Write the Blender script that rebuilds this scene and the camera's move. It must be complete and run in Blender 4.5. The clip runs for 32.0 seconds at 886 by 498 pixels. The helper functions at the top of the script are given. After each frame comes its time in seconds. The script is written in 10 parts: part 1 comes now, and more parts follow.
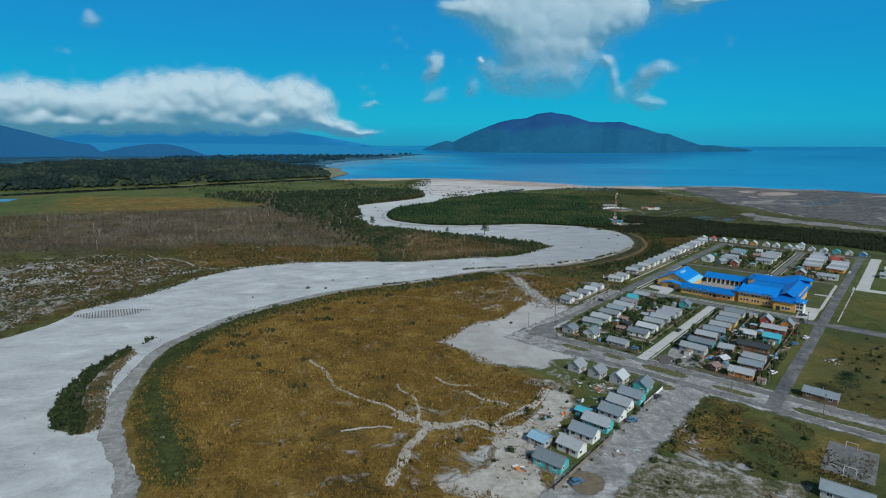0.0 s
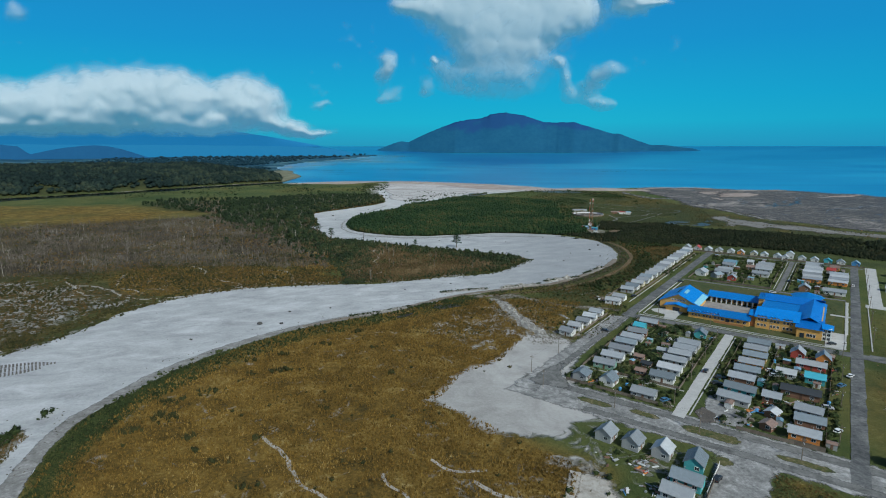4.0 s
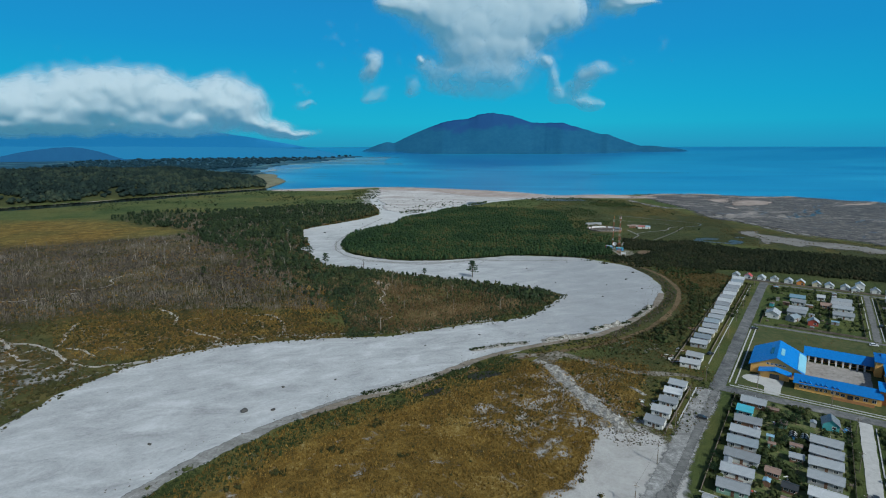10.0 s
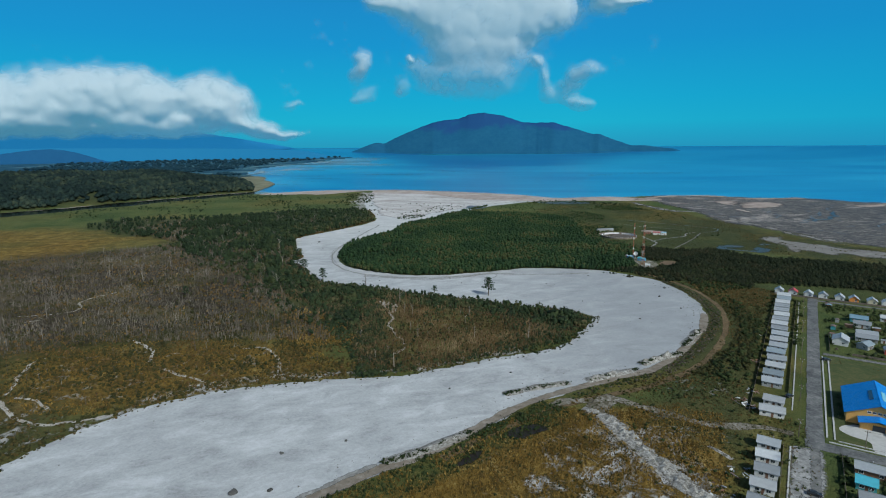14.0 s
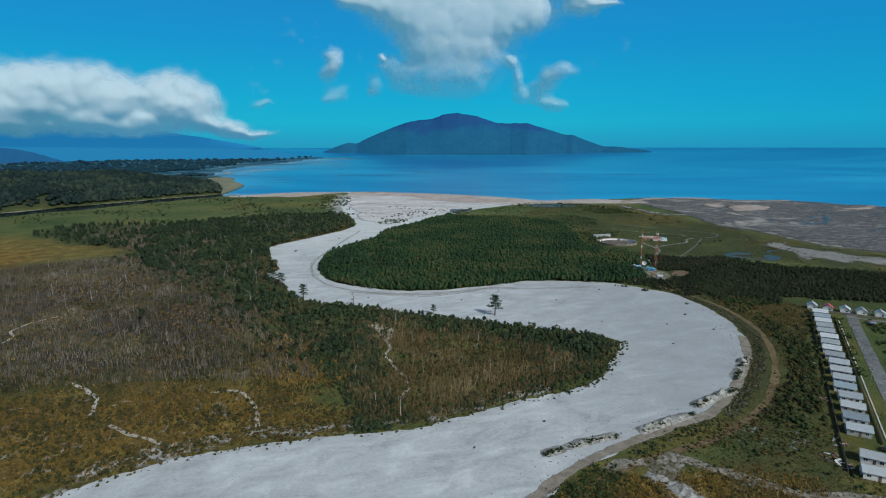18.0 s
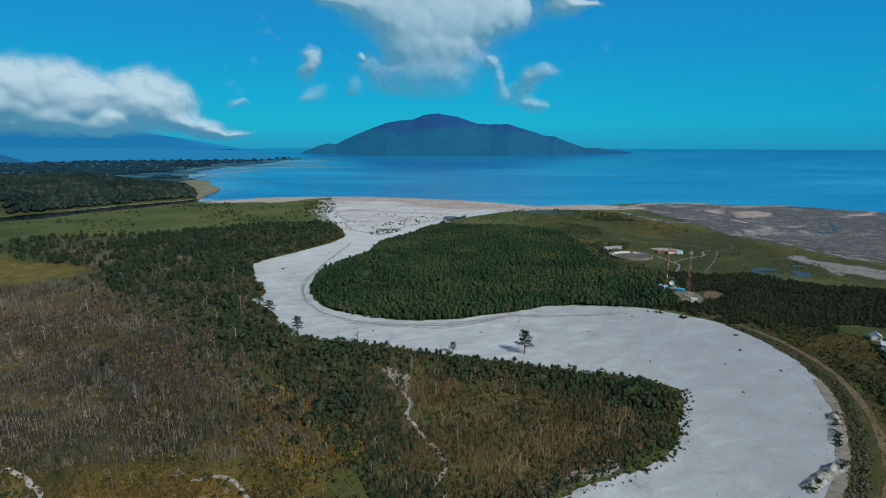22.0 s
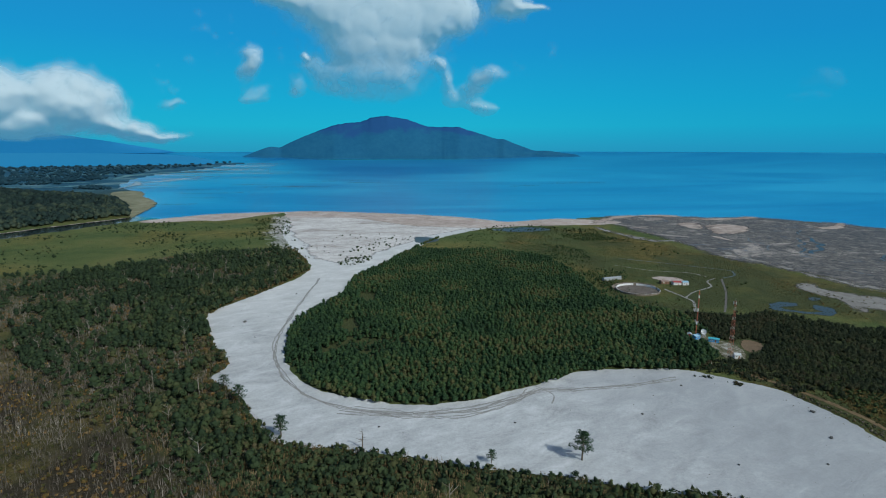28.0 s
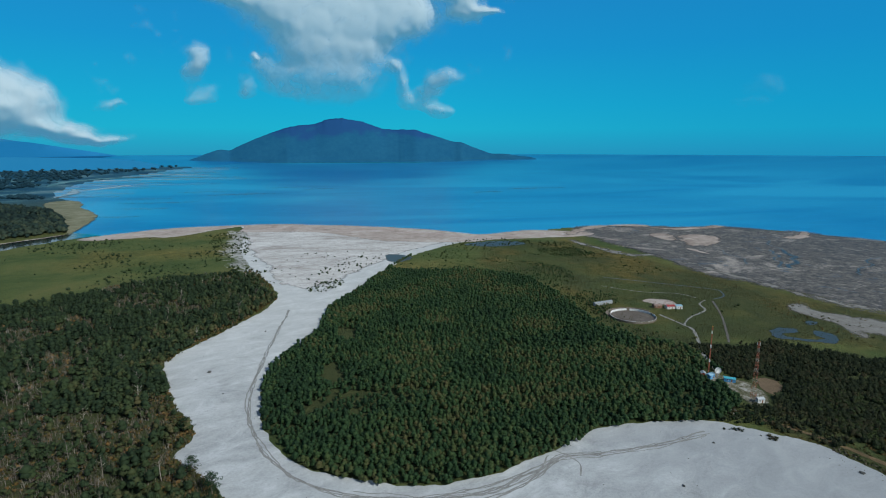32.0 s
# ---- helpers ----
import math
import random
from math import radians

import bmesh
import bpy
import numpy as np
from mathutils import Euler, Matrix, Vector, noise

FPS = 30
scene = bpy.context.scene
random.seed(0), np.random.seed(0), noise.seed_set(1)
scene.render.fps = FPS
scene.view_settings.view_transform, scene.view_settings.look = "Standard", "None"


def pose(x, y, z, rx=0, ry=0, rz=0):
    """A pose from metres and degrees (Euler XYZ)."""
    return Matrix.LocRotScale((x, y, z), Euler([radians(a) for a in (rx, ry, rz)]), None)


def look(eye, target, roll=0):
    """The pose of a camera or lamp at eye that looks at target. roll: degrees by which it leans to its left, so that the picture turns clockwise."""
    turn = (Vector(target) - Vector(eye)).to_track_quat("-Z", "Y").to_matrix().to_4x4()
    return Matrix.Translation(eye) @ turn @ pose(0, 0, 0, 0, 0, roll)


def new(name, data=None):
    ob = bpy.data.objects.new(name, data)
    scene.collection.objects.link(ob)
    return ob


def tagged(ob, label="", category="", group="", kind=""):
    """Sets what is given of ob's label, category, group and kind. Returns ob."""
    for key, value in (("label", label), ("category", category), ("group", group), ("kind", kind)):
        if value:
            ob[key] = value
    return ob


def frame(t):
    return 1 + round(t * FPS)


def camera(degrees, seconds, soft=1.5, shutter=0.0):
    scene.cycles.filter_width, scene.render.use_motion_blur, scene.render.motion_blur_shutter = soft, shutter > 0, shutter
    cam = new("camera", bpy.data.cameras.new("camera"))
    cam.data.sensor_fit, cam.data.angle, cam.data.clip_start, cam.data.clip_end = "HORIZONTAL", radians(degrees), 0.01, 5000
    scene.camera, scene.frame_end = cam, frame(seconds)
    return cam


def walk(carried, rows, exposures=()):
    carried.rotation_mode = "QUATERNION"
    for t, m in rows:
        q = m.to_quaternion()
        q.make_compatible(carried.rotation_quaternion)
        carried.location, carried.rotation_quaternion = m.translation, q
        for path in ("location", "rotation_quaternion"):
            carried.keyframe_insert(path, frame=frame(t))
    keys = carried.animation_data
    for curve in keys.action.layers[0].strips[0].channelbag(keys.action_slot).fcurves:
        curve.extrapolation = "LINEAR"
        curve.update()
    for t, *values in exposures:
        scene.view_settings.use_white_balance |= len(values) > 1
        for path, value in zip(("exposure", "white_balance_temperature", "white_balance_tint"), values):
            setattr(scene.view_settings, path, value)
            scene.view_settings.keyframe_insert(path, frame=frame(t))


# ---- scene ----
PATH = [
    (0, (0.00, 0.00, 94.29), (-38.38, 192.68, 56.87), 0.15),
    (1, (-5.75, 12.96, 94.15), (-44.49, 205.55, 56.64), 0.23),
    (2, (-10.88, 25.52, 94.62), (-45.95, 218.80, 57.06), 0.12),
    (3, (-16.08, 38.21, 96.16), (-44.12, 232.63, 58.55), 0.09),
    (4, (-22.52, 50.03, 98.43), (-44.65, 245.25, 61.02), -0.04),
    (4.5, (-25.07, 55.98, 99.60), (-45.30, 251.38, 62.10), -0.06),
    (6.5, (-36.20, 79.45, 103.78), (-51.87, 275.25, 66.13), -0.09),
    (7, (-39.50, 86.23, 104.72), (-54.88, 282.07, 67.19), -0.06),
    (8, (-44.80, 98.50, 106.64), (-60.30, 294.30, 68.93), -0.04),
    (9, (-50.76, 110.86, 108.58), (-66.52, 306.66, 70.95), -0.11),
    (10, (-55.81, 123.03, 110.85), (-72.25, 318.76, 73.17), -0.12),
    (11, (-61.46, 135.28, 112.65), (-78.20, 331.00, 75.10), -0.14),
    (12, (-66.86, 147.03, 113.49), (-83.29, 342.78, 75.92), -0.17),
    (13, (-71.92, 159.30, 113.35), (-87.37, 355.13, 75.76), -0.22),
    (14, (-77.49, 171.43, 113.08), (-89.96, 367.46, 75.42), -0.35),
    (14.5, (-80.45, 177.81, 112.96), (-90.91, 373.95, 75.23), -0.34),
    (16.5, (-91.90, 203.64, 112.49), (-97.11, 400.00, 74.86), -0.25),
    (17, (-94.64, 210.10, 112.47), (-98.71, 406.51, 74.97), -0.20),
    (18, (-99.76, 222.46, 112.48), (-101.77, 418.90, 74.97), -0.10),
    (19, (-105.99, 236.02, 112.92), (-106.45, 432.47, 75.45), 0.06),
    (20, (-112.62, 248.53, 114.36), (-110.81, 445.01, 77.06), 0.14),
    (21, (-118.64, 263.12, 116.34), (-115.01, 459.59, 79.09), 0.07),
    (22, (-125.03, 277.10, 118.69), (-118.95, 473.46, 81.23), 0.07),
    (23, (-131.06, 290.48, 121.92), (-122.25, 486.81, 84.81), 0.09),
    (24, (-137.80, 303.64, 125.63), (-126.09, 499.78, 88.31), 0.07),
    (26.5, (-153.51, 337.54, 135.24), (-133.30, 532.99, 97.94), 0.16),
    (27, (-156.20, 344.90, 137.16), (-134.50, 540.20, 99.89), 0.15),
    (28, (-160.89, 358.32, 140.98), (-135.13, 553.09, 103.56), -0.01),
    (29, (-166.32, 371.28, 145.06), (-136.59, 565.48, 107.63), -0.04),
    (30, (-171.05, 384.24, 149.40), (-137.48, 577.86, 112.15), -0.02),
    (31, (-176.11, 396.44, 153.66), (-138.27, 589.27, 116.44), 0.04),
    (32, (-180.98, 408.99, 157.84), (-138.78, 600.92, 120.64), 0.01),
]
cam = camera(78.57, 32.0, soft=1.05)
walk(cam, [(t, look(eye, target, roll)) for t, eye, target, roll in PATH], [(0, 0.0, 6100, 2), (32, 0.0, 6100, 2)])

# ---- light ----
SUN_AZ, SUN_EL = 140.0, 40.0          # degrees clockwise from +y, degrees up
world = bpy.data.worlds.new("world")
scene.world = world
world.use_nodes = True
wn, wl = world.node_tree.nodes, world.node_tree.links
sky = wn.new("ShaderNodeTexSky")
sky.sky_type = "NISHITA"
sky.sun_disc = False
sky.sun_elevation, sky.sun_rotation = radians(SUN_EL), radians(SUN_AZ)
wl.new(sky.outputs[0], wn["Background"].inputs[0])
wn["Background"].inputs[1].default_value = 0.095
sun_data = bpy.data.lights.new("sun", "SUN")
sun_data.energy, sun_data.angle, sun_data.color = 3.5, radians(0.6), (1.0, 0.965, 0.91)
sun = new("sun", sun_data)
sd = Vector((math.sin(radians(SUN_AZ)) * math.cos(radians(SUN_EL)), math.cos(radians(SUN_AZ)) * math.cos(radians(SUN_EL)), math.sin(radians(SUN_EL))))
sun.matrix_world = look(sd * 900 + Vector((0, 400, 0)), (0, 400, 0))


# ---- materials ----
def srgb(r, g, b):
    return tuple(((c / 255) / 12.92 if c <= 10 else ((c / 255 + 0.055) / 1.055) ** 2.4) for c in (r, g, b))


class Nodes:
    def __init__(self, name):
        self.m = bpy.data.materials.new(name)
        self.m.use_nodes = True
        self.n, self.l = self.m.node_tree.nodes, self.m.node_tree.links
        self.b = self.n["Principled BSDF"]
        self.out = self.n["Material Output"]

    def add(self, kind, **sets):
        nd = self.n.new(kind)
        for k, v in sets.items():
            nd.inputs[k].default_value = v
        return nd

    def coord(self):
        return self.n.new("ShaderNodeTexCoord").outputs["Object"]

    def noise(self, vec, scale, detail=4.0, rough=0.6, dist=0.0):
        nd = self.add("ShaderNodeTexNoise", Scale=scale, Detail=detail, Roughness=rough, Distortion=dist)
        self.l.new(vec, nd.inputs["Vector"])
        return nd.outputs["Fac"]

    def ramp(self, fac, stops):
        nd = self.n.new("ShaderNodeValToRGB")
        el = nd.color_ramp.elements
        while len(el) < len(stops):
            el.new(0.5)
        for e, (p, c) in zip(el, stops):
            e.position, e.color = p, (*c, 1) if len(c) == 3 else c
        self.l.new(fac, nd.inputs[0])
        return nd.outputs[0]

    def mix(self, fac, a, b, blend="MIX"):
        nd = self.n.new("ShaderNodeMix")
        nd.data_type, nd.blend_type = "RGBA", blend
        for sock, v in ((nd.inputs[0], fac), (nd.inputs[6], a), (nd.inputs[7], b)):
            if isinstance(v, (int, float)):
                sock.default_value = v
            elif isinstance(v, tuple):
                sock.default_value = (*v, 1)
            else:
                self.l.new(v, sock)
        return nd.outputs[2]

    def math(self, op, a, b=0.0, clamp=False):
        nd = self.n.new("ShaderNodeMath")
        nd.operation, nd.use_clamp = op, clamp
        for sock, v in ((nd.inputs[0], a), (nd.inputs[1], b)):
            if isinstance(v, (int, float)):
                sock.default_value = v
            else:
                self.l.new(v, sock)
        return nd.outputs[0]

    def attr(self, name):
        nd = self.n.new("ShaderNodeAttribute")
        nd.attribute_name = name
        return nd

    def bump(self, height, strength, distance):
        nd = self.add("ShaderNodeBump", Strength=strength, Distance=distance)
        self.l.new(height, nd.inputs["Height"])
        self.l.new(nd.outputs[0], self.b.inputs["Normal"])

    def done(self, colour, rough=0.85, metal=0.0, spec=0.3):
        if isinstance(colour, tuple):
            self.b.inputs["Base Color"].default_value = (*colour, 1)
        else:
            self.l.new(colour, self.b.inputs["Base Color"])
        self.b.inputs["Roughness"].default_value = rough
        self.b.inputs["Metallic"].default_value = metal
        self.b.inputs["Specular IOR Level"].default_value = spec
        return self.m


def plain(name, col, rough=0.7, metal=0.0, vary=0.25, scale=0.8, fine=6.0, bump=0.15, random_amount=0.15, spec=0.3):
    """A worn, slightly uneven surface: stains at one scale, grain at another, and a small change from object to object."""
    k = Nodes(name)
    co = k.coord()
    big, small = k.noise(co, scale, 5, 0.65, 0.4), k.noise(co, fine, 3, 0.6)
    dark, light = tuple(c * (1 - vary) for c in col), tuple(min(1, c * (1 + vary)) for c in col)
    c = k.ramp(big, [(0.3, dark), (0.7, light)])
    c = k.mix(0.25, c, k.ramp(small, [(0.3, tuple(x * 0.7 for x in col)), (0.7, tuple(min(1, x * 1.25) for x in col))]))
    info = k.n.new("ShaderNodeObjectInfo")
    f = k.math("ADD", k.math("MULTIPLY", info.outputs["Random"], 2 * random_amount), 1 - random_amount)
    hs = k.n.new("ShaderNodeHueSaturation")
    k.l.new(c, hs.inputs["Color"])
    k.l.new(f, hs.inputs["Value"])
    if bump:
        k.bump(small, bump, 0.03)
    return k.done(hs.outputs[0], rough, metal, spec)


def corrugated(name, col, rough=0.45, rust=0.2, axis=0):
    """Metal roof sheet: ribs, seams and some staining."""
    k = Nodes(name)
    co = k.coord()
    wave = k.add("ShaderNodeTexWave", Scale=1.6, Distortion=0.0)
    wave.bands_direction = "XYZ"[axis]
    k.l.new(co, wave.inputs["Vector"])
    st = k.noise(co, 0.5, 5, 0.7, 1.0)
    fine = k.noise(co, 5.0, 3)
    c = k.ramp(st, [(0.3, tuple(x * 0.78 for x in col)), (0.62, col), (0.85, tuple(min(1, x * 1.15) for x in col))])
    c = k.mix(k.math("MULTIPLY", k.ramp(fine, [(0.55, (0, 0, 0)), (0.75, (1, 1, 1))]), rust), c, (0.22, 0.13, 0.08))
    info = k.n.new("ShaderNodeObjectInfo")
    hs = k.n.new("ShaderNodeHueSaturation")
    k.l.new(c, hs.inputs["Color"])
    k.l.new(k.math("ADD", k.math("MULTIPLY", info.outputs["Random"], 0.5), 0.75), hs.inputs["Value"])
    k.bump(wave.outputs["Fac"], 0.5, 0.04)
    return k.done(hs.outputs[0], rough, 0.0, 0.45)


def foliage(name, stops, rough=0.75, clump=0.2, thin=0.28):
    """Leaves: the stand's own tint, a change from clump to clump, crowns shaded softly, some light passing through."""
    k = Nodes(name)
    t = k.attr("tint").outputs["Fac"]
    isl = k.n.new("ShaderNodeNewGeometry")
    v = k.math("ADD", k.math("MULTIPLY", t, 1 - clump), k.math("MULTIPLY", isl.outputs["Random Per Island"], clump))
    c = k.ramp(v, stops)
    k.done(c, rough, 0.0, 0.2)
    mv = k.n.new("ShaderNodeMix")
    mv.data_type = "VECTOR"
    mv.inputs[0].default_value = 0.6
    k.l.new(isl.outputs["Normal"], mv.inputs[4])
    k.l.new(k.attr("soft").outputs["Vector"], mv.inputs[5])
    nv = k.n.new("ShaderNodeVectorMath")
    nv.operation = "NORMALIZE"
    k.l.new(mv.outputs[1], nv.inputs[0])
    k.l.new(nv.outputs[0], k.b.inputs["Normal"])
    tl, mx = k.n.new("ShaderNodeBsdfTranslucent"), k.n.new("ShaderNodeMixShader")
    k.l.new(c, tl.inputs[0])
    mx.inputs[0].default_value = thin
    k.l.new(k.b.outputs[0], mx.inputs[1])
    k.l.new(tl.outputs[0], mx.inputs[2])
    k.l.new(mx.outputs[0], k.out.inputs[0])
    return k.m


def sand_material():
    """Pale volcanic sand and gravel, drawn out along the flow, with damp greys and bleached crusts."""
    k = Nodes("volcanic_sand")
    co = k.coord()
    mp = k.add("ShaderNodeMapping")
    mp.vector_type = "TEXTURE"
    mp.inputs["Scale"].default_value = (1.9, 1, 1)
    mp.inputs["Rotation"].default_value = (0, 0, radians(22))
    k.l.new(co, mp.inputs["Vector"])
    big = k.noise(co, 0.018, 6, 0.6, 1.8)
    mid = k.noise(mp.outputs[0], 0.08, 8, 0.72, 0.5)
    fine = k.noise(co, 0.7, 6, 0.75, 0.6)
    peb = k.noise(co, 2.2, 3, 0.8)
    c = k.ramp(big, [(0.34, (0.282, 0.289, 0.294)), (0.46, (0.360, 0.367, 0.372)), (0.55, (0.408, 0.418, 0.421)), (0.66, (0.486, 0.497, 0.500))])
    c = k.mix(0.6, c, k.ramp(mid, [(0.32, (0.145, 0.148, 0.150)), (0.42, (0.30, 0.307, 0.310)), (0.53, (0.430, 0.439, 0.441)), (0.64, (0.62, 0.63, 0.635))]))
    c = k.mix(0.3, c, k.ramp(fine, [(0.28, (0.175, 0.176, 0.174)), (0.5, (0.399, 0.406, 0.408)), (0.72, (0.564, 0.576, 0.582))]))
    c = k.mix(k.ramp(peb, [(0.66, (0, 0, 0)), (0.74, (0.486, 0.500, 0.510))]), c, (0.117, 0.118, 0.118))
    # greyer eastward into the bend, paler northward to the mouth
    sep = k.n.new("ShaderNodeSeparateXYZ")
    k.l.new(co, sep.inputs[0])
    wet = k.math("ADD", k.math("DIVIDE", k.math("ADD", sep.outputs[0], 70.0), 90.0), k.math("MULTIPLY", k.math("SUBTRACT", big, 0.5), 2.4))
    c = k.mix(k.math("MULTIPLY", k.math("ADD", wet, 0.0, True), 0.62), c, (0.25, 0.262, 0.275))
    dry = k.math("ADD", k.math("DIVIDE", k.math("SUBTRACT", sep.outputs[1], 640.0), 260.0), k.math("MULTIPLY", k.math("SUBTRACT", big, 0.5), 1.6))
    c = k.mix(k.math("MULTIPLY", k.math("ADD", dry, 0.0, True), 0.35), c, (0.60, 0.59, 0.565))
    k.bump(k.math("ADD", mid, k.math("MULTIPLY", fine, 0.3)), 0.6, 0.9)
    return k.done(c, 0.9, 0, 0.15)


SAND = sand_material()


def mouth_material():
    """Wind-blown sand at the river mouth: pale, with pinkish and grey-brown streaks."""
    k = Nodes("mouth_sand")
    co = k.coord()
    mp = k.add("ShaderNodeMapping")
    mp.inputs["Scale"].default_value = (0.35, 1.0, 1)
    mp.inputs["Rotation"].default_value = (0, 0, radians(-12))
    k.l.new(co, mp.inputs["Vector"])
    a, b, f = k.noise(mp.outputs[0], 0.02, 8, 0.72, 1.4), k.noise(co, 0.10, 7, 0.72, 0.8), k.noise(mp.outputs[0], 0.05, 6, 0.7, 2.0)
    c = k.ramp(a, [(0.34, (0.22, 0.185, 0.165)), (0.42, (0.38, 0.355, 0.335)), (0.50, (0.51, 0.492, 0.475)), (0.60, (0.62, 0.605, 0.585))])
    c = k.mix(0.35, c, k.ramp(b, [(0.3, (0.22, 0.19, 0.17)), (0.5, (0.42, 0.40, 0.38)), (0.7, (0.60, 0.58, 0.555))]))
    c = k.mix(k.ramp(f, [(0.455, (0, 0, 0)), (0.49, (0.65, 0.65, 0.65)), (0.52, (0, 0, 0))]), c, (0.24, 0.20, 0.18))
    k.bump(b, 0.4, 0.6)
    return k.done(c, 0.9, 0, 0.15)


MOUTH = mouth_material()


def soil(name, stops, scale, fine, bump=0.4, rough=0.92):
    """Bare ground: broad stains, patches and grit."""
    k = Nodes(name)
    co = k.coord()
    a, m, b = k.noise(co, scale, 6, 0.65, 1.2), k.noise(co, scale * 4.5, 6, 0.7, 0.8), k.noise(co, fine, 5, 0.75)
    v = k.math("ADD", k.math("MULTIPLY", a, 0.45), k.math("ADD", k.math("MULTIPLY", m, 0.3), k.math("MULTIPLY", b, 0.25)))
    v = k.math("ADD", k.math("MULTIPLY", k.math("SUBTRACT", v, 0.5), 1.6), 0.5)
    c = k.ramp(v, stops)
    k.bump(b, bump, 0.15)
    return k.done(c, rough, 0, 0.2)


GRAVEL = soil("grey_gravel", [(0.30, (0.10, 0.10, 0.097)), (0.42, (0.17, 0.169, 0.163)), (0.53, (0.25, 0.247, 0.239)), (0.66, (0.40, 0.396, 0.383))], 0.10, 0.9)
ROADGRAVEL = soil("trodden_road_gravel", [(0.26, (0.06, 0.061, 0.058)), (0.42, (0.115, 0.115, 0.11)), (0.56, (0.165, 0.164, 0.157)), (0.74, (0.26, 0.255, 0.245))], 0.12, 0.9)
ASPHALT = soil("worn_asphalt", [(0.34, (0.06, 0.062, 0.064)), (0.47, (0.105, 0.108, 0.108)), (0.58, (0.155, 0.155, 0.152)), (0.72, (0.25, 0.245, 0.235))], 0.09, 0.8, 0.2)
CONCRETE = soil("pale_concrete", [(0.3, (0.33, 0.325, 0.31)), (0.5, (0.42, 0.415, 0.4)), (0.75, (0.5, 0.495, 0.48))], 0.2, 1.5, 0.1)
BEACH = soil("pinkish_beach_sand", [(0.3, (0.22, 0.17, 0.145)), (0.5, (0.36, 0.30, 0.265)), (0.7, (0.47, 0.42, 0.385))], 0.012, 0.08)
def mud_material():
    """Tidal mud: grey flats drawn out in streaks, pale sandy lenses, dark wet runnels."""
    k = Nodes("tidal_mud")
    co = k.coord()
    mp = k.add("ShaderNodeMapping")
    mp.inputs["Scale"].default_value = (0.85, 1.0, 1)
    mp.inputs["Rotation"].default_value = (0, 0, radians(24))
    k.l.new(co, mp.inputs["Vector"])
    a, b, f = k.noise(mp.outputs[0], 0.009, 8, 0.72, 1.2), k.noise(co, 0.085, 8, 0.74, 1.4), k.noise(mp.outputs[0], 0.018, 8, 0.7, 2.0)
    h = k.noise(co, 0.006, 4, 0.6, 1.0)
    c = k.ramp(b, [(0.36, (0.042, 0.043, 0.044)), (0.44, (0.084, 0.080, 0.075)), (0.51, (0.128, 0.119, 0.109)), (0.58, (0.188, 0.172, 0.156)), (0.66, (0.30, 0.272, 0.243))])
    c = k.mix(k.ramp(h, [(0.38, (0.5, 0.5, 0.5)), (0.55, (0, 0, 0))]), c, (0.082, 0.078, 0.076))
    c = k.mix(k.ramp(a, [(0.55, (0, 0, 0)), (0.61, (0.5, 0.5, 0.5)), (0.68, (0.85, 0.85, 0.85))]), c, (0.40, 0.355, 0.315))
    c = k.mix(k.ramp(f, [(0.475, (0, 0, 0)), (0.492, (0.85, 0.85, 0.85)), (0.51, (0, 0, 0))]), c, (0.032, 0.038, 0.048))
    g = k.noise(co, 0.035, 7, 0.68, 2.6)
    c = k.mix(k.ramp(g, [(0.465, (0, 0, 0)), (0.488, (0.8, 0.8, 0.8)), (0.51, (0, 0, 0))]), c, (0.036, 0.044, 0.056))
    c = k.mix(k.ramp(k.noise(co, 0.014, 7, 0.72, 1.6), [(0.60, (0, 0, 0)), (0.65, (0.75, 0.75, 0.75))]), c, (0.055, 0.095, 0.145))
    sep = k.n.new("ShaderNodeSeparateXYZ")
    k.l.new(co, sep.inputs[0])
    wet = k.math("DIVIDE", k.math("SUBTRACT", sep.outputs[0], 440.0), 320.0, True)
    c = k.mix(k.math("MULTIPLY", wet, k.ramp(b, [(0.4, (0.8, 0.8, 0.8)), (0.62, (0.25, 0.25, 0.25))])), c, (0.052, 0.064, 0.076))
    k.bump(b, 0.5, 0.6)
    return k.done(c, 0.85, 0, 0.08)


MUD = mud_material()
LOT = soil("littered_ground", [(0.36, (0.04, 0.048, 0.018)), (0.46, (0.085, 0.08, 0.042)), (0.54, (0.18, 0.165, 0.13)), (0.64, (0.33, 0.32, 0.295))], 0.13, 0.7)
MUDDY = soil("dark_wet_mud", [(0.3, (0.06, 0.05, 0.04)), (0.7, (0.15, 0.125, 0.10))], 0.3, 1.0, 0.2, 0.5)
PATHSAND = soil("trodden_sand", [(0.3, (0.19, 0.165, 0.13)), (0.45, (0.31, 0.285, 0.245)), (0.6, (0.41, 0.385, 0.345)), (0.75, (0.50, 0.475, 0.435))], 0.11, 0.8)


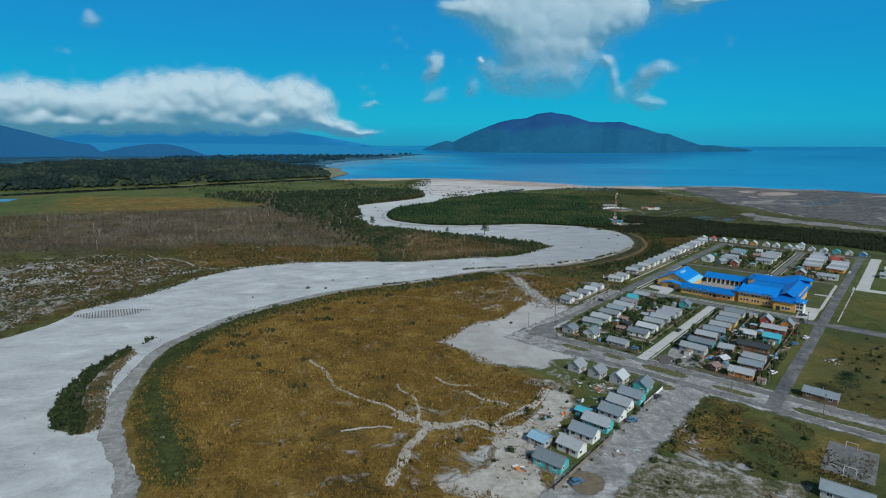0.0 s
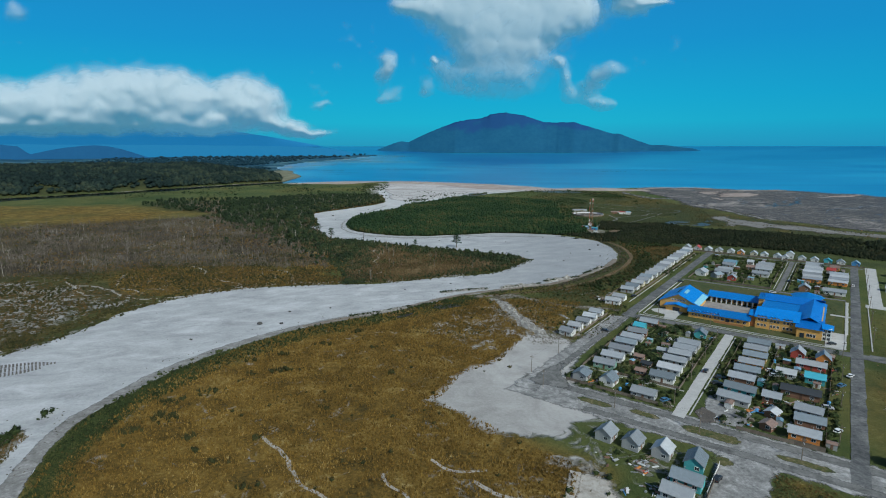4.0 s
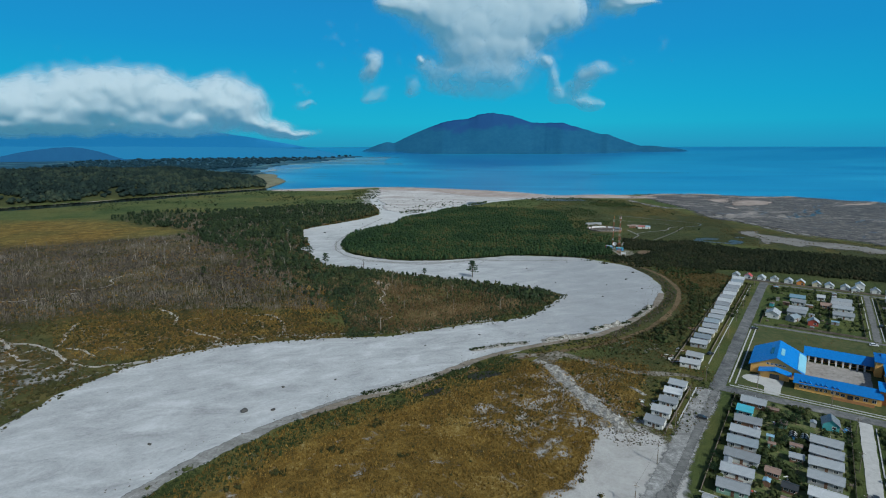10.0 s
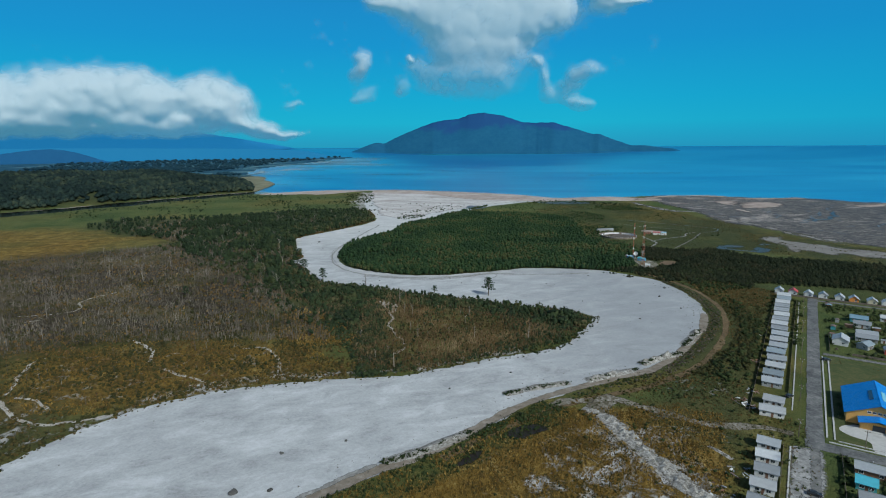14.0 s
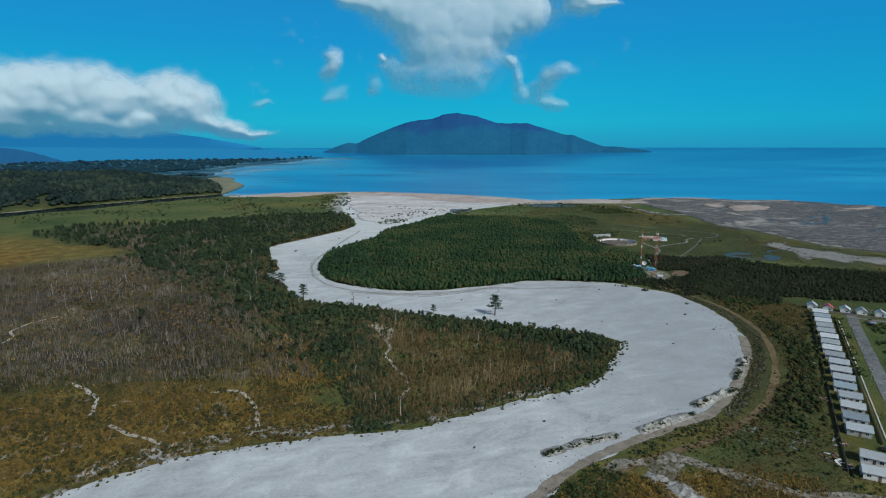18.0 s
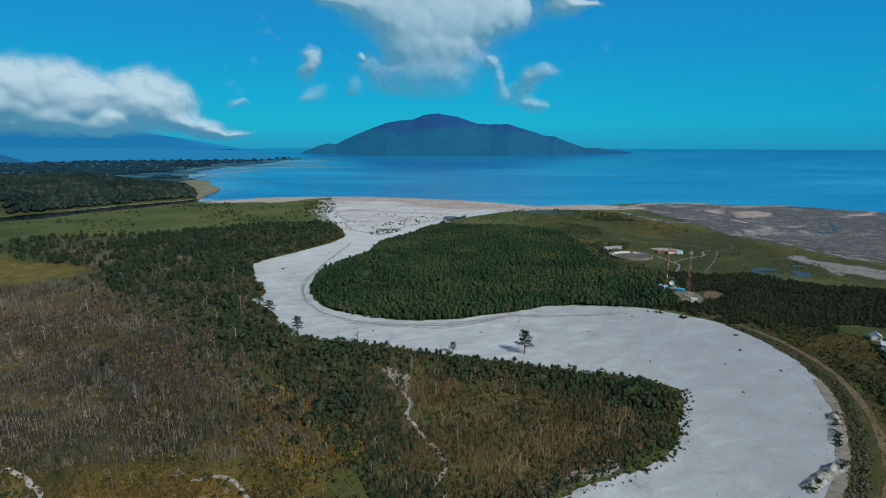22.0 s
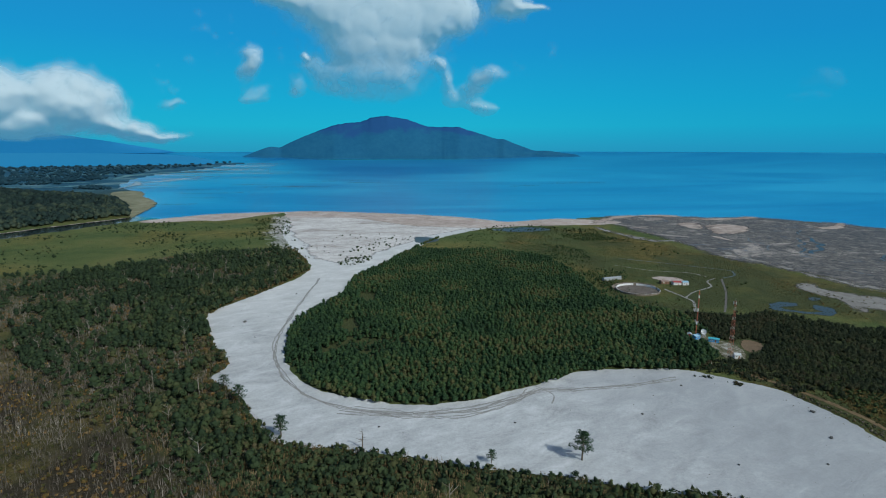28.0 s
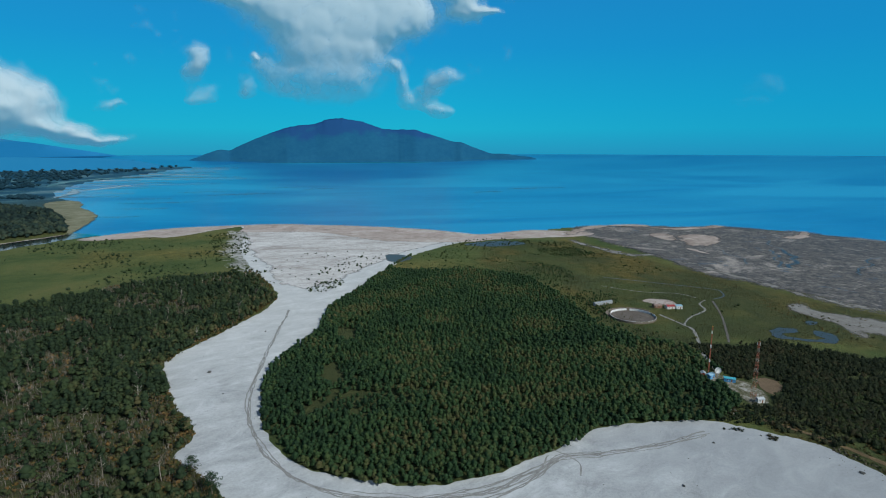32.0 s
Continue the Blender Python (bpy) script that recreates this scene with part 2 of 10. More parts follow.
def water_material(name, deep, shallow, scale, bump, rough=0.12, streaks=0.0, spec=0.5):
    k = Nodes(name)
    co = k.coord()
    mp = k.add("ShaderNodeMapping")
    mp.inputs["Scale"].default_value = (0.5, 1.0, 1)
    k.l.new(co, mp.inputs["Vector"])
    streak = k.noise(mp.outputs[0], 0.0016, 5, 0.55, 1.2)
    thin = k.noise(mp.outputs[0], 0.011, 6, 0.7, 2.4)
    rip = k.noise(co, scale, 4, 0.6)
    k.bump(rip, bump, 0.4)
    mid = tuple((a + b) / 2 for a, b in zip(deep, shallow))
    c = k.ramp(streak, [(0.38, deep), (0.5, mid), (0.6, shallow)])
    c = k.mix(k.math("MULTIPLY", k.ramp(thin, [(0.53, (0, 0, 0)), (0.62, (1, 1, 1))]), streaks), c, tuple(min(1, x * 1.7 + 0.02) for x in shallow))
    c = k.mix(k.math("MULTIPLY", k.ramp(thin, [(0.36, (1, 1, 1)), (0.43, (0, 0, 0))]), streaks), c, tuple(x * 0.6 for x in deep))
    if streaks:
        off = k.n.new("ShaderNodeVectorMath")
        off.operation = "LENGTH"
        k.l.new(co, off.inputs[0])
        c = k.mix(k.math("MULTIPLY", k.math("DIVIDE", k.math("SUBTRACT", off.outputs["Value"], 2600.0), 1900.0, True), 0.6), c, tuple(x * 0.75 for x in deep))
    return k.done(c, rough, 0, spec)


SEA = water_material("sea_water", (0.012, 0.125, 0.33), (0.034, 0.25, 0.45), 0.05, 0.12, 0.28, 0.10, 0.45)
POND = water_material("pond_water", (0.040, 0.056, 0.066), (0.058, 0.076, 0.086), 0.3, 0.05, 0.4, 0.0, 0.08)
DARKWATER = water_material("still_dark_water", (0.006, 0.008, 0.01), (0.012, 0.016, 0.018), 0.3, 0.03, 0.08)


# ---- shapes ----
def part(name, bm, material, parent=None, label="", smooth=False):
    me = bpy.data.meshes.new(name)
    if smooth:
        for f in bm.faces:
            f.smooth = True
    bm.to_mesh(me)
    bm.free()
    me.materials.append(material)
    ob = new(name, me)
    if parent:
        ob.parent = parent
    if label:
        ob["label"] = label
    return ob


def empty(name, m):
    ob = new(name)
    ob.empty_display_size = 0.5
    ob.matrix_basis = m
    return ob


def box(bm, x0, x1, y0, y1, z0, z1):
    v = [bm.verts.new((x, y, z)) for z in (z0, z1) for y in (y0, y1) for x in (x0, x1)]
    for f in ((0, 2, 3, 1), (4, 5, 7, 6), (0, 1, 5, 4), (1, 3, 7, 5), (3, 2, 6, 7), (2, 0, 4, 6)):
        bm.faces.new([v[i] for i in f])
    return v


def boxed(*dims):
    bm = bmesh.new()
    box(bm, *dims)
    return bm


def tube(bm, p, q, r0, r1=None, n=6):
    p, q = Vector(p), Vector(q)
    r1 = r0 if r1 is None else r1
    d = (q - p).normalized()
    a = d.orthogonal().normalized()
    b = d.cross(a)
    rings = []
    for c, r in ((p, r0), (q, r1)):
        rings.append([bm.verts.new(c + (a * math.cos(6.2832 * i / n) + b * math.sin(6.2832 * i / n)) * r) for i in range(n)])
    for i in range(n):
        bm.faces.new((rings[0][i], rings[0][(i + 1) % n], rings[1][(i + 1) % n], rings[1][i]))
    bm.faces.new(rings[0][::-1])
    bm.faces.new(rings[1])


def hash2(i, j, seed=0):
    h = (i.astype(np.int64) * 374761393 + j.astype(np.int64) * 668265263 + seed * 974711) & 0x7FFFFFFF
    h = ((h ^ (h >> 13)) * 1274126177) & 0x7FFFFFFF
    return ((h ^ (h >> 16)) & 0xFFFFFF) / float(0xFFFFFF)


def vnoise(x, y, size, seed=0, octaves=3):
    """Smooth value noise, 0 to 1, with features of the given size in metres."""
    x, y = np.asarray(x, float), np.asarray(y, float)
    out, amp, tot = np.zeros_like(x), 1.0, 0.0
    for o in range(octaves):
        X, Y = x / size * 2**o + 17.3 * o, y / size * 2**o - 9.1 * o
        i, j = np.floor(X).astype(int), np.floor(Y).astype(int)
        fx, fy = X - i, Y - j
        fx, fy = fx * fx * (3 - 2 * fx), fy * fy * (3 - 2 * fy)
        a = hash2(i, j, seed + o) * (1 - fx) + hash2(i + 1, j, seed + o) * fx
        b = hash2(i, j + 1, seed + o) * (1 - fx) + hash2(i + 1, j + 1, seed + o) * fx
        out += amp * (a * (1 - fy) + b * fy)
        tot += amp
        amp *= 0.5
    return out / tot


def signed(poly, x, y):
    """Distance to the edge of a polygon, positive inside."""
    x, y = np.asarray(x, float), np.asarray(y, float)
    p = np.asarray(poly, float)
    q = np.roll(p, -1, 0)
    best, odd = np.full(x.shape, 1e18), np.zeros(x.shape, bool)
    for (ax, ay), (bx, by) in zip(p, q):
        dx, dy = bx - ax, by - ay
        t = np.clip(((x - ax) * dx + (y - ay) * dy) / max(dx * dx + dy * dy, 1e-9), 0, 1)
        best = np.minimum(best, (x - ax - t * dx) ** 2 + (y - ay - t * dy) ** 2)
        if ay != by:
            odd ^= ((ay > y) != (by > y)) & (x < ax + (y - ay) * dx / dy)
    return np.sqrt(best) * np.where(odd, 1, -1)


def curve(points, step=4.0, closed=True):
    """A smooth line through the points, in equal small steps."""
    p = [Vector((x, y)) for x, y in points]
    n, out = len(p), []
    for i in range(n if closed else n - 1):
        a, b, c, d = (p[(i + k) % n] if closed else p[min(max(i + k, 0), n - 1)] for k in (-1, 0, 1, 2))
        m = max(1, int((c - b).length / step))
        for k in range(m):
            t = k / m
            out.append(0.5 * ((2 * b) + (c - a) * t + (2 * a - 5 * b + 4 * c - d) * t * t + (3 * b - 3 * c + d - a) * t**3))
    if not closed:
        out.append(p[-1])
    return np.array([tuple(v) for v in out])


def ragged(line, amount, size=9.0, seed=3):
    line = np.asarray(line, float)
    dx = vnoise(line[:, 0], line[:, 1], size, seed) - 0.5
    dy = vnoise(line[:, 0], line[:, 1], size, seed + 40) - 0.5
    return line + np.stack([dx, dy], 1) * 2 * amount


from mathutils.geometry import tessellate_polygon


UNEVEN = {"road": 0.22, "bare ground": 0.8, "garden": 0.7, "puddle": 0.5, "sand": 4.0, "pond": 0.6}   # how frayed the edges are, in metres


FADED = {}


def faded(material, size):
    """The same ground, its edge broken up into patches and grit; size is the width of the broken edge."""
    key = (material.name, round(math.log2(max(size, 0.3))))
    if key not in FADED:
        m = material.copy()
        m.name = material.name + "_frayed"
        n, l = m.node_tree.nodes, m.node_tree.links
        at, co, nz = n.new("ShaderNodeAttribute"), n.new("ShaderNodeTexCoord"), n.new("ShaderNodeTexNoise")
        at.attribute_name = "inner"
        nz.inputs["Scale"].default_value = 0.9 / max(size, 0.3)
        nz.inputs["Detail"].default_value, nz.inputs["Roughness"].default_value, nz.inputs["Distortion"].default_value = 6.0, 0.68, 0.6
        l.new(co.outputs["Object"], nz.inputs["Vector"])
        a, b, c = n.new("ShaderNodeMath"), n.new("ShaderNodeMath"), n.new("ShaderNodeMath")
        a.operation, b.operation, c.operation = "MULTIPLY", "MULTIPLY_ADD", "MULTIPLY_ADD"
        a.inputs[1].default_value = 1.5
        l.new(at.outputs["Fac"], a.inputs[0])
        l.new(nz.outputs["Fac"], b.inputs[0])
        b.inputs[1].default_value = 2.0
        l.new(a.outputs[0], b.inputs[2])
        l.new(b.outputs[0], c.inputs[0])
        c.inputs[1].default_value, c.inputs[2].default_value, c.use_clamp = 2.6, -4.1, True
        l.new(c.outputs[0], n["Principled BSDF"].inputs["Alpha"])
        FADED[key] = m
    return FADED[key]


def put_inner(me, values):
    at = me.attributes.new("inner", "FLOAT", "POINT")
    at.data.foreach_set("value", np.asarray(values, np.float32))


def soft_sheet(name, line, z, material, label, category, fade, kind="structure"):
    """A flat piece of ground that thins out towards its outline."""
    L = np.asarray(line, float)
    (x0, y0), (x1, y1) = L.min(0), L.max(0)
    step = max(fade / 2.6, max(x1 - x0, y1 - y0) / 190)
    xs, ys = np.arange(x0 - step, x1 + 2 * step, step), np.arange(y0 - step, y1 + 2 * step, step)
    X, Y = np.meshgrid(xs, ys)
    if len(L) > 160:
        L = L[:: len(L) // 120]
    d = signed(L, X, Y) + 0.35 * fade
    keep = d > 0
    J, I = np.nonzero(keep[:-1, :-1] | keep[1:, :-1] | keep[:-1, 1:] | keep[1:, 1:])
    n = len(xs)
    q = J * n + I
    used, inv = np.unique(np.stack([q, q + 1, q + n + 1, q + n], 1), return_inverse=True)
    me = bpy.data.meshes.new(name)
    V = np.stack([X.ravel()[used], Y.ravel()[used], np.full(len(used), z)], 1)
    me.from_pydata(V.tolist(), [], inv.reshape(-1, 4).tolist())
    put_inner(me, np.clip(d.ravel()[used] / fade, 0, 1))
    me.materials.append(faded(material, fade))
    return tagged(new(name, me), label, category, "", kind)


SOFT = {"sand": 26.0, "beach": 9.0, "pond": 3.0, "spit": 16.0, "mudflat": 70.0, "bare ground": 3.0, "puddle": 1.6}   # width of a sheet's broken edge


def densify(line, step):
    out = []
    for (x0, y0), (x1, y1) in zip(line, list(line[1:]) + [line[0]]):
        n = max(1, int(math.hypot(x1 - x0, y1 - y0) / step))
        out += [(x0 + (x1 - x0) * i / n, y0 + (y1 - y0) * i / n) for i in range(n)]
    return out


def sheet(name, line, z, material, label, category, kind="structure", thick=0.0):
    """A flat piece of ground with the given outline."""
    if category in SOFT:
        return soft_sheet(name, line, z, material, label, category, min(SOFT[category], 0.4 * min(np.ptp(np.asarray(line, float), axis=0))), kind)
    if category in UNEVEN:
        line = ragged(np.asarray(densify(line, 1.1)), UNEVEN[category], 3.2 if UNEVEN[category] < 1 else 9.0, 17)
    pts = [Vector((x, y, z)) for x, y in line]
    tris = tessellate_polygon([pts])
    verts, faces = [tuple(v) for v in pts], [tuple(t) for t in tris]
    if thick:
        n = len(pts)
        verts += [(v[0], v[1], v[2] - thick) for v in pts]
        faces += [(i, (i + 1) % n, n + (i + 1) % n, n + i) for i in range(n)]
    me = bpy.data.meshes.new(name)
    me.from_pydata(verts, [], faces)
    bm = bmesh.new()
    bm.from_mesh(me)
    for f in bm.faces:
        if abs(f.normal.z) > 0.5 and f.normal.z < 0:
            f.normal_flip()
    bm.to_mesh(me)
    bm.free()
    me.materials.append(material)
    return tagged(new(name, me), label, category, "", kind)


def strip(name, line, width, z, material, label, category, rough=0.4, kind="structure"):
    """A track or channel along a line, its edges broken up."""
    c = curve(line, 1.4 if width < 12 else 4.0, False)
    d = np.gradient(c, axis=0)
    d /= np.linalg.norm(d, axis=1)[:, None]
    nrm = np.stack([-d[:, 1], d[:, 0]], 1)
    w = width * (0.5 + 0.85 * vnoise(c[:, 0], c[:, 1], 3 + 1.3 * width, 5))[:, None]
    mid = ragged(c, rough * 0.6, 4 + 2 * width, 9)
    verts, inner = [], []
    for f, v in ((-1, 0), (-0.62, 0.75), (0, 1), (0.62, 0.75), (1, 0)):
        verts += [(x, y, z) for x, y in mid + nrm * w * f]
        inner += [v] * len(c)
    n = len(c)
    me = bpy.data.meshes.new(name)
    me.from_pydata(verts, [], [(k * n + i + 1, k * n + i, (k + 1) * n + i, (k + 1) * n + i + 1) for k in range(4) for i in range(n - 1)])
    put_inner(me, inner)
    me.materials.append(faded(material, width * 0.5))
    return tagged(new(name, me), label, category, "", kind)


# ---- plan ----
CX, CY = -90.0, 205.0                 # middle of the far ring
K = (59.5, 375.0)                     # kerb corner of the town's main crossing
UV = ((0.866, -0.5), (0.5, 0.866))    # the town grid: across (a) and up (b)


def tp(a, b):
    return K[0] + a * UV[0][0] + b * UV[1][0], K[1] + a * UV[0][1] + b * UV[1][1]


def tpose(a, b, z=0.0, turn=0.0):
    x, y = tp(a, b)
    return pose(x, y, z, 0, 0, -30 + turn)


def far_rise(r):
    """The sheet lifts towards its rim, so that the horizon stands where a far longer one would."""
    return 95.0 * np.clip((r - 2200) / 2550, 0, 1) ** 3.6


BANK_NEAR = [(-60, 40), (-108, 113), (-145, 150), (-165, 185), (-175, 215), (-172, 241), (-167, 266), (-152, 297), (-131, 325), (-110, 343), (-87, 361),
             (-72, 378), (-49, 400), (-32, 411), (-7, 426), (16, 439), (41, 468), (64, 502), (78, 533), (84, 578), (75, 620), (60, 643)]
BANK_INNER = [(49, 650), (36, 661), (10, 667), (-11, 669), (-34, 667), (-56, 656), (-83, 646), (-110, 637), (-138, 636), (-166, 645), (-196, 665), (-219, 707),
              (-226, 770), (-217, 819), (-192, 866), (-179, 940), (-143, 1011), (-100, 1105), (-60, 1180), (20, 1260), (79, 1300)]
BEACH_TOP = [(90, 1345), (14, 1425), (-110, 1497), (-266, 1560), (-345, 1560)]
BANK_WEST = [(-324, 1476), (-313, 1296), (-272, 1126), (-245, 1046), (-234, 983), (-258, 912), (-286, 859), (-302, 818), (-276, 748), (-257, 712), (-261, 687),
             (-236, 656), (-222, 627), (-205, 605), (-168, 594), (-144, 585), (-110, 571), (-79, 561), (-51, 548), (-30, 543), (-8, 533)]
BANK_FAR = [(1, 524), (-6, 508), (-15, 491), (-27, 471), (-46, 458), (-77, 444), (-112, 426), (-147, 419), (-174, 411), (-204, 399), (-222, 386),
            (-240, 362), (-249, 340), (-249, 317), (-252, 288), (-264, 260), (-261, 225), (-266, 190), (-270, 110), (-220, 20)]
RIVER = BANK_NEAR + BANK_INNER + BEACH_TOP + BANK_WEST + BANK_FAR
FIELD = BANK_NEAR[1:13] + [(-30, 395), (10, 400), (30, 392), (12, 345), (-12, 315), (-2, 292), (-45, 248), (-8, 218), (12, 205), (0, 170), (7, 130), (20, 60), (-30, 40)]
WOOD_BEND = BANK_INNER[1:19] + [(-104, 1100), (-52, 1078), (12, 1064), (58, 1022), (63, 941), (60, 888), (53, 828), (71, 794), (95, 770), (88, 700), (62, 672)]
WOOD_EAST = [(112, 540), (106, 596), (94, 626), (78, 654), (66, 664), (88, 690), (96, 735), (106, 772), (135, 768), (177, 768), (225, 712), (300, 695), (345, 650), (480, 600), (620, 520), (560, 400), (330, 545), (236, 590), (178, 612), (150, 620), (128, 590)]
WOOD_WEST = BANK_WEST[4:13] + [(-205, 590), (-236, 582), (-268, 618), (-305, 652), (-352, 694), (-400, 747), (-460, 814), (-520, 835), (-640, 900), (-640, 985), (-470, 1010), (-420, 1080), (-330, 1110), (-265, 1100)]
WOOD_SPIT = [(-236, 656), (-222, 627), (-205, 605), (-168, 594), (-144, 585), (-110, 571), (-79, 561), (-51, 548), (-30, 543), (-8, 533), (1, 522), (-6, 506), (-20, 490), (-36, 504), (-58, 520), (-82, 526), (-108, 532),
             (-128, 556), (-150, 556), (-142, 505), (-136, 476), (-158, 486), (-178, 510), (-205, 541), (-236, 575), (-268, 612), (-305, 645)]
BRUSH = [(-159, 556), (-146, 562), (-131, 556), (-105, 528), (-81, 526), (-56, 522), (-36, 508), (-24, 486), (-50, 464), (-77, 449), (-96, 437), (-116, 428), (-135, 432), (-150, 470)]
OCHRE_BAND = [(-319, 415), (-324, 446), (-296, 453), (-270, 466), (-234, 468), (-203, 473), (-175, 462), (-150, 440), (-147, 421), (-174, 413), (-204, 401), (-222, 388), (-240, 376), (-269, 374), (-300, 392)]
BROWN_GLADE = [(98, 540), (102, 575), (100, 612), (112, 628), (136, 612), (150, 590), (138, 566), (118, 548), (108, 528)]
BEND_SCRUB = [(30, 434), (54, 426), (98, 500), (142, 578), (150, 640), (104, 664), (84, 646), (100, 600), (101, 555), (89, 508), (64, 470), (44, 448)]
CLEAR_A = [(-50, 246), (-42, 275), (-25, 292), (-12, 328), (12, 322), (14, 290), (8, 262), (16, 240), (0, 222), (-26, 228)]
CLEAR_B = [(-8, 222), (12, 212), (16, 195), (8, 180), (-4, 168), (12, 150), (6, 130), (-30, 134), (-32, 150), (-14, 165), (-6, 182), (0, 205)]
MEADOW_E = [(60, 730), (130, 780), (250, 740), (330, 640), (420, 640), (300, 900), (262, 1100), (220, 1270), (60, 1240), (20, 1090), (66, 940), (60, 830)]
RUBBLE = [(-30, 391), (-22, 396), (-17, 386), (-12, 366), (-5, 351), (2, 338), (10, 330), (14, 318), (-6, 314), (-12, 326), (-16, 340), (-20, 356), (-25, 372)]
PIT_A = [(-67, 370), (-63, 376), (-56, 380), (-47, 379), (-46, 375), (-52, 371), (-62, 365)]
PIT_B = [(-86, 346), (-78, 350), (-74, 358), (-80, 356)]
BANK_MIX = [(-90, 352), (-60, 384), (-30, 404), (-5, 420), (28, 436), (52, 424), (34, 402), (6, 408), (-20, 404), (-48, 388), (-64, 366)]
WEST_SCRUB = [(-262, 225), (-266, 260), (-256, 290), (-252, 330), (-243, 362), (-262, 390), (-300, 400), (-350, 420), (-400, 400), (-440, 340), (-420, 220), (-300, 150)]
BELT = [(-149, 288), (-161, 263), (-165, 236), (-160, 206), (-157, 189), (-146, 173), (-134, 162), (-113, 142), (-102, 131), (-98, 121), (-108, 121), (-130, 144), (-149, 162), (-168, 195), (-175, 223), (-173, 253), (-168, 275), (-160, 290)]
DEAD = [(-215, 545), (-178, 505), (-165, 470), (-230, 470), (-300, 458), (-370, 420), (-480, 380), (-640, 420), (-760, 560), (-640, 640), (-520, 700), (-440, 770), (-400, 785), (-330, 715), (-262, 640)]
SPIT = BANK_WEST[10:] + BANK_FAR + [(-420, 40), (-620, 250), (-700, 420), (-520, 560), (-400, 560)]
ORANGE = [(-430, 790), (-480, 830), (-640, 895), (-860, 860), (-760, 690), (-560, 610), (-500, 720)]
LAGOON = [(-1500, 520), (-1250, 640), (-1080, 760), (-1000, 880), (-935, 985), (-870, 1070), (-828, 1140), (-780, 1225), (-735, 1308), (-680, 1400), (-635, 1462), (-606, 1505)]
HILL = [(-650, 1533), (-700, 1640), (-740, 1730), (-820, 1880), (-960, 1990), (-1300, 2150), (-1900, 2000), (-2100, 1300), (-1500, 830), (-1150, 880), (-1030, 965), (-965, 1060), (-905, 1125), (-860, 1200), (-810, 1285), (-765, 1365), (-708, 1455), (-668, 1505)]
SEA_EDGE = [(-622, 1455), (-637, 1515), (-690, 1790), (-780, 1960), (-945, 2262), (-1040, 2420), (-1090, 2560), (-1180, 2900), (-1200, 3300), (-1110, 3640), (-1060, 3950), (-960, 4110), (-1041, 4200), (-1300, 4170), (-1600, 4080), (-2050, 3850), (-2500, 3700), (-2900, 4400), (-3300, 5200), (5200, 5200), (5200, 300),
            (2500, 420), (1500, 620), (1000, 830), (780, 1060), (700, 1240), (615, 1340), (462, 1380), (320, 1412), (200, 1372), (120, 1345), (90, 1350), (14, 1428), (-110, 1500), (-266, 1563), (-345, 1562), (-478, 1548), (-590, 1470)]


def hill_height(x, y, inside):
    return 34 * np.clip(inside / 260, 0, 1) ** 0.8 * (0.25 + 0.65 * vnoise(x, y, 420, 8) + 0.6 * vnoise(x, y, 150, 28))


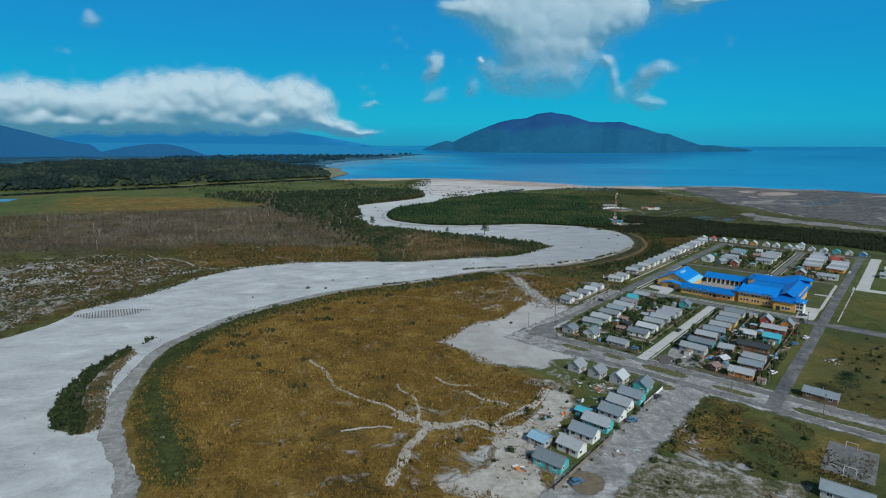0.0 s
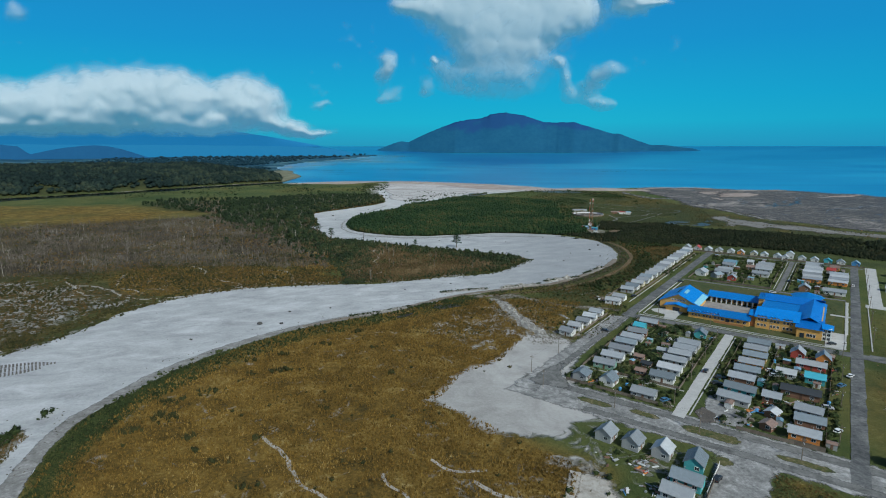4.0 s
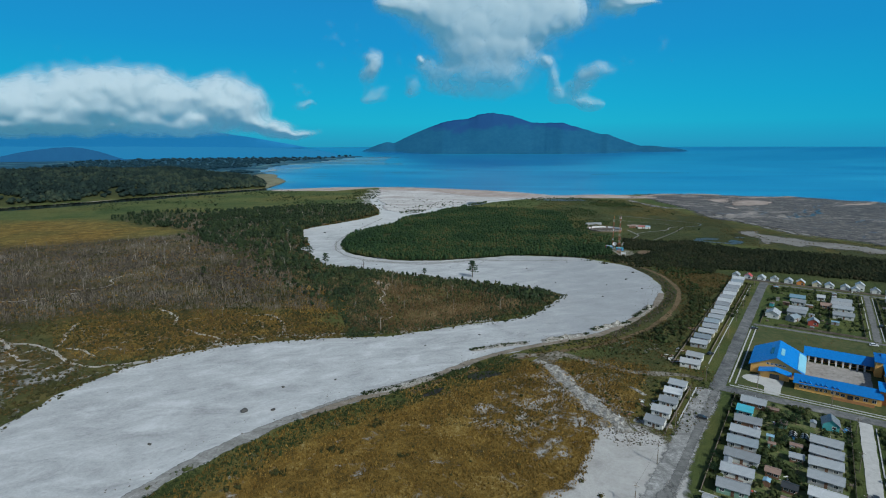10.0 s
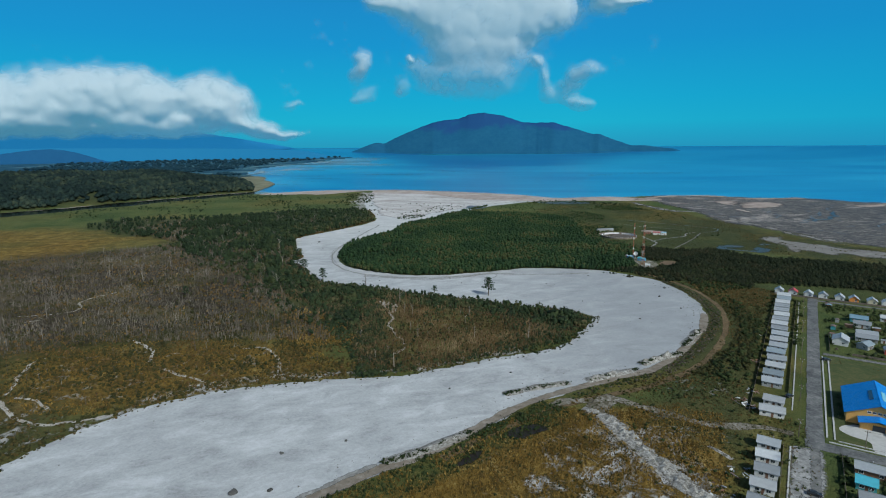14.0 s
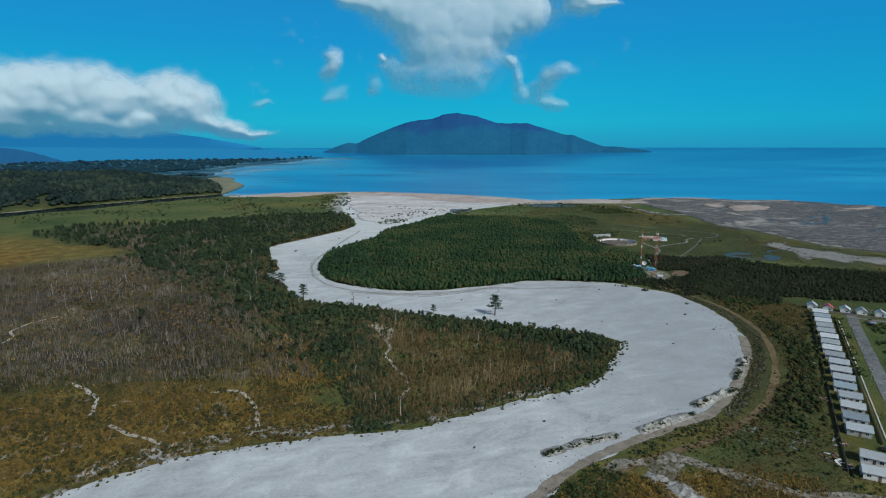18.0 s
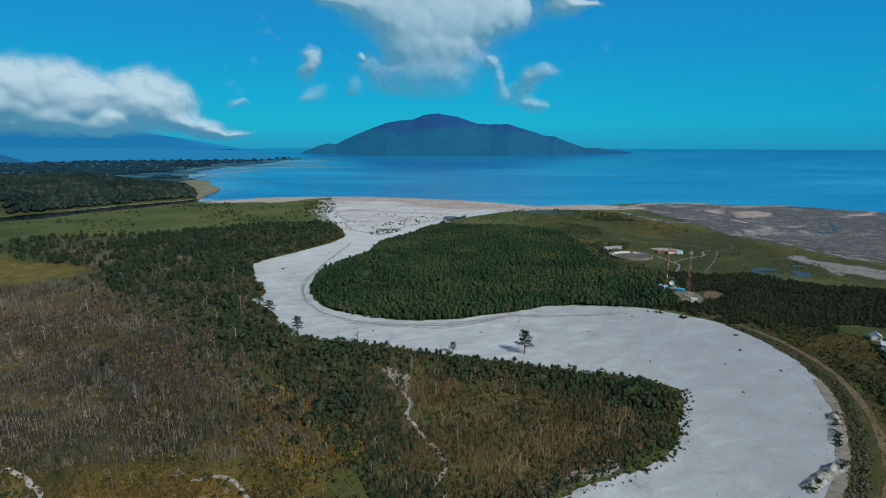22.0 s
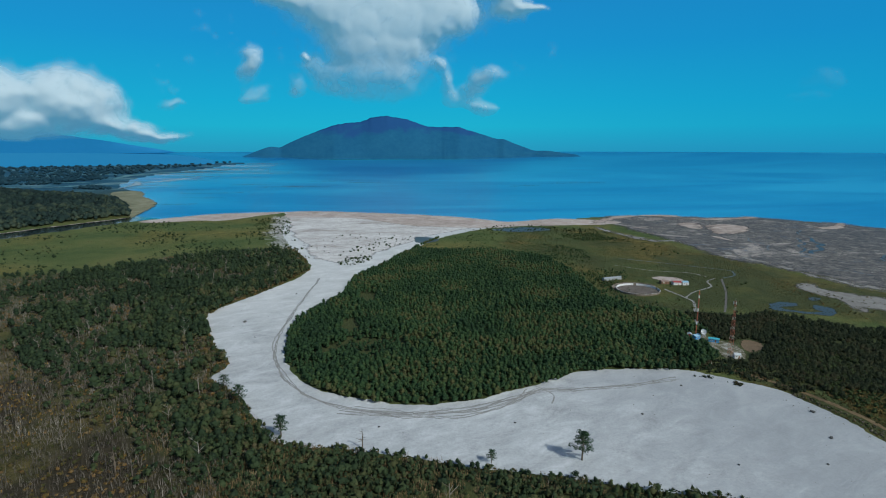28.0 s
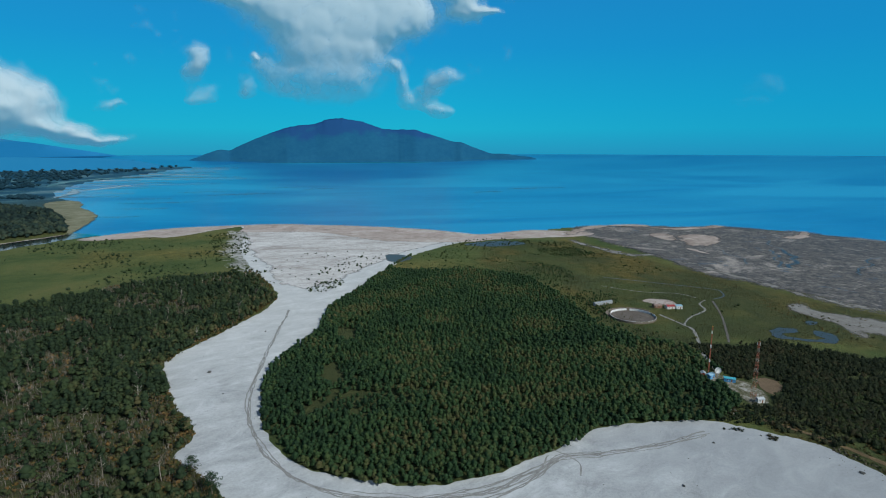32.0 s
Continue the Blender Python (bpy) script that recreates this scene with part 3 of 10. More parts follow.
# ---- ground, sea, far land ----
def ground_sheet():
    n = 520
    r = [0.0]
    while r[-1] < 4800:
        r.append(r[-1] + max(4.0, 0.0175 * r[-1]))
    r = np.array(r[1:])
    th = np.arange(n) * 2 * np.pi / n
    X = (CX + r[:, None] * np.cos(th)).ravel()
    Y = (CY + r[:, None] * np.sin(th)).ravel()
    R = np.repeat(r, n)
    sea = signed(SEA_EDGE, X + 30 * (vnoise(X, Y, 60, 5) - 0.5), Y + 30 * (vnoise(X, Y, 60, 6) - 0.5))
    hill = signed(HILL, X, Y)
    Z = np.full_like(X, -0.06) - 4.0 * np.clip(sea / 25 + 0.25, 0, 1)
    Z += hill_height(X, Y, hill)
    Z += far_rise(R)

    def soft(poly, width, warp=14.0, seed=0):
        d = signed(poly, X + warp * (vnoise(X, Y, 22, seed) - 0.5), Y + warp * (vnoise(X, Y, 22, seed + 1) - 0.5))
        return np.clip(0.5 + d / width, 0, 1)

    ochre = np.maximum.reduce([soft(FIELD, 10, 8) * (1 - 0.85 * soft(BELT, 6, 6, 16)), 0.9 * soft(OCHRE_BAND, 34, 40, 11), 0.45 * soft([(-92, 352), (-60, 380), (-28, 402), (4, 417), (34, 440), (58, 470), (78, 505), (94, 545), (97, 590), (84, 634), (66, 660), (60, 643), (75, 620), (84, 578), (78, 533), (64, 502), (41, 468), (16, 439), (-7, 426), (-49, 400), (-87, 361)], 10, 10, 17), 0.15 * soft(SPIT, 12, 30, 12), soft(ORANGE, 40, 60, 13) * np.clip(0.25 + 1.1 * vnoise(X, Y, 70, 154), 0.3, 0.95), 0.55 * soft([tp(112, -140), tp(112, -15), tp(260, -15), tp(260, -140)], 30, 60, 14) * np.clip(3 * vnoise(X, Y, 30, 75) - 0.9, 0, 1), 0.85 * soft([tp(84, -190), tp(84, -142), tp(136, -142), tp(136, -190)], 8, 14, 18) * np.clip(4.5 * vnoise(X, Y, 17, 76) - 1.7, 0, 1), 0.35 * soft([tp(-50, -80), tp(-50, 240), tp(-12, 240), tp(-12, -80)], 15, 25, 15)])
    ochre = np.maximum(ochre, 0.6 * soft(BROWN_GLADE, 10, 10, 34))
    wood = np.maximum.reduce([soft(WOOD_BEND, 10, 6, 21), soft(WOOD_EAST, 18, 24, 22) * (1 - 0.7 * soft(BROWN_GLADE, 10, 10, 34)), 0.75 * soft(BEND_SCRUB, 10, 16, 26) * (1 - soft(BROWN_GLADE, 10, 10, 34)), 0.9 * soft([(34, 440), (58, 470), (78, 505), (98, 545), (101, 590), (88, 634), (70, 664), (60, 643), (75, 620), (84, 578), (78, 533), (64, 502), (41, 468), (16, 439)], 8, 8, 30), soft(WOOD_WEST, 25, 40, 23), soft(WOOD_SPIT, 14, 14, 24), soft(HILL, 30, 30, 25)])
    ochre = np.maximum(ochre, 0.4 * np.clip(3.2 * vnoise(X, Y, 85, 70) - 1.75, 0, 1))
    meadow = soft(MEADOW_E, 30, 40, 27)
    fringe = soft(BANK_NEAR[4:13] + [(x + 11, y - 11) for x, y in BANK_NEAR[4:13]][::-1], 10, 10, 87)
    ochre = ochre * (1 - 0.75 * fringe)
    ochre = np.maximum(ochre, meadow * np.clip(2.6 * vnoise(X, Y, 45, 73) - 1.35 + np.clip((X - 170) / 80, 0, 0.75), 0, 0.75))
    ochre = np.maximum(ochre, 0.7 * soft(DEAD, 30, 40, 28) * np.clip(4.0 * vnoise(X, Y, 40, 74) - 2.0, 0, 1))
    wood = np.maximum(wood, meadow * np.clip(2.8 * vnoise(X, Y, 38, 79) - 0.95 + np.clip((X - 150) / 110, 0, 0.65) + np.clip((950 - Y) / 350, -0.3, 0.35), 0.45, 0.95))
    dead = soft(DEAD, 70, 70, 31) * (1 - 0.8 * np.clip(4.0 * vnoise(X, Y, 40, 74) - 2.0, 0, 1))
    patch = soft([(-206, 532), (-176, 516), (-155, 500), (-143, 484), (-152, 470), (-174, 464), (-200, 474), (-200, 500), (-190, 508), (-212, 520)], 8, 16, 84)
    ochre, dead, wood = np.maximum(ochre, 0.9 * patch), dead * (1 - patch), wood * (1 - patch)
    wood = np.maximum(wood, 0.5 * soft([tp(84, -250), tp(84, -142), tp(260, -142), tp(260, -250)], 20, 20, 29) * (1 - 0.7 * np.clip(4.5 * vnoise(X, Y, 17, 76) - 1.7, 0, 1)))
    wood = np.maximum(wood, 0.7 * soft([tp(-62, -30), tp(-62, 262), tp(130, 262), tp(130, 240), tp(-26, 240), tp(-26, -30)], 12, 16, 88))
    wood = np.maximum(wood, 0.45 * soft([tp(112, -118), tp(112, -15), tp(260, -15), tp(260, -118)], 20, 20, 80))
    dead = np.maximum(dead, 0.45 * soft(WEST_SCRUB, 40, 40, 32))
    ochre = np.maximum(ochre, 0.6 * soft(WEST_SCRUB, 40, 40, 33) * np.clip(3 * vnoise(X, Y, 25, 77) - 1.0, 0, 1))
    # share of painted haze, growing with distance
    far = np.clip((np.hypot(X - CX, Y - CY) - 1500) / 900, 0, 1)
    me = bpy.data.meshes.new("ground")
    m = len(r)
    i = np.arange(n)
    a = (np.arange(m - 1)[:, None] * n + i).ravel()
    b = (np.arange(m - 1)[:, None] * n + (i + 1) % n).ravel()
    quads = np.stack([a, a + n, b + n, b], 1)
    verts = np.vstack([np.stack([X, Y, Z], 1), [[CX, CY, -0.06]]])
    me.from_pydata(verts.tolist(), [], quads.tolist() + [(int(k), int((k + 1) % n), len(X)) for k in i])
    at = me.color_attributes.new("zone", "FLOAT_COLOR", "POINT")
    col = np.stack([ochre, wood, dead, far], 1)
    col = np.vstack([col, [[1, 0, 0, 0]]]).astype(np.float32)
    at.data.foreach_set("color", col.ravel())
    sandy = np.maximum.reduce([0.93 * soft(WEST_SCRUB, 40, 40, 51), 0.98 * soft(BANK_FAR[4:17] + [(x - 6, y + 12) for x, y in BANK_FAR[4:17]][::-1], 9, 12, 86), 0.64 * soft(OCHRE_BAND, 20, 20, 56), 0.66 * soft(BANK_MIX, 10, 10, 65), 0.88 * soft([(-40, 290), (-75, 330), (-45, 385), (20, 385), (8, 330), (-15, 300)], 25, 12, 52),
                               0.72 * soft([(-60, 200), (-20, 205), (6, 205), (14, 190), (4, 150), (14, 110), (-60, 120), (-66, 150)], 16, 12, 53), 0.36 * soft(SPIT, 20, 20, 54), 1.7 * soft(CLEAR_A, 12, 12, 57), 1.02 * soft(RUBBLE, 8, 6, 71), 1.1 * soft([(-372, 1500), (-350, 1300), (-300, 1130), (-252, 1060), (-232, 1080), (-280, 1300), (-305, 1500)], 40, 40, 85), 0.95 * soft(CLEAR_B, 9, 9, 58), 0.72 * soft([tp(18, -146), tp(24, -235), tp(66, -235), tp(66, -142), tp(30, -140)], 14, 14, 59), 0.6 * soft([tp(-50, -75), tp(-50, 20), tp(-26, 20), tp(-24, -70)], 14, 10, 60), 0.42 * soft([tp(84, -240), tp(84, -145), tp(125, -150), tp(150, -200), tp(125, -240)], 25, 20, 61), 0.45 * soft([tp(112, -112), tp(112, -16), tp(200, -16), tp(200, -112)], 20, 20, 62), 0.5 * soft([tp(4, -120), tp(4, -15), tp(100, -15), tp(100, -120)], 10, 10, 63), 0.4 * soft([tp(4, 106), tp(4, 216), tp(100, 216), tp(100, 106)], 10, 10, 64), 0.55 * soft([tp(-12, -141), tp(-12, -118), tp(220, -118), tp(220, -141)], 5, 5, 81), 0.95 * soft([tp(84, -250), tp(84, -182), tp(112, -180), tp(118, -250)], 12, 10, 82), 0.62 * soft([tp(-14, -60), tp(-14, 215), tp(-10, 215), tp(-10, -60)], 4, 4, 83), 0.6 * soft(FIELD, 20, 10, 55)])
    at = me.color_attributes.new("bare", "FLOAT_COLOR", "POINT")
    at.data.foreach_set("color", np.vstack([np.stack([sandy, sandy, sandy, sandy], 1), [[0.4] * 4]]).astype(np.float32).ravel())
    for p in me.polygons:
        p.use_smooth = True
    k = Nodes("meadow_ground")
    co = k.coord()
    z = k.attr("zone")
    sep = k.n.new("ShaderNodeSeparateColor")
    k.l.new(z.outputs["Color"], sep.inputs[0])
    big, mid, fine = k.noise(co, 0.012, 6, 0.6, 0.6), k.noise(co, 0.07, 6, 0.7, 0.8), k.noise(co, 0.8, 5, 0.75)
    mixed = k.math("ADD", k.math("MULTIPLY", mid, 0.6), k.math("MULTIPLY", fine, 0.4))
    green = k.ramp(k.math("ADD", k.math("MULTIPLY", big, 0.6), k.math("MULTIPLY", mixed, 0.4)), [(0.30, (0.026, 0.046, 0.014)), (0.42, (0.056, 0.080, 0.025)), (0.53, (0.088, 0.105, 0.034)), (0.64, (0.122, 0.118, 0.042)), (0.76, (0.18, 0.155, 0.072))])
    och = k.ramp(mixed, [(0.32, (0.028, 0.026, 0.010)), (0.41, (0.075, 0.055, 0.017)), (0.49, (0.155, 0.097, 0.022)), (0.57, (0.228, 0.152, 0.040)), (0.68, (0.40, 0.32, 0.15))])
    wood_c = k.ramp(mixed, [(0.35, (0.034, 0.044, 0.018)), (0.6, (0.060, 0.068, 0.027)), (0.8, (0.1, 0.09, 0.036))])
    dead_c = k.ramp(mixed, [(0.3, (0.018, 0.016, 0.009)), (0.48, (0.037, 0.031, 0.019)), (0.62, (0.062, 0.049, 0.031)), (0.78, (0.11, 0.09, 0.06))])
    c = k.mix(sep.outputs[0], green, och)
    c = k.mix(sep.outputs[2], c, dead_c)
    c = k.mix(sep.outputs[1], c, wood_c)
    speck = k.noise(co, 0.10, 8, 0.66, 1.2)
    edge = k.math("SUBTRACT", speck, k.math("SUBTRACT", 0.86, k.math("MULTIPLY", k.attr("bare").outputs["Fac"], 0.45)))
    mask = k.math("MULTIPLY", edge, 8.0, True)
    c = k.mix(mask, c, k.ramp(k.math("ADD", k.math("MULTIPLY", big, 0.45), k.math("ADD", k.math("MULTIPLY", mid, 0.35), k.math("MULTIPLY", fine, 0.2))), [(0.36, (0.22, 0.212, 0.197)), (0.46, (0.32, 0.31, 0.293)), (0.55, (0.40, 0.39, 0.372)), (0.66, (0.49, 0.48, 0.46))]))
    # haze over the far plain, painted as bluer ground
    far_haze_c = k.ramp(k.noise(co, 0.005, 6, 0.7, 0.5), [(0.40, (0.012, 0.05, 0.088)), (0.52, (0.022, 0.078, 0.12)), (0.60, (0.055, 0.125, 0.155)), (0.68, (0.14, 0.21, 0.23))])
    c = k.mix(z.outputs["Alpha"], c, far_haze_c)
    k.bump(k.math("MULTIPLY", k.math("ADD", mid, fine), k.math("SUBTRACT", 1.0, k.math("MULTIPLY", mask, 0.8))), 0.8, 1.2)
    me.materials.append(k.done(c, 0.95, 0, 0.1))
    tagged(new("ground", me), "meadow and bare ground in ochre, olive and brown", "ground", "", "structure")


ground_sheet()


def disc(name, z, material, label):
    n, r = 180, list(range(0, 2201, 400)) + list(range(2300, 4801, 50))
    verts, faces = [], []
    for q in r:
        for i in range(n):
            t = 2 * math.pi * i / n
            verts.append((CX + q * math.cos(t), CY + q * math.sin(t), z + float(far_rise(np.array(q)))))
    for j in range(len(r) - 1):
        for i in range(n):
            a, b = j * n + i, j * n + (i + 1) % n
            faces.append((a, a + n, b + n, b))
    me = bpy.data.meshes.new(name)
    me.from_pydata(verts, [], faces)
    for p in me.polygons:
        p.use_smooth = True
    me.materials.append(material)
    return tagged(new(name, me), label, "sea", "", "structure")


disc("sea", -1.2, SEA, "calm blue sea with pale streaks out to the horizon")

sheet("river_bed", ragged(ragged(curve(RIVER, 2.5), 2.6, 14), 1.4, 4, 47), 0.0, SAND, "pale grey volcanic sand of a dry winding river bed", "river bed")
sheet("river_mouth", ragged(curve([(-300, 1300), (-262, 1140), (-238, 1060), (-200, 1020), (-170, 1045), (-118, 1130), (-66, 1205), (16, 1285), (80, 1330), (14, 1425), (-110, 1497), (-266, 1560), (-330, 1480)], 6), 8, 30), 0.02, MOUTH, "streaked pinkish and pale sand of the river mouth", "sand")
sheet("beach", ragged(curve([(-345, 1545), (-330, 1470), (-200, 1440), (-100, 1330), (-20, 1290), (60, 1275), (110, 1290), (270, 1290), (300, 1330), (200, 1380), (90, 1352), (14, 1432), (-110, 1503), (-266, 1566), (-345, 1566), (-478, 1552), (-575, 1478), (-600, 1440), (-560, 1420), (-490, 1438), (-440, 1440)], 10), 5, 30), 0.05, BEACH, "pinkish sand beach at the river mouth", "beach")
def sand_bar(points, width, material, label, z=-0.85, name="sand_bar"):
    """A thin shoal that just stands out of the far water."""
    c = curve(points, 12.0, False)
    w = width / 2 * np.sin(np.linspace(0.12, 3.02, len(c))) * (0.5 + vnoise(c[:, 0], c[:, 1], 40, 6))
    d = np.gradient(c, axis=0)
    d /= np.linalg.norm(d, axis=1)[:, None]
    n = np.stack([-d[:, 1], d[:, 0]], 1)
    rows = np.vstack([c + n * w[:, None] * f for f in (1.3, 0, -1.3)])
    verts = [(x, y, z + float(far_rise(np.hypot(x - CX, y - CY)))) for x, y in rows]
    m = len(c)
    me = bpy.data.meshes.new(name)
    me.from_pydata(verts, [], [(k * m + i, (k + 1) * m + i, (k + 1) * m + i + 1, k * m + i + 1) for k in range(2) for i in range(m - 1)])
    put_inner(me, [0] * m + [1] * m + [0] * m)
    me.materials.append(faded(material, width * 0.6))
    tagged(new(name, me), label, name.replace("_", " "), "", "structure")


OLIVE_SAND = soil("olive_sand", [(0.3, (0.10, 0.10, 0.055)), (0.5, (0.17, 0.165, 0.10)), (0.7, (0.25, 0.235, 0.16))], 0.012, 0.06)
sheet("spit_sand", ragged(curve([(-626, 1480), (-637, 1515), (-692, 1790), (-760, 1930), (-900, 2200), (-960, 2150), (-860, 1930), (-770, 1760), (-715, 1640), (-660, 1530)], 15), 12, 80), 0.3, OLIVE_SAND, "olive-brown sand spit below the headland", "spit")
PALE_FLAT = soil("pale_wet_flat", [(0.3, (0.16, 0.23, 0.26)), (0.5, (0.27, 0.34, 0.36)), (0.7, (0.42, 0.46, 0.46))], 0.01, 0.05, 0.1, 0.5)
for q in range(16):
    u = q / 15
    x0, y0 = -1230 + 300 * hash2(np.array(q), np.array(3)), 2330 + 1750 * u
    L0 = 150 + 320 * hash2(np.array(q), np.array(5))
    sand_bar([(x0 - L0, y0 - 30), (x0, y0 + 22 * math.sin(q * 2.1)), (x0 + L0, y0 + 12)], 26 + 26 * u, PALE_FLAT if q % 3 else OLIVE_SAND, "low wet shoal in the far shallows")
# field colours shifted to blue-grey in place of haze
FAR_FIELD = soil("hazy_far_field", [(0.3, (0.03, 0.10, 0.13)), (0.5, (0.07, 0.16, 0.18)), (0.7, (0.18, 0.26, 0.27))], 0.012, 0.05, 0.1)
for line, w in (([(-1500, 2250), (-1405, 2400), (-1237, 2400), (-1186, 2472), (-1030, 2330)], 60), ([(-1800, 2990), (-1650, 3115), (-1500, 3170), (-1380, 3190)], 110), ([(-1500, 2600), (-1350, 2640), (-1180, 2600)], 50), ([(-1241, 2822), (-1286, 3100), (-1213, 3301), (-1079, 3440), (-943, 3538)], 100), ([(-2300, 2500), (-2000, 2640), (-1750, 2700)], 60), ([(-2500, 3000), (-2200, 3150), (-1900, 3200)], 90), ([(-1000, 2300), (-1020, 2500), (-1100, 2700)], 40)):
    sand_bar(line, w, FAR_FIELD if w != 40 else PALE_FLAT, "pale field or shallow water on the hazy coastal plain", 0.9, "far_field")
for line, w_, m_ in (([(-1700, 2430), (-1372, 2419), (-1209, 2443), (-1100, 2480)], 90, PALE_FLAT), ([(-1185, 2546), (-1090, 2610), (-1017, 2672), (-942, 2990)], 60, PALE_FLAT), ([(-1355, 3489), (-1198, 3667), (-963, 3575)], 70, PALE_FLAT), ([(-1180, 2330), (-1044, 2379), (-900, 2372)], 22, PALE_FLAT), ([(-1150, 2520), (-1024, 2546), (-860, 2530)], 18, PALE_FLAT), ([(-1250, 2850), (-1080, 2877), (-900, 2890)], 24, PALE_FLAT), ([(-1000, 2700), (-860, 2715), (-760, 2700)], 16, OLIVE_SAND), ([(-1450, 3180), (-1200, 3220), (-980, 3200)], 34, PALE_FLAT), ([(-1300, 3600), (-1050, 3640), (-800, 3620)], 44, OLIVE_SAND),
                     ([(-700, 1790), (-634, 1765), (-590, 1772)], 7, OLIVE_SAND), ([(-720, 1950), (-617, 1934), (-560, 1945)], 7, OLIVE_SAND), ([(-760, 2110), (-597, 2098), (-540, 2110)], 9, OLIVE_SAND), ([(-800, 2240), (-700, 2225), (-640, 2232)], 9, OLIVE_SAND), ([(-700, 2460), (-586, 2475), (-480, 2468)], 11, OLIVE_SAND), ([(-420, 2620), (-300, 2640), (-200, 2630)], 10, OLIVE_SAND), ([(480, 2380), (620, 2400), (760, 2390)], 12, OLIVE_SAND)):
    sand_bar([tuple(q) for q in ragged(curve(line, 25, False), 14, 60)], w_, m_, "thin wet shoal in the shallows of the bay")
sand_bar([(-560, 2320), (-430, 2350), (-300, 2330)], 14, OLIVE_SAND, "thin brown shoal in the bay")
sand_bar([(-260, 2520), (-190, 2535), (-120, 2530)], 12, OLIVE_SAND, "thin brown shoal in the bay")
sand_bar([(330, 2250), (390, 2270), (450, 2262)], 14, OLIVE_SAND, "thin brown shoal in the bay")
sheet("mudflat", ragged(curve([(262, 1335), (274, 1168), (276, 1006), (300, 915), (345, 800), (400, 715), (560, 640), (900, 480), (1500, 330), (2500, 100), (2500, 450), (1500, 640), (1000, 850), (790, 1070), (705, 1250), (615, 1348), (462, 1388), (320, 1418)], 12), 10, 60), 0.03, MUD, "grey-brown tidal mudflat with shallow channels", "mudflat")
FLAT_SAND = soil("pale_flat_sand", [(0.3, (0.15, 0.135, 0.12)), (0.46, (0.165, 0.155, 0.14)), (0.6, (0.215, 0.205, 0.19)), (0.75, (0.29, 0.278, 0.26))], 0.03, 0.25)
sheet("sand_flat", ragged(curve([(273, 853), (289, 855), (298, 823), (318, 791), (350, 760), (420, 690), (480, 640), (440, 640), (360, 690), (300, 740), (276, 754), (249, 755), (259, 781), (258, 806), (257, 825)], 3), 12, 12), 0.06, FLAT_SAND, "bare pale sand flat beside the meadow", "sand")
sheet("sand_fringe", ragged([tuple(q) for q in curve([(223, 1255), (230, 1176), (251, 1112), (293, 1093), (301, 1041), (304, 979), (313, 925), (315, 879), (322, 833), (345, 800), (362, 815), (338, 850), (330, 900), (326, 950), (320, 1000), (316, 1050), (304, 1106), (268, 1130), (246, 1185), (240, 1262)], 5)], 5, 20), 0.07, FLAT_SAND, "pale sandy fringe between meadow and mudflat", "sand")
PINK_SAND = soil("pinkish_wet_sand", [(0.32, (0.17, 0.13, 0.11)), (0.48, (0.29, 0.235, 0.20)), (0.66, (0.42, 0.36, 0.32))], 0.015, 0.09)
for line in ([(434, 1256), (479, 1268), (500, 1232), (470, 1185), (411, 1155), (398, 1186)], [(410, 1298), (438, 1275), (406, 1220), (386, 1224), (386, 1266)], [(310, 1332), (330, 1312), (340, 1298), (326, 1306)], [(290, 1252), (332, 1240), (336, 1232), (300, 1238)], [(276, 1203), (309, 1176), (312, 1166), (286, 1184)], [(374, 1154), (384, 1120), (380, 1098), (370, 1120)],
             [(240, 1312), (311, 1391), (381, 1412), (453, 1408), (478, 1345), (560, 1352), (596, 1362), (600, 1330), (530, 1320), (470, 1315), (440, 1370), (380, 1385), (320, 1360), (262, 1300)], [(600, 1215), (640, 1215), (692, 1255), (700, 1235), (650, 1190), (610, 1185)]):
    sheet("sand_lens", ragged(curve(line, 5), 5, 16), 0.075, PINK_SAND, "pinkish sand lens on the mudflat", "sand")


# ---- sky, clouds, island, mountains ----
def sky_ring():
    n, zs = 90, [-60, 60, 160, 300, 500, 800, 1200, 1900]
    az = [radians(-80 + 138 * i / (n - 1)) for i in range(n)]
    verts = [(CX + 4790 * math.sin(t), CY + 4790 * math.cos(t), z) for z in zs for t in az]
    faces = [(j * n + i, j * n + i + 1, (j + 1) * n + i + 1, (j + 1) * n + i) for j in range(len(zs) - 1) for i in range(n - 1)]
    me = bpy.data.meshes.new("sky_backdrop")
    me.from_pydata(verts, [], faces)
    for p in me.polygons:
        p.use_smooth = True
    k = Nodes("clear_sky")
    co = k.coord()
    sep = k.n.new("ShaderNodeSeparateXYZ")
    k.l.new(co, sep.inputs[0])
    h = k.math("DIVIDE", sep.outputs[2], 1500.0, True)
    c = k.ramp(h, [(0.0, srgb(50, 138, 176)), (0.09, srgb(54, 156, 190)), (0.2, srgb(52, 174, 204)), (0.32, srgb(48, 168, 206)), (0.62, srgb(44, 147, 203)), (1.0, srgb(44, 130, 195))])
    side = k.math("MULTIPLY", k.math("DIVIDE", k.math("SUBTRACT", sep.outputs[0], 700.0), 2600.0, True), 0.4)
    c = k.mix(side, c, srgb(34, 128, 186))
    em = k.add("ShaderNodeEmission", Strength=1.0)
    k.l.new(c, em.inputs[0])
    k.l.new(em.outputs[0], k.out.inputs[0])
    me.materials.append(k.m)
    tagged(new("sky_backdrop", me), "clear blue sky, paler towards the horizon", "sky", "", "structure")


sky_ring()


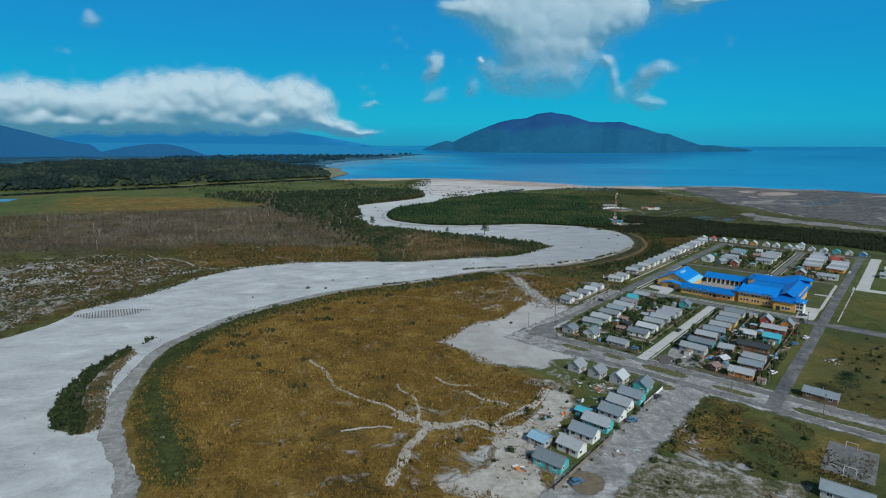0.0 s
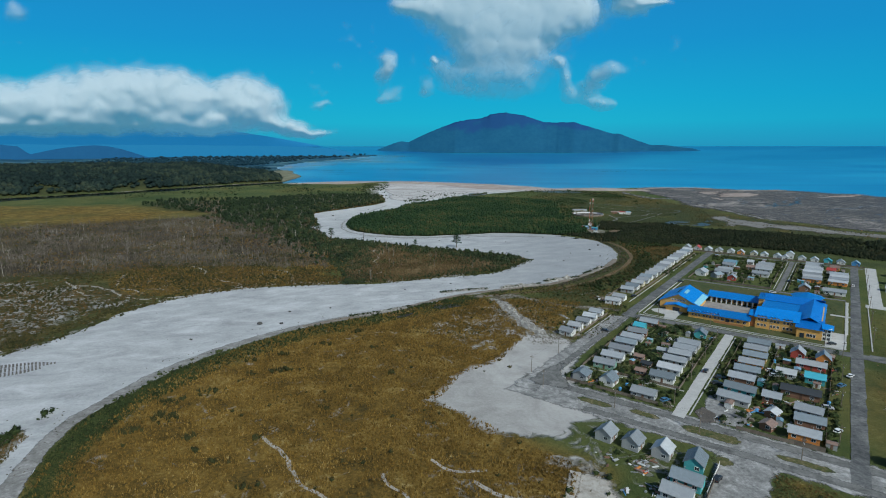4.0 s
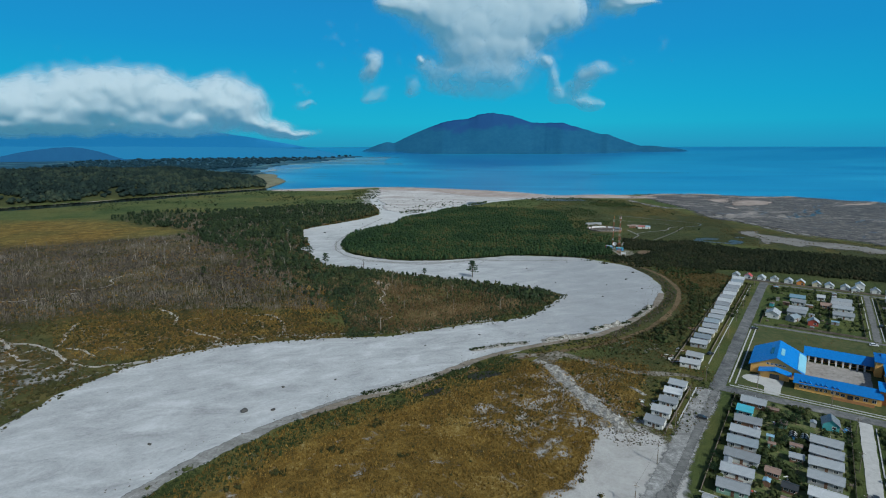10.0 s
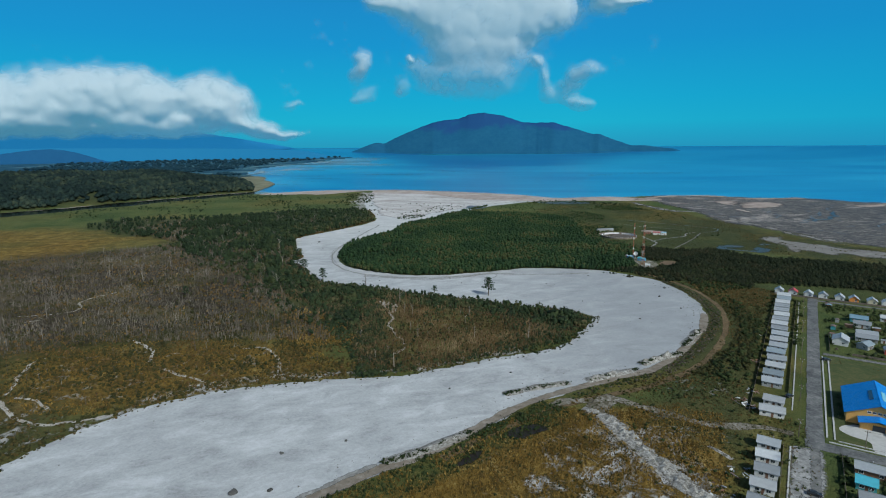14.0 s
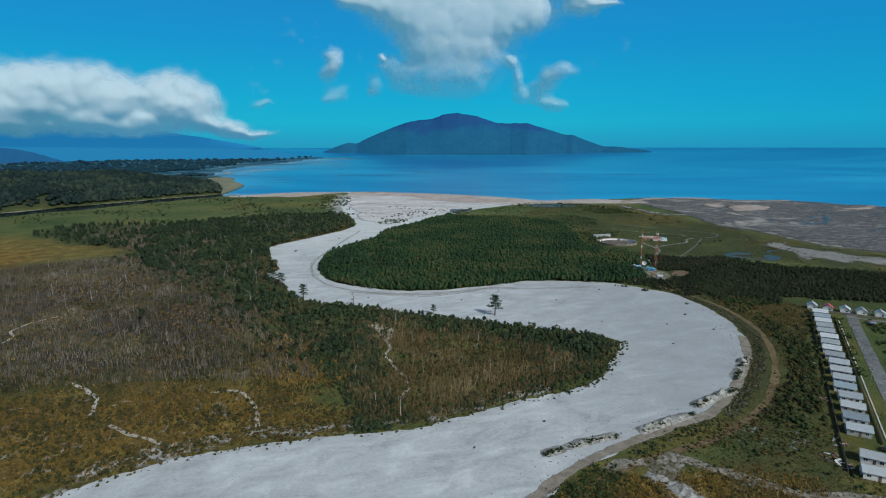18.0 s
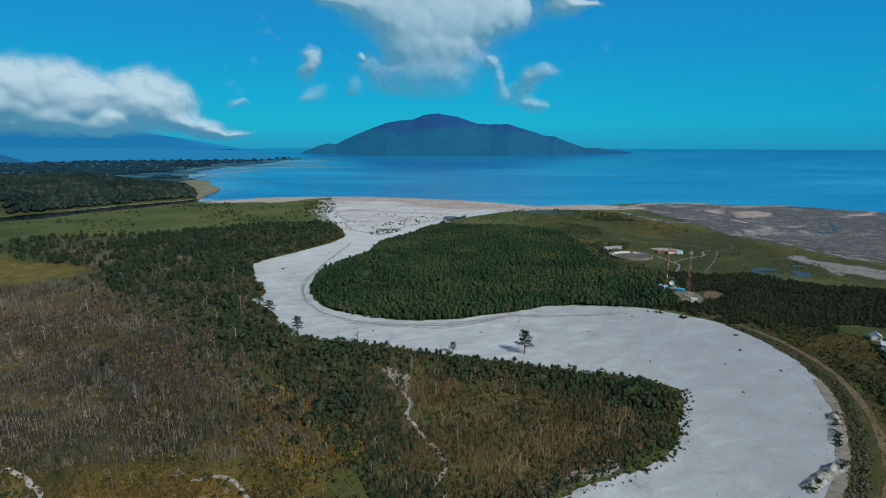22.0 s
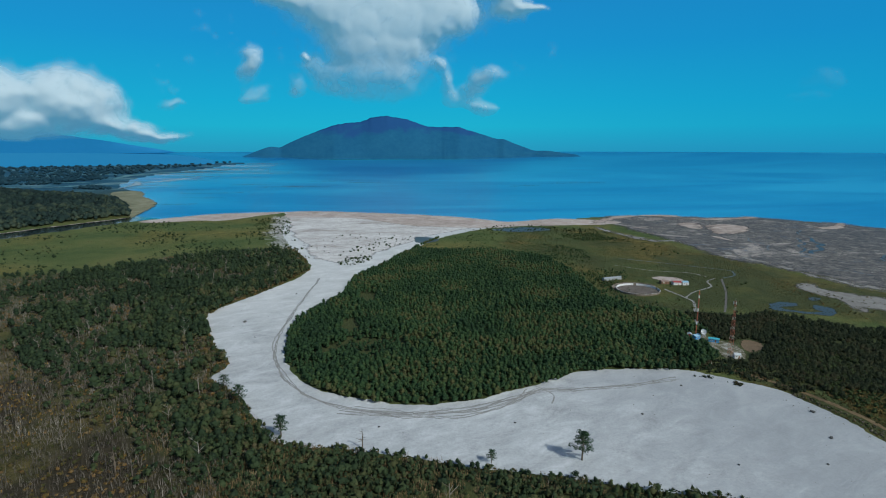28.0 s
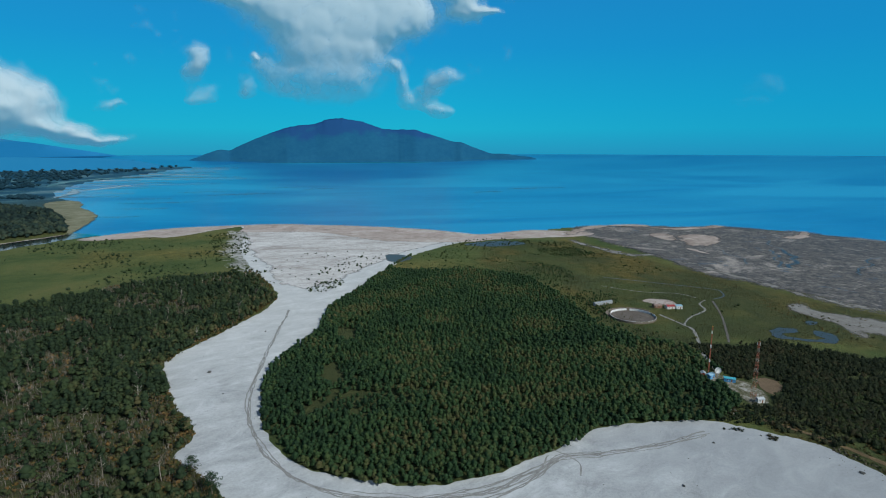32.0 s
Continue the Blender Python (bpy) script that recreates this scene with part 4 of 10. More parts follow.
def cloud_material():
    """White vapour lit by sun and sky, with an added blue glow, thinning out to nothing at its edges."""
    k = Nodes("cloud_vapour")
    d = k.attr("puff").outputs["Fac"]
    n = k.noise(k.coord(), 0.010, 6, 0.62, 0.6)
    dd = k.math("ADD", d, k.math("MULTIPLY", k.math("MULTIPLY", k.math("SUBTRACT", n, 0.5), 1.1), d))
    al = k.n.new("ShaderNodeMapRange")
    al.interpolation_type = "SMOOTHSTEP"
    al.inputs["From Min"].default_value, al.inputs["From Max"].default_value = 0.06, 1.0
    k.l.new(dd, al.inputs["Value"])
    k.l.new(al.outputs[0], k.b.inputs["Alpha"])
    # emission imitates airlight and sets the tone of the shaded parts
    k.b.inputs["Emission Color"].default_value = (*srgb(84, 146, 176), 1)
    k.b.inputs["Emission Strength"].default_value = 0.7
    return k.done((0.31, 0.30, 0.285), 1.0, 0, 0.0)


CLOUD = cloud_material()


def smooth(a, n):
    for _ in range(n):
        p = np.pad(a, 1, mode="edge")
        a = (p[:-2, 1:-1] + p[2:, 1:-1] + p[1:-1, :-2] + p[1:-1, 2:] + 2 * a) / 6
    return a


def billow(a, e, size, seed):
    """Round heads side by side: 1 at the middle of each, 0 between them."""
    X, Y = a / size, e / size
    i, j = np.floor(X).astype(int), np.floor(Y).astype(int)
    best = np.full(X.shape, 9.0)
    for di in (-1, 0, 1):
        for dj in (-1, 0, 1):
            px, py = i + di + hash2(i + di, j + dj, seed), j + dj + hash2(i + di, j + dj, seed + 50)
            best = np.minimum(best, (X - px) ** 2 + (Y - py) ** 2)
    return np.sqrt(np.clip(1 - best / 1.1, 0, 1))


def cloud(blobs, r, label, seed, strength=1.0, heads=1.0, under=0.0, base=0.0, veil=None):
    """A cloud far off, heaped up from round masses with smaller heads on them. blobs: degrees of azimuth and of height, half widths, and how far each part stands out. veil: the heights between which the vapour thickens."""
    b = np.array(blobs, float)
    a0, a1 = (b[:, 0] - 1.7 * b[:, 2]).min(), (b[:, 0] + 1.7 * b[:, 2]).max()
    e0, e1 = (b[:, 1] - 1.7 * b[:, 3]).min(), (b[:, 1] + 1.7 * b[:, 3]).max()
    step = 0.13
    na, ne = int((a1 - a0) / step) + 2, int((e1 - e0) / step) + 2
    A, E = np.meshgrid(np.linspace(a0, a1, na), np.linspace(e0, e1, ne))
    wa = A + 1.0 * (vnoise(A, E, 1.6, seed, 4) - 0.5)
    we = E + 0.8 * (vnoise(A, E, 1.4, seed + 7, 4) - 0.5)
    total, out = np.zeros_like(A), np.zeros_like(A)
    for a, e, ra, re, br in b:
        f = np.exp(-1.1 * (((wa - a) / ra) ** 2 + ((we - e) / re) ** 2) ** 1.5)
        f *= 0.55 + 0.45 * min(1.0, br / 0.5)
        total += f
        out += f * br
    out /= total + 1e-6
    H = 1 - np.exp(-1.5 * total)
    b1, b2, b3 = billow(wa, we, 2.1, seed), billow(wa, we, 1.05, seed + 1), billow(A, E, 0.5, seed + 2)
    dens = np.clip((H - 0.16 + 0.32 * (b2 - 0.5) + (0.34 + 0.75 * np.clip(0.6 - out, 0, 0.6)) * (vnoise(A, E, 1.3, seed + 5, 4) - 0.5)) * 1.3 * strength, 0, 1)
    if veil:
        dens *= np.clip((E - veil[0] + 1.6 * (vnoise(A, E, 1.1, seed + 9, 4) - 0.5)) / (veil[1] - veil[0]), 0.0, 1) ** 0.8
    depth = smooth(H * (np.clip(2.2 + 3.5 * (out - 0.5), 0.2, 9) + heads * (0.9 * b1 + 0.34 * b2)) - under * np.clip(base + 0.8 * (b1 - 0.5) - E, 0, 9) ** 1.5, 5)
    th = np.radians(A)
    rr = r - np.radians(r) * depth
    V = np.stack([CX + rr * np.sin(th), CY + rr * np.cos(th), 112 + rr * np.tan(np.radians(E))], -1).reshape(-1, 3)
    keep = dens > 0.03
    J, I = np.nonzero(keep[:-1, :-1] | keep[1:, :-1] | keep[:-1, 1:] | keep[1:, 1:])
    p = J * na + I
    quads = np.stack([p, p + 1, p + na + 1, p + na], 1)
    used, inv = np.unique(quads, return_inverse=True)
    me = bpy.data.meshes.new("cloud")
    me.from_pydata(V[used].tolist(), [], inv.reshape(-1, 4).tolist())
    at = me.attributes.new("puff", "FLOAT", "POINT")
    at.data.foreach_set("value", dens.ravel()[used].astype(np.float32))
    for q in me.polygons:
        q.use_smooth = True
    me.materials.append(CLOUD)
    return tagged(new("cloud", me), label, "cloud", "clouds", "")


cloud([(0.6, 17.33, 10.25, 2.73, 0.80), (1.2, 13.69, 7.70, 2.68, 0.85), (-3.6, 13.27, 4.52, 2.08, 0.80), (5.6, 12.54, 4.34, 2.22, 0.80), (-8.7, 13.41, 2.54, 0.90, 0.70), (0.1, 10.92, 5.34, 2.55, 0.82), (0.4, 8.54, 5.0, 2.5, 0.78), (-0.4, 6.2, 4.3, 1.9, 0.72), (-5.1, 7.51, 2.20, 1.19, 0.25), (-3.9, 5.86, 2.32, 0.77, 0.15), (1.3, 5.53, 2.30, 0.77, 0.10)], 4700, 'large white cumulus cloud with a blue-grey underside', 11, 1.0, 0.5, 0.13, 10.8, (2.4, 10.2))
# extra mesh, tipped downward to put shade on the large cloud's base
cloud([(-0.4, 6.3, 3.9, 1.5, 0.55), (-4.3, 6.5, 2.2, 1.0, 0.5), (1.0, 5.3, 2.2, 0.9, 0.5), (-1.2, 5.0, 1.6, 0.8, 0.5), (3.0, 6.9, 1.6, 1.0, 0.5)], 4672, 'torn blue-grey rags under the large cloud', 83, 0.8, 0.25, 1.3, 9.5, (2.5, 6.0))
cloud([(12.7, 12.99, 1.85, 1.05, 0.80), (15.1, 13.09, 1.50, 0.47, 0.65), (12.5, 14.81, 3.04, 1.16, 0.80)], 4705, 'small white cloud at the edge of a larger one', 23, 1.00)
cloud([(-11.6, 8.18, 0.85, 1.28, 0.62), (-12.0, 6.93, 0.80, 0.76, 0.45), (-11.2, 4.90, 1.38, 1.00, 0.28), (-6.9, 8.43, 0.46, 0.64, 0.6), (-7.6, 5.86, 0.87, 1.21, 0.30), (-12.3, 4.45, 0.92, 0.56, 0.30)], 4710, 'thin torn wisps of pale cloud', 31, 0.75, 0.3, 0.22, 8.5, (0.5, 8.0))
cloud([(5.9, 8.26, 0.72, 0.74, 0.65), (6.7, 6.52, 0.67, 1.29, 0.48), (7.3, 4.88, 0.89, 0.87, 0.32), (10.8, 7.03, 1.61, 0.95, 0.45), (9.3, 5.91, 1.53, 0.86, 0.35), (8.7, 4.41, 1.65, 0.87, 0.28), (10.4, 3.83, 1.52, 0.60, 0.75), (10.7, 3.00, 1.41, 0.44, 0.35), (8.2, 2.76, 1.00, 0.39, 0.20)], 4710, 'scattered grey-white cloud scraps above the island', 41, 0.7, 0.3, 0.25, 8.0, (-2.0, 7.0))
cloud([(-53.1, 3.13, 3.29, 1.69, 0.60), (-49.6, 3.12, 3.75, 2.00, 0.65), (-45.9, 3.08, 3.86, 1.91, 0.65), (-42.0, 3.46, 3.48, 1.79, 0.70), (-38.8, 4.52, 3.10, 1.94, 0.72), (-35.5, 4.91, 3.10, 2.00, 0.75), (-32.2, 4.81, 2.91, 2.07, 0.75), (-29.2, 3.64, 3.48, 1.94, 0.60), (-26.4, 4.75, 2.97, 1.86, 0.75), (-24.5, 3.48, 2.36, 1.59, 0.65), (-36.2, 2.23, 5.88, 1.36, 0.60), (-29.3, 1.98, 5.04, 1.14, 0.60), (-41.8, 1.65, 3.93, 0.92, 0.75), (-22.2, 1.88, 2.44, 0.76, 0.80), (-20.1, 1.06, 1.88, 0.50, 0.80), (-48.3, 1.53, 4.65, 1.04, 0.60)], 4715, 'long bank of white cumulus over the mountains', 53, 1.00, 2.0, 0.36, 2.8)
cloud([(-43.7, 10.56, 0.90, 0.81, 0.60)], 4705, 'small pale cloud alone in the blue', 61, 0.5, 0.4)
cloud([(-19.0, 3.83, 0.88, 0.49, 0.45), (-18.0, 4.12, 0.55, 0.33, 0.40)], 4712, 'faint scrap of cloud beside the cloud bank', 67, 0.45, 0.4)
cloud([(39.7, 5.87, 1.75, 0.95, 0.50), (38.7, 4.36, 1.53, 0.57, 0.40)], 4705, 'faint thin veil of high cloud', 71, 0.22)


def land_material(name, low, high, patch, summit=None, airlight=0.0):
    """Wooded slopes with haze painted into their blue; the summit may be painted darker as cloud shadow."""
    k = Nodes(name)
    co = k.coord()
    a, b = k.noise(co, 0.004, 6, 0.6, 0.6), k.noise(co, 0.03, 5, 0.7)
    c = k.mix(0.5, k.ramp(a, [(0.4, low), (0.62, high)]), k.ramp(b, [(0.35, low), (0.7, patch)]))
    # cloud shadow on the top, painted as a darker tone
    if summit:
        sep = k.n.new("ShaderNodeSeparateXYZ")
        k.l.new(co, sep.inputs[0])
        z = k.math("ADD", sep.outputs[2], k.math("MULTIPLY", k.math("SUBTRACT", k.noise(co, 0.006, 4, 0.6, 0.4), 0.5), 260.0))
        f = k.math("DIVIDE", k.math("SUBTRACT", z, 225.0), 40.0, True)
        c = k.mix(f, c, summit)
    # blue glow stands in for the haze in front of the slope
    if airlight:
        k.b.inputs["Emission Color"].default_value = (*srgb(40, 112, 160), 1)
        k.b.inputs["Emission Strength"].default_value = airlight
    k.bump(b, 0.12, 8.0)
    return k.done(c, 1.0, 0, 0.0)


# haze over the island is mixed into its colours
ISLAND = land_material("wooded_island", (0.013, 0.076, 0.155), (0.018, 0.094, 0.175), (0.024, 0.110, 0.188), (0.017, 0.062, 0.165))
# range and far band: haze put in as blue colour and emission
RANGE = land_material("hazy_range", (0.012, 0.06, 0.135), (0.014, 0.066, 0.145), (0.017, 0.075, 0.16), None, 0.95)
HAZE_BAND = land_material("hazy_shore", (0.006, 0.03, 0.05), (0.008, 0.035, 0.055), (0.01, 0.04, 0.06), None, 1.0)
# slope and foothill carry the haze as a blue base colour
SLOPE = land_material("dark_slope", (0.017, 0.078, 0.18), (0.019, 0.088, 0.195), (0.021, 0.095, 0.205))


def ridge(name, crest, depth, base, material, label, seed, gully=0.28):
    """A mountain with its crest along the given (x, y, height) line, sloping down on both sides."""
    c = np.array(crest, float)
    s = np.r_[0, np.cumsum(np.hypot(*np.diff(c[:, :2], axis=0).T))]
    n, m = 260, 15
    q = np.linspace(0, s[-1], n)
    P = np.stack([np.interp(q, s, c[:, i]) for i in range(3)], 1)
    kern = np.hanning(7) / np.hanning(7).sum()
    P[3:-3, 2] = np.convolve(P[:, 2], kern, "valid")
    low = P[:, 2].copy()
    P[:, 2] += (P[:, 2] - base) * (0.03 * (vnoise(q, q * 0, 120, seed, 3) - 0.5) + 0.03 * (vnoise(q, q * 0, 22, seed + 1, 2) - 0.5))
    to = np.array([CX, CY]) - P[:, :2]
    to /= np.linalg.norm(to, axis=1)[:, None]
    verts = []
    for j in range(-3, m + 1):
        f = j / m
        d = depth * f * np.clip((P[:, 2] - base) / 250, 0.15, 1)
        xy = P[:, :2] + to * d[:, None]
        h = (low - base) * np.clip(1 - abs(f) ** 1.15, 0, 1) + (P[:, 2] - low) * max(0.0, 1 - 3.5 * abs(f))
        h *= 1 - gully * 4 * abs(f) * (1 - abs(f)) * vnoise(q, d * 0 + j * 26.0, 190, seed + 2, 2)
        verts += [(x, y, base - 2 + z) for (x, y), z in zip(xy, h)]
    rows = m + 4
    me = bpy.data.meshes.new(name)
    me.from_pydata(verts, [], [(j * n + i, j * n + i + 1, (j + 1) * n + i + 1, (j + 1) * n + i) for j in range(rows - 1) for i in range(n - 1)])
    for p in me.polygons:
        p.use_smooth = True
    me.materials.append(material)
    return tagged(new(name, me), label, name.replace("_", " "), "", "structure")


def polar(az, r, z):
    return CX + r * math.sin(radians(az)), CY + r * math.cos(radians(az)), z


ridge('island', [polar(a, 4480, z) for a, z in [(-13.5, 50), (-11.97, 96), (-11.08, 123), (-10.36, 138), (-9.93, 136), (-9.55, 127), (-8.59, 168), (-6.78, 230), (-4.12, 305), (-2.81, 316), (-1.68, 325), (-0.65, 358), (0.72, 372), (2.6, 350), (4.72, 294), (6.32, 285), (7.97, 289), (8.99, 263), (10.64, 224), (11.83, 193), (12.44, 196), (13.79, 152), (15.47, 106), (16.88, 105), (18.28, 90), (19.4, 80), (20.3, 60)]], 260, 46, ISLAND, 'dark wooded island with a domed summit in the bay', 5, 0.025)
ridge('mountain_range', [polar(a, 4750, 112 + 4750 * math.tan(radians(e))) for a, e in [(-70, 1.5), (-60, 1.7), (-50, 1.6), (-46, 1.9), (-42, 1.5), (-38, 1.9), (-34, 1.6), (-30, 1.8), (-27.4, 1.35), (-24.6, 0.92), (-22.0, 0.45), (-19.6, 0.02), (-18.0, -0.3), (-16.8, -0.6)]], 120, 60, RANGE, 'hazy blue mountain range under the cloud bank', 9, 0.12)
# made-up ridge: a band of painted haze over the far water
ridge('far_shore', [polar(a, 3990, z) for a, z in [(-72, 116), (-50, 113), (-36, 109), (-28, 104), (-24, 100), (-20, 93), (-17.5, 80), (-15.5, 50)]], 60, 20, HAZE_BAND, 'low far shore lost in blue haze', 14, 0.05)
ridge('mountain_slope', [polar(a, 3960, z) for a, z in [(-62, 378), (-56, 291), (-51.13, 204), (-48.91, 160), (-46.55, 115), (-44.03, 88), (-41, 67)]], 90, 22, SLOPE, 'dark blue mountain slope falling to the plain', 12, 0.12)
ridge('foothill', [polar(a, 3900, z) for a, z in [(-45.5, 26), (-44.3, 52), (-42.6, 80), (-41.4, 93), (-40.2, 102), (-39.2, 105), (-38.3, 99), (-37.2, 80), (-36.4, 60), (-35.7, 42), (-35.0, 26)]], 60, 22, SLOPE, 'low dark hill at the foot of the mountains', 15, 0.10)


# ---- tracks, roads, bare patches ----
TRACKDIRT = soil("brown_track_dirt", [(0.32, (0.060, 0.054, 0.034)), (0.44, (0.098, 0.084, 0.056)), (0.55, (0.20, 0.182, 0.15)), (0.68, (0.33, 0.31, 0.275))], 0.14, 0.9)
SILT = soil("brown_silt", [(0.3, (0.10, 0.08, 0.055)), (0.7, (0.19, 0.155, 0.11))], 0.2, 1.0, 0.1)
BEIGE = soil("damp_beige_sand", [(0.3, (0.12, 0.098, 0.074)), (0.5, (0.195, 0.166, 0.132)), (0.72, (0.30, 0.268, 0.228))], 0.08, 0.6)
BROWNDIRT = soil("brown_dirt", [(0.3, (0.06, 0.045, 0.024)), (0.5, (0.12, 0.083, 0.042)), (0.75, (0.20, 0.15, 0.085))], 0.12, 0.9)
for q_, (line, w) in enumerate((([(-104, 213), (-92, 203), (-82, 190.4), (-71, 183.3), (-61, 179.2), (-55, 177.6), (-50, 172.3)], 0.9), ([(-52, 174), (-48, 171), (-44, 169.6), (-38, 167.8), (-30.6, 168.7), (-23.6, 172.5), (-18.5, 170.5), (-11, 168)], 3.0), ([(-35, 169), (-37.5, 165.5), (-39.4, 156.7), (-41.6, 152.4), (-41.8, 144.7), (-42, 132)], 2.6),
                ([(-58, 197), (-54, 191), (-47.6, 185.7), (-45.1, 178.6), (-43.1, 171)], 0.7), ([(-66, 157), (-62.3, 159.1), (-58, 161.3), (-54.5, 163.7), (-50, 163)], 0.8), ([(-16, 172), (-10, 181), (-3, 190), (1, 204)], 2.2), ([(-30, 196), (-22, 190), (-12, 188)], 1.0), ([(-44, 206), (-36, 200), (-26, 202)], 0.8))):
    strip("footpath", [tuple(q) for q in ragged(curve(line, 2, False), 0.9, 5, 35)], w, 0.02 + 0.004 * q_, PATHSAND, "pale sand footpath winding through dry grass", "footpath", 0.8)
soft_sheet("bare_patch", [(2, 206), (11, 202), (12, 192), (8, 180), (3, 168), (0, 150), (4, 132), (-14, 128), (-30, 134), (-16, 147), (-15, 153), (-17, 164), (-10.5, 173), (-5.8, 177), (-1.6, 186), (0, 197)], 0.018, PATHSAND, "bare pale sand at the foot of the houses", "bare ground", 5.0)
BANKGRAVEL = soil("damp_brown_gravel", [(0.30, (0.12, 0.115, 0.105)), (0.44, (0.185, 0.18, 0.168)), (0.56, (0.25, 0.245, 0.232)), (0.70, (0.36, 0.355, 0.34))], 0.16, 0.9)
def beside(line, off):
    """The line moved sideways, to its left."""
    c = np.asarray(line, float)
    d = np.gradient(c, axis=0)
    d /= np.linalg.norm(d, axis=1)[:, None]
    return [tuple(q) for q in c + off * np.stack([-d[:, 1], d[:, 0]], 1)]


strip("bank_track", beside([(-75, 20)] + BANK_NEAR[0:10], 2.5), 4.4, 0.012, BANKGRAVEL, "damp grey-brown gravel strip along the river bank", "track", 1.6)
strip("bank_track", [(-90, 352), (-60, 380), (-28, 402), (4, 417), (34, 440), (58, 470), (78, 505), (92, 545), (94, 590), (82, 630), (66, 656)], 2.6, 0.04, BROWNDIRT, "brownish dirt track along the outer river bend", "track", 1.6)
strip("bank_shore", [(x + 1.5 * dx, y + 1.5 * dy) for (x, y), (dx, dy) in zip(BANK_NEAR[8:19], ((-0.7, 0.7),) * 6 + ((-0.8, 0.6),) * 5)], 3.2, 0.014, BEIGE, "damp beige strip at the foot of the outer bank", "shore", 1.6)
strip("dirt_road", [(-47, 393), (-36, 401), (-26, 401), (-17, 405), (-8, 399), (1, 393), (9, 387), (17, 383), (26, 381.5), (38, 381), (48, 376)], 3.4, 0.05, TRACKDIRT, "grey gravel road from the crossing to the river bank", "road", 1.2)
sheet("junction", ragged(curve([(-29, 397), (-24, 403), (-17, 408), (-12, 405), (-17, 397), (-21, 391), (-27, 388), (-28, 392)], 2), 1.2, 4), 0.054, TRACKDIRT, "trodden pale gravel where the tracks meet", "bare ground")
RUBBLE_EARTH = soil("crushed_grey_rubble", [(0.30, (0.07, 0.064, 0.052)), (0.44, (0.16, 0.15, 0.13)), (0.55, (0.29, 0.28, 0.26)), (0.70, (0.46, 0.45, 0.425))], 0.5, 1.6, 0.6)


def rubble_bank(line, width, height, label, seed):
    """A ragged bank of dumped earth and broken rock."""
    c = curve(line, 0.6, False)
    d = np.gradient(c, axis=0)
    d /= np.linalg.norm(d, axis=1)[:, None]
    n = np.stack([-d[:, 1], d[:, 0]], 1)
    m, verts = 17, []
    ends = np.clip(np.minimum(np.arange(len(c)), np.arange(len(c))[::-1]) / 6.0, 0, 1)
    for j in range(m):
        f = j / (m - 1) * 2 - 1
        q = c + n * f * width / 2 * (0.6 + 0.8 * vnoise(c[:, 0], c[:, 1], 7, seed))[:, None]
        z = height * (1 - f * f) * ends * (2.3 * np.clip(vnoise(q[:, 0], q[:, 1], 1.7, seed + 2, 3) - 0.25, 0, 1) + 0.05)
        verts += [(x, y, h - 0.06) for (x, y), h in zip(q, z)]
    k = len(c)
    me = bpy.data.meshes.new("rubble_bank")
    me.from_pydata(verts, [], [(j * k + i, (j + 1) * k + i, (j + 1) * k + i + 1, j * k + i + 1) for j in range(m - 1) for i in range(k - 1)])
    me.materials.append(RUBBLE_EARTH)
    tagged(new("rubble_bank", me), label, "rubble", "rubble banks")


rubble_bank([(-24, 388), (-20, 379), (-16.5, 368), (-13.5, 358), (-9, 350), (-7, 341), (-2.5, 333), (-1, 323)], 7.5, 1.1, "long bank of dumped grey rubble across the field", 81)
rubble_bank([(11, 366), (14, 361), (16, 357)], 1.8, 0.5, "small heap of dumped pale rubble in rough grass", 87)
rubble_bank([(5, 334), (12, 331), (19, 330)], 4.0, 0.6, "flat heap of broken pale rubble behind houses", 88)
rubble_bank([(-31, 394), (-27, 391), (-24, 392)], 4.0, 1.0, "pile of pale gravel where the tracks meet", 89)
for line in ([(-149, 554), (-139, 533), (-133, 514), (-133, 497), (-124, 479), (-119, 465), (-120, 456), (-124, 449)], [(-282, 466), (-266, 455), (-258, 446), (-251, 433)], [(-239, 426), (-231, 422), (-222, 417), (-208, 411)], [(-210, 456), (-198, 458), (-185, 443), (-178, 424)],
             [(-330, 396), (-312, 394), (-296, 388), (-286, 381), (-276, 374), (-258, 367), (-245, 371), (-235, 378)], [(-290, 390), (-280, 389), (-266, 381)], [(-312, 437), (-314, 427), (-307, 414), (-299, 398), (-296, 390)], [(-345, 405), (-330, 396), (-318, 384), (-300, 372)], [(-390, 505), (-360, 520), (-372, 545), (-362, 570)], [(-420, 470), (-390, 478), (-368, 500)]):
    strip("footpath", [tuple(q) for q in ragged(curve(line, 4, False), 1.6, 9, 33)], 1.3, 0.02, PATHSAND, "winding pale sand footpath through scrub", "footpath", 0.9)
sheet("bare_patch", ragged(curve([(-150, 556), (-138, 552), (-132, 538), (-137, 526), (-143, 538)], 2), 2.0, 5), 0.015, PATHSAND, "bare sandy patch beside a footpath on the spit", "bare ground")
sheet("bare_patch", ragged(curve([(-74, 456), (-66, 460), (-60, 456), (-68, 451)], 2), 1.0, 4), 0.015, PATHSAND, "bare sandy patch at the edge of the spit", "bare ground")
strip("meadow_track", [(84, 716), (92, 731), (100, 751), (114, 775), (130, 803), (131, 820), (128, 850)], 1.9, 0.02, BANKGRAVEL, "pale gravel track from the masts to the riding ring", "track", 0.7)
strip("meadow_track", [(131, 815), (136, 823), (154, 838), (180, 853), (189, 873), (205, 884)], 1.3, 0.022, BANKGRAVEL, "pale gravel track to the huts in the meadow", "track", 0.7)
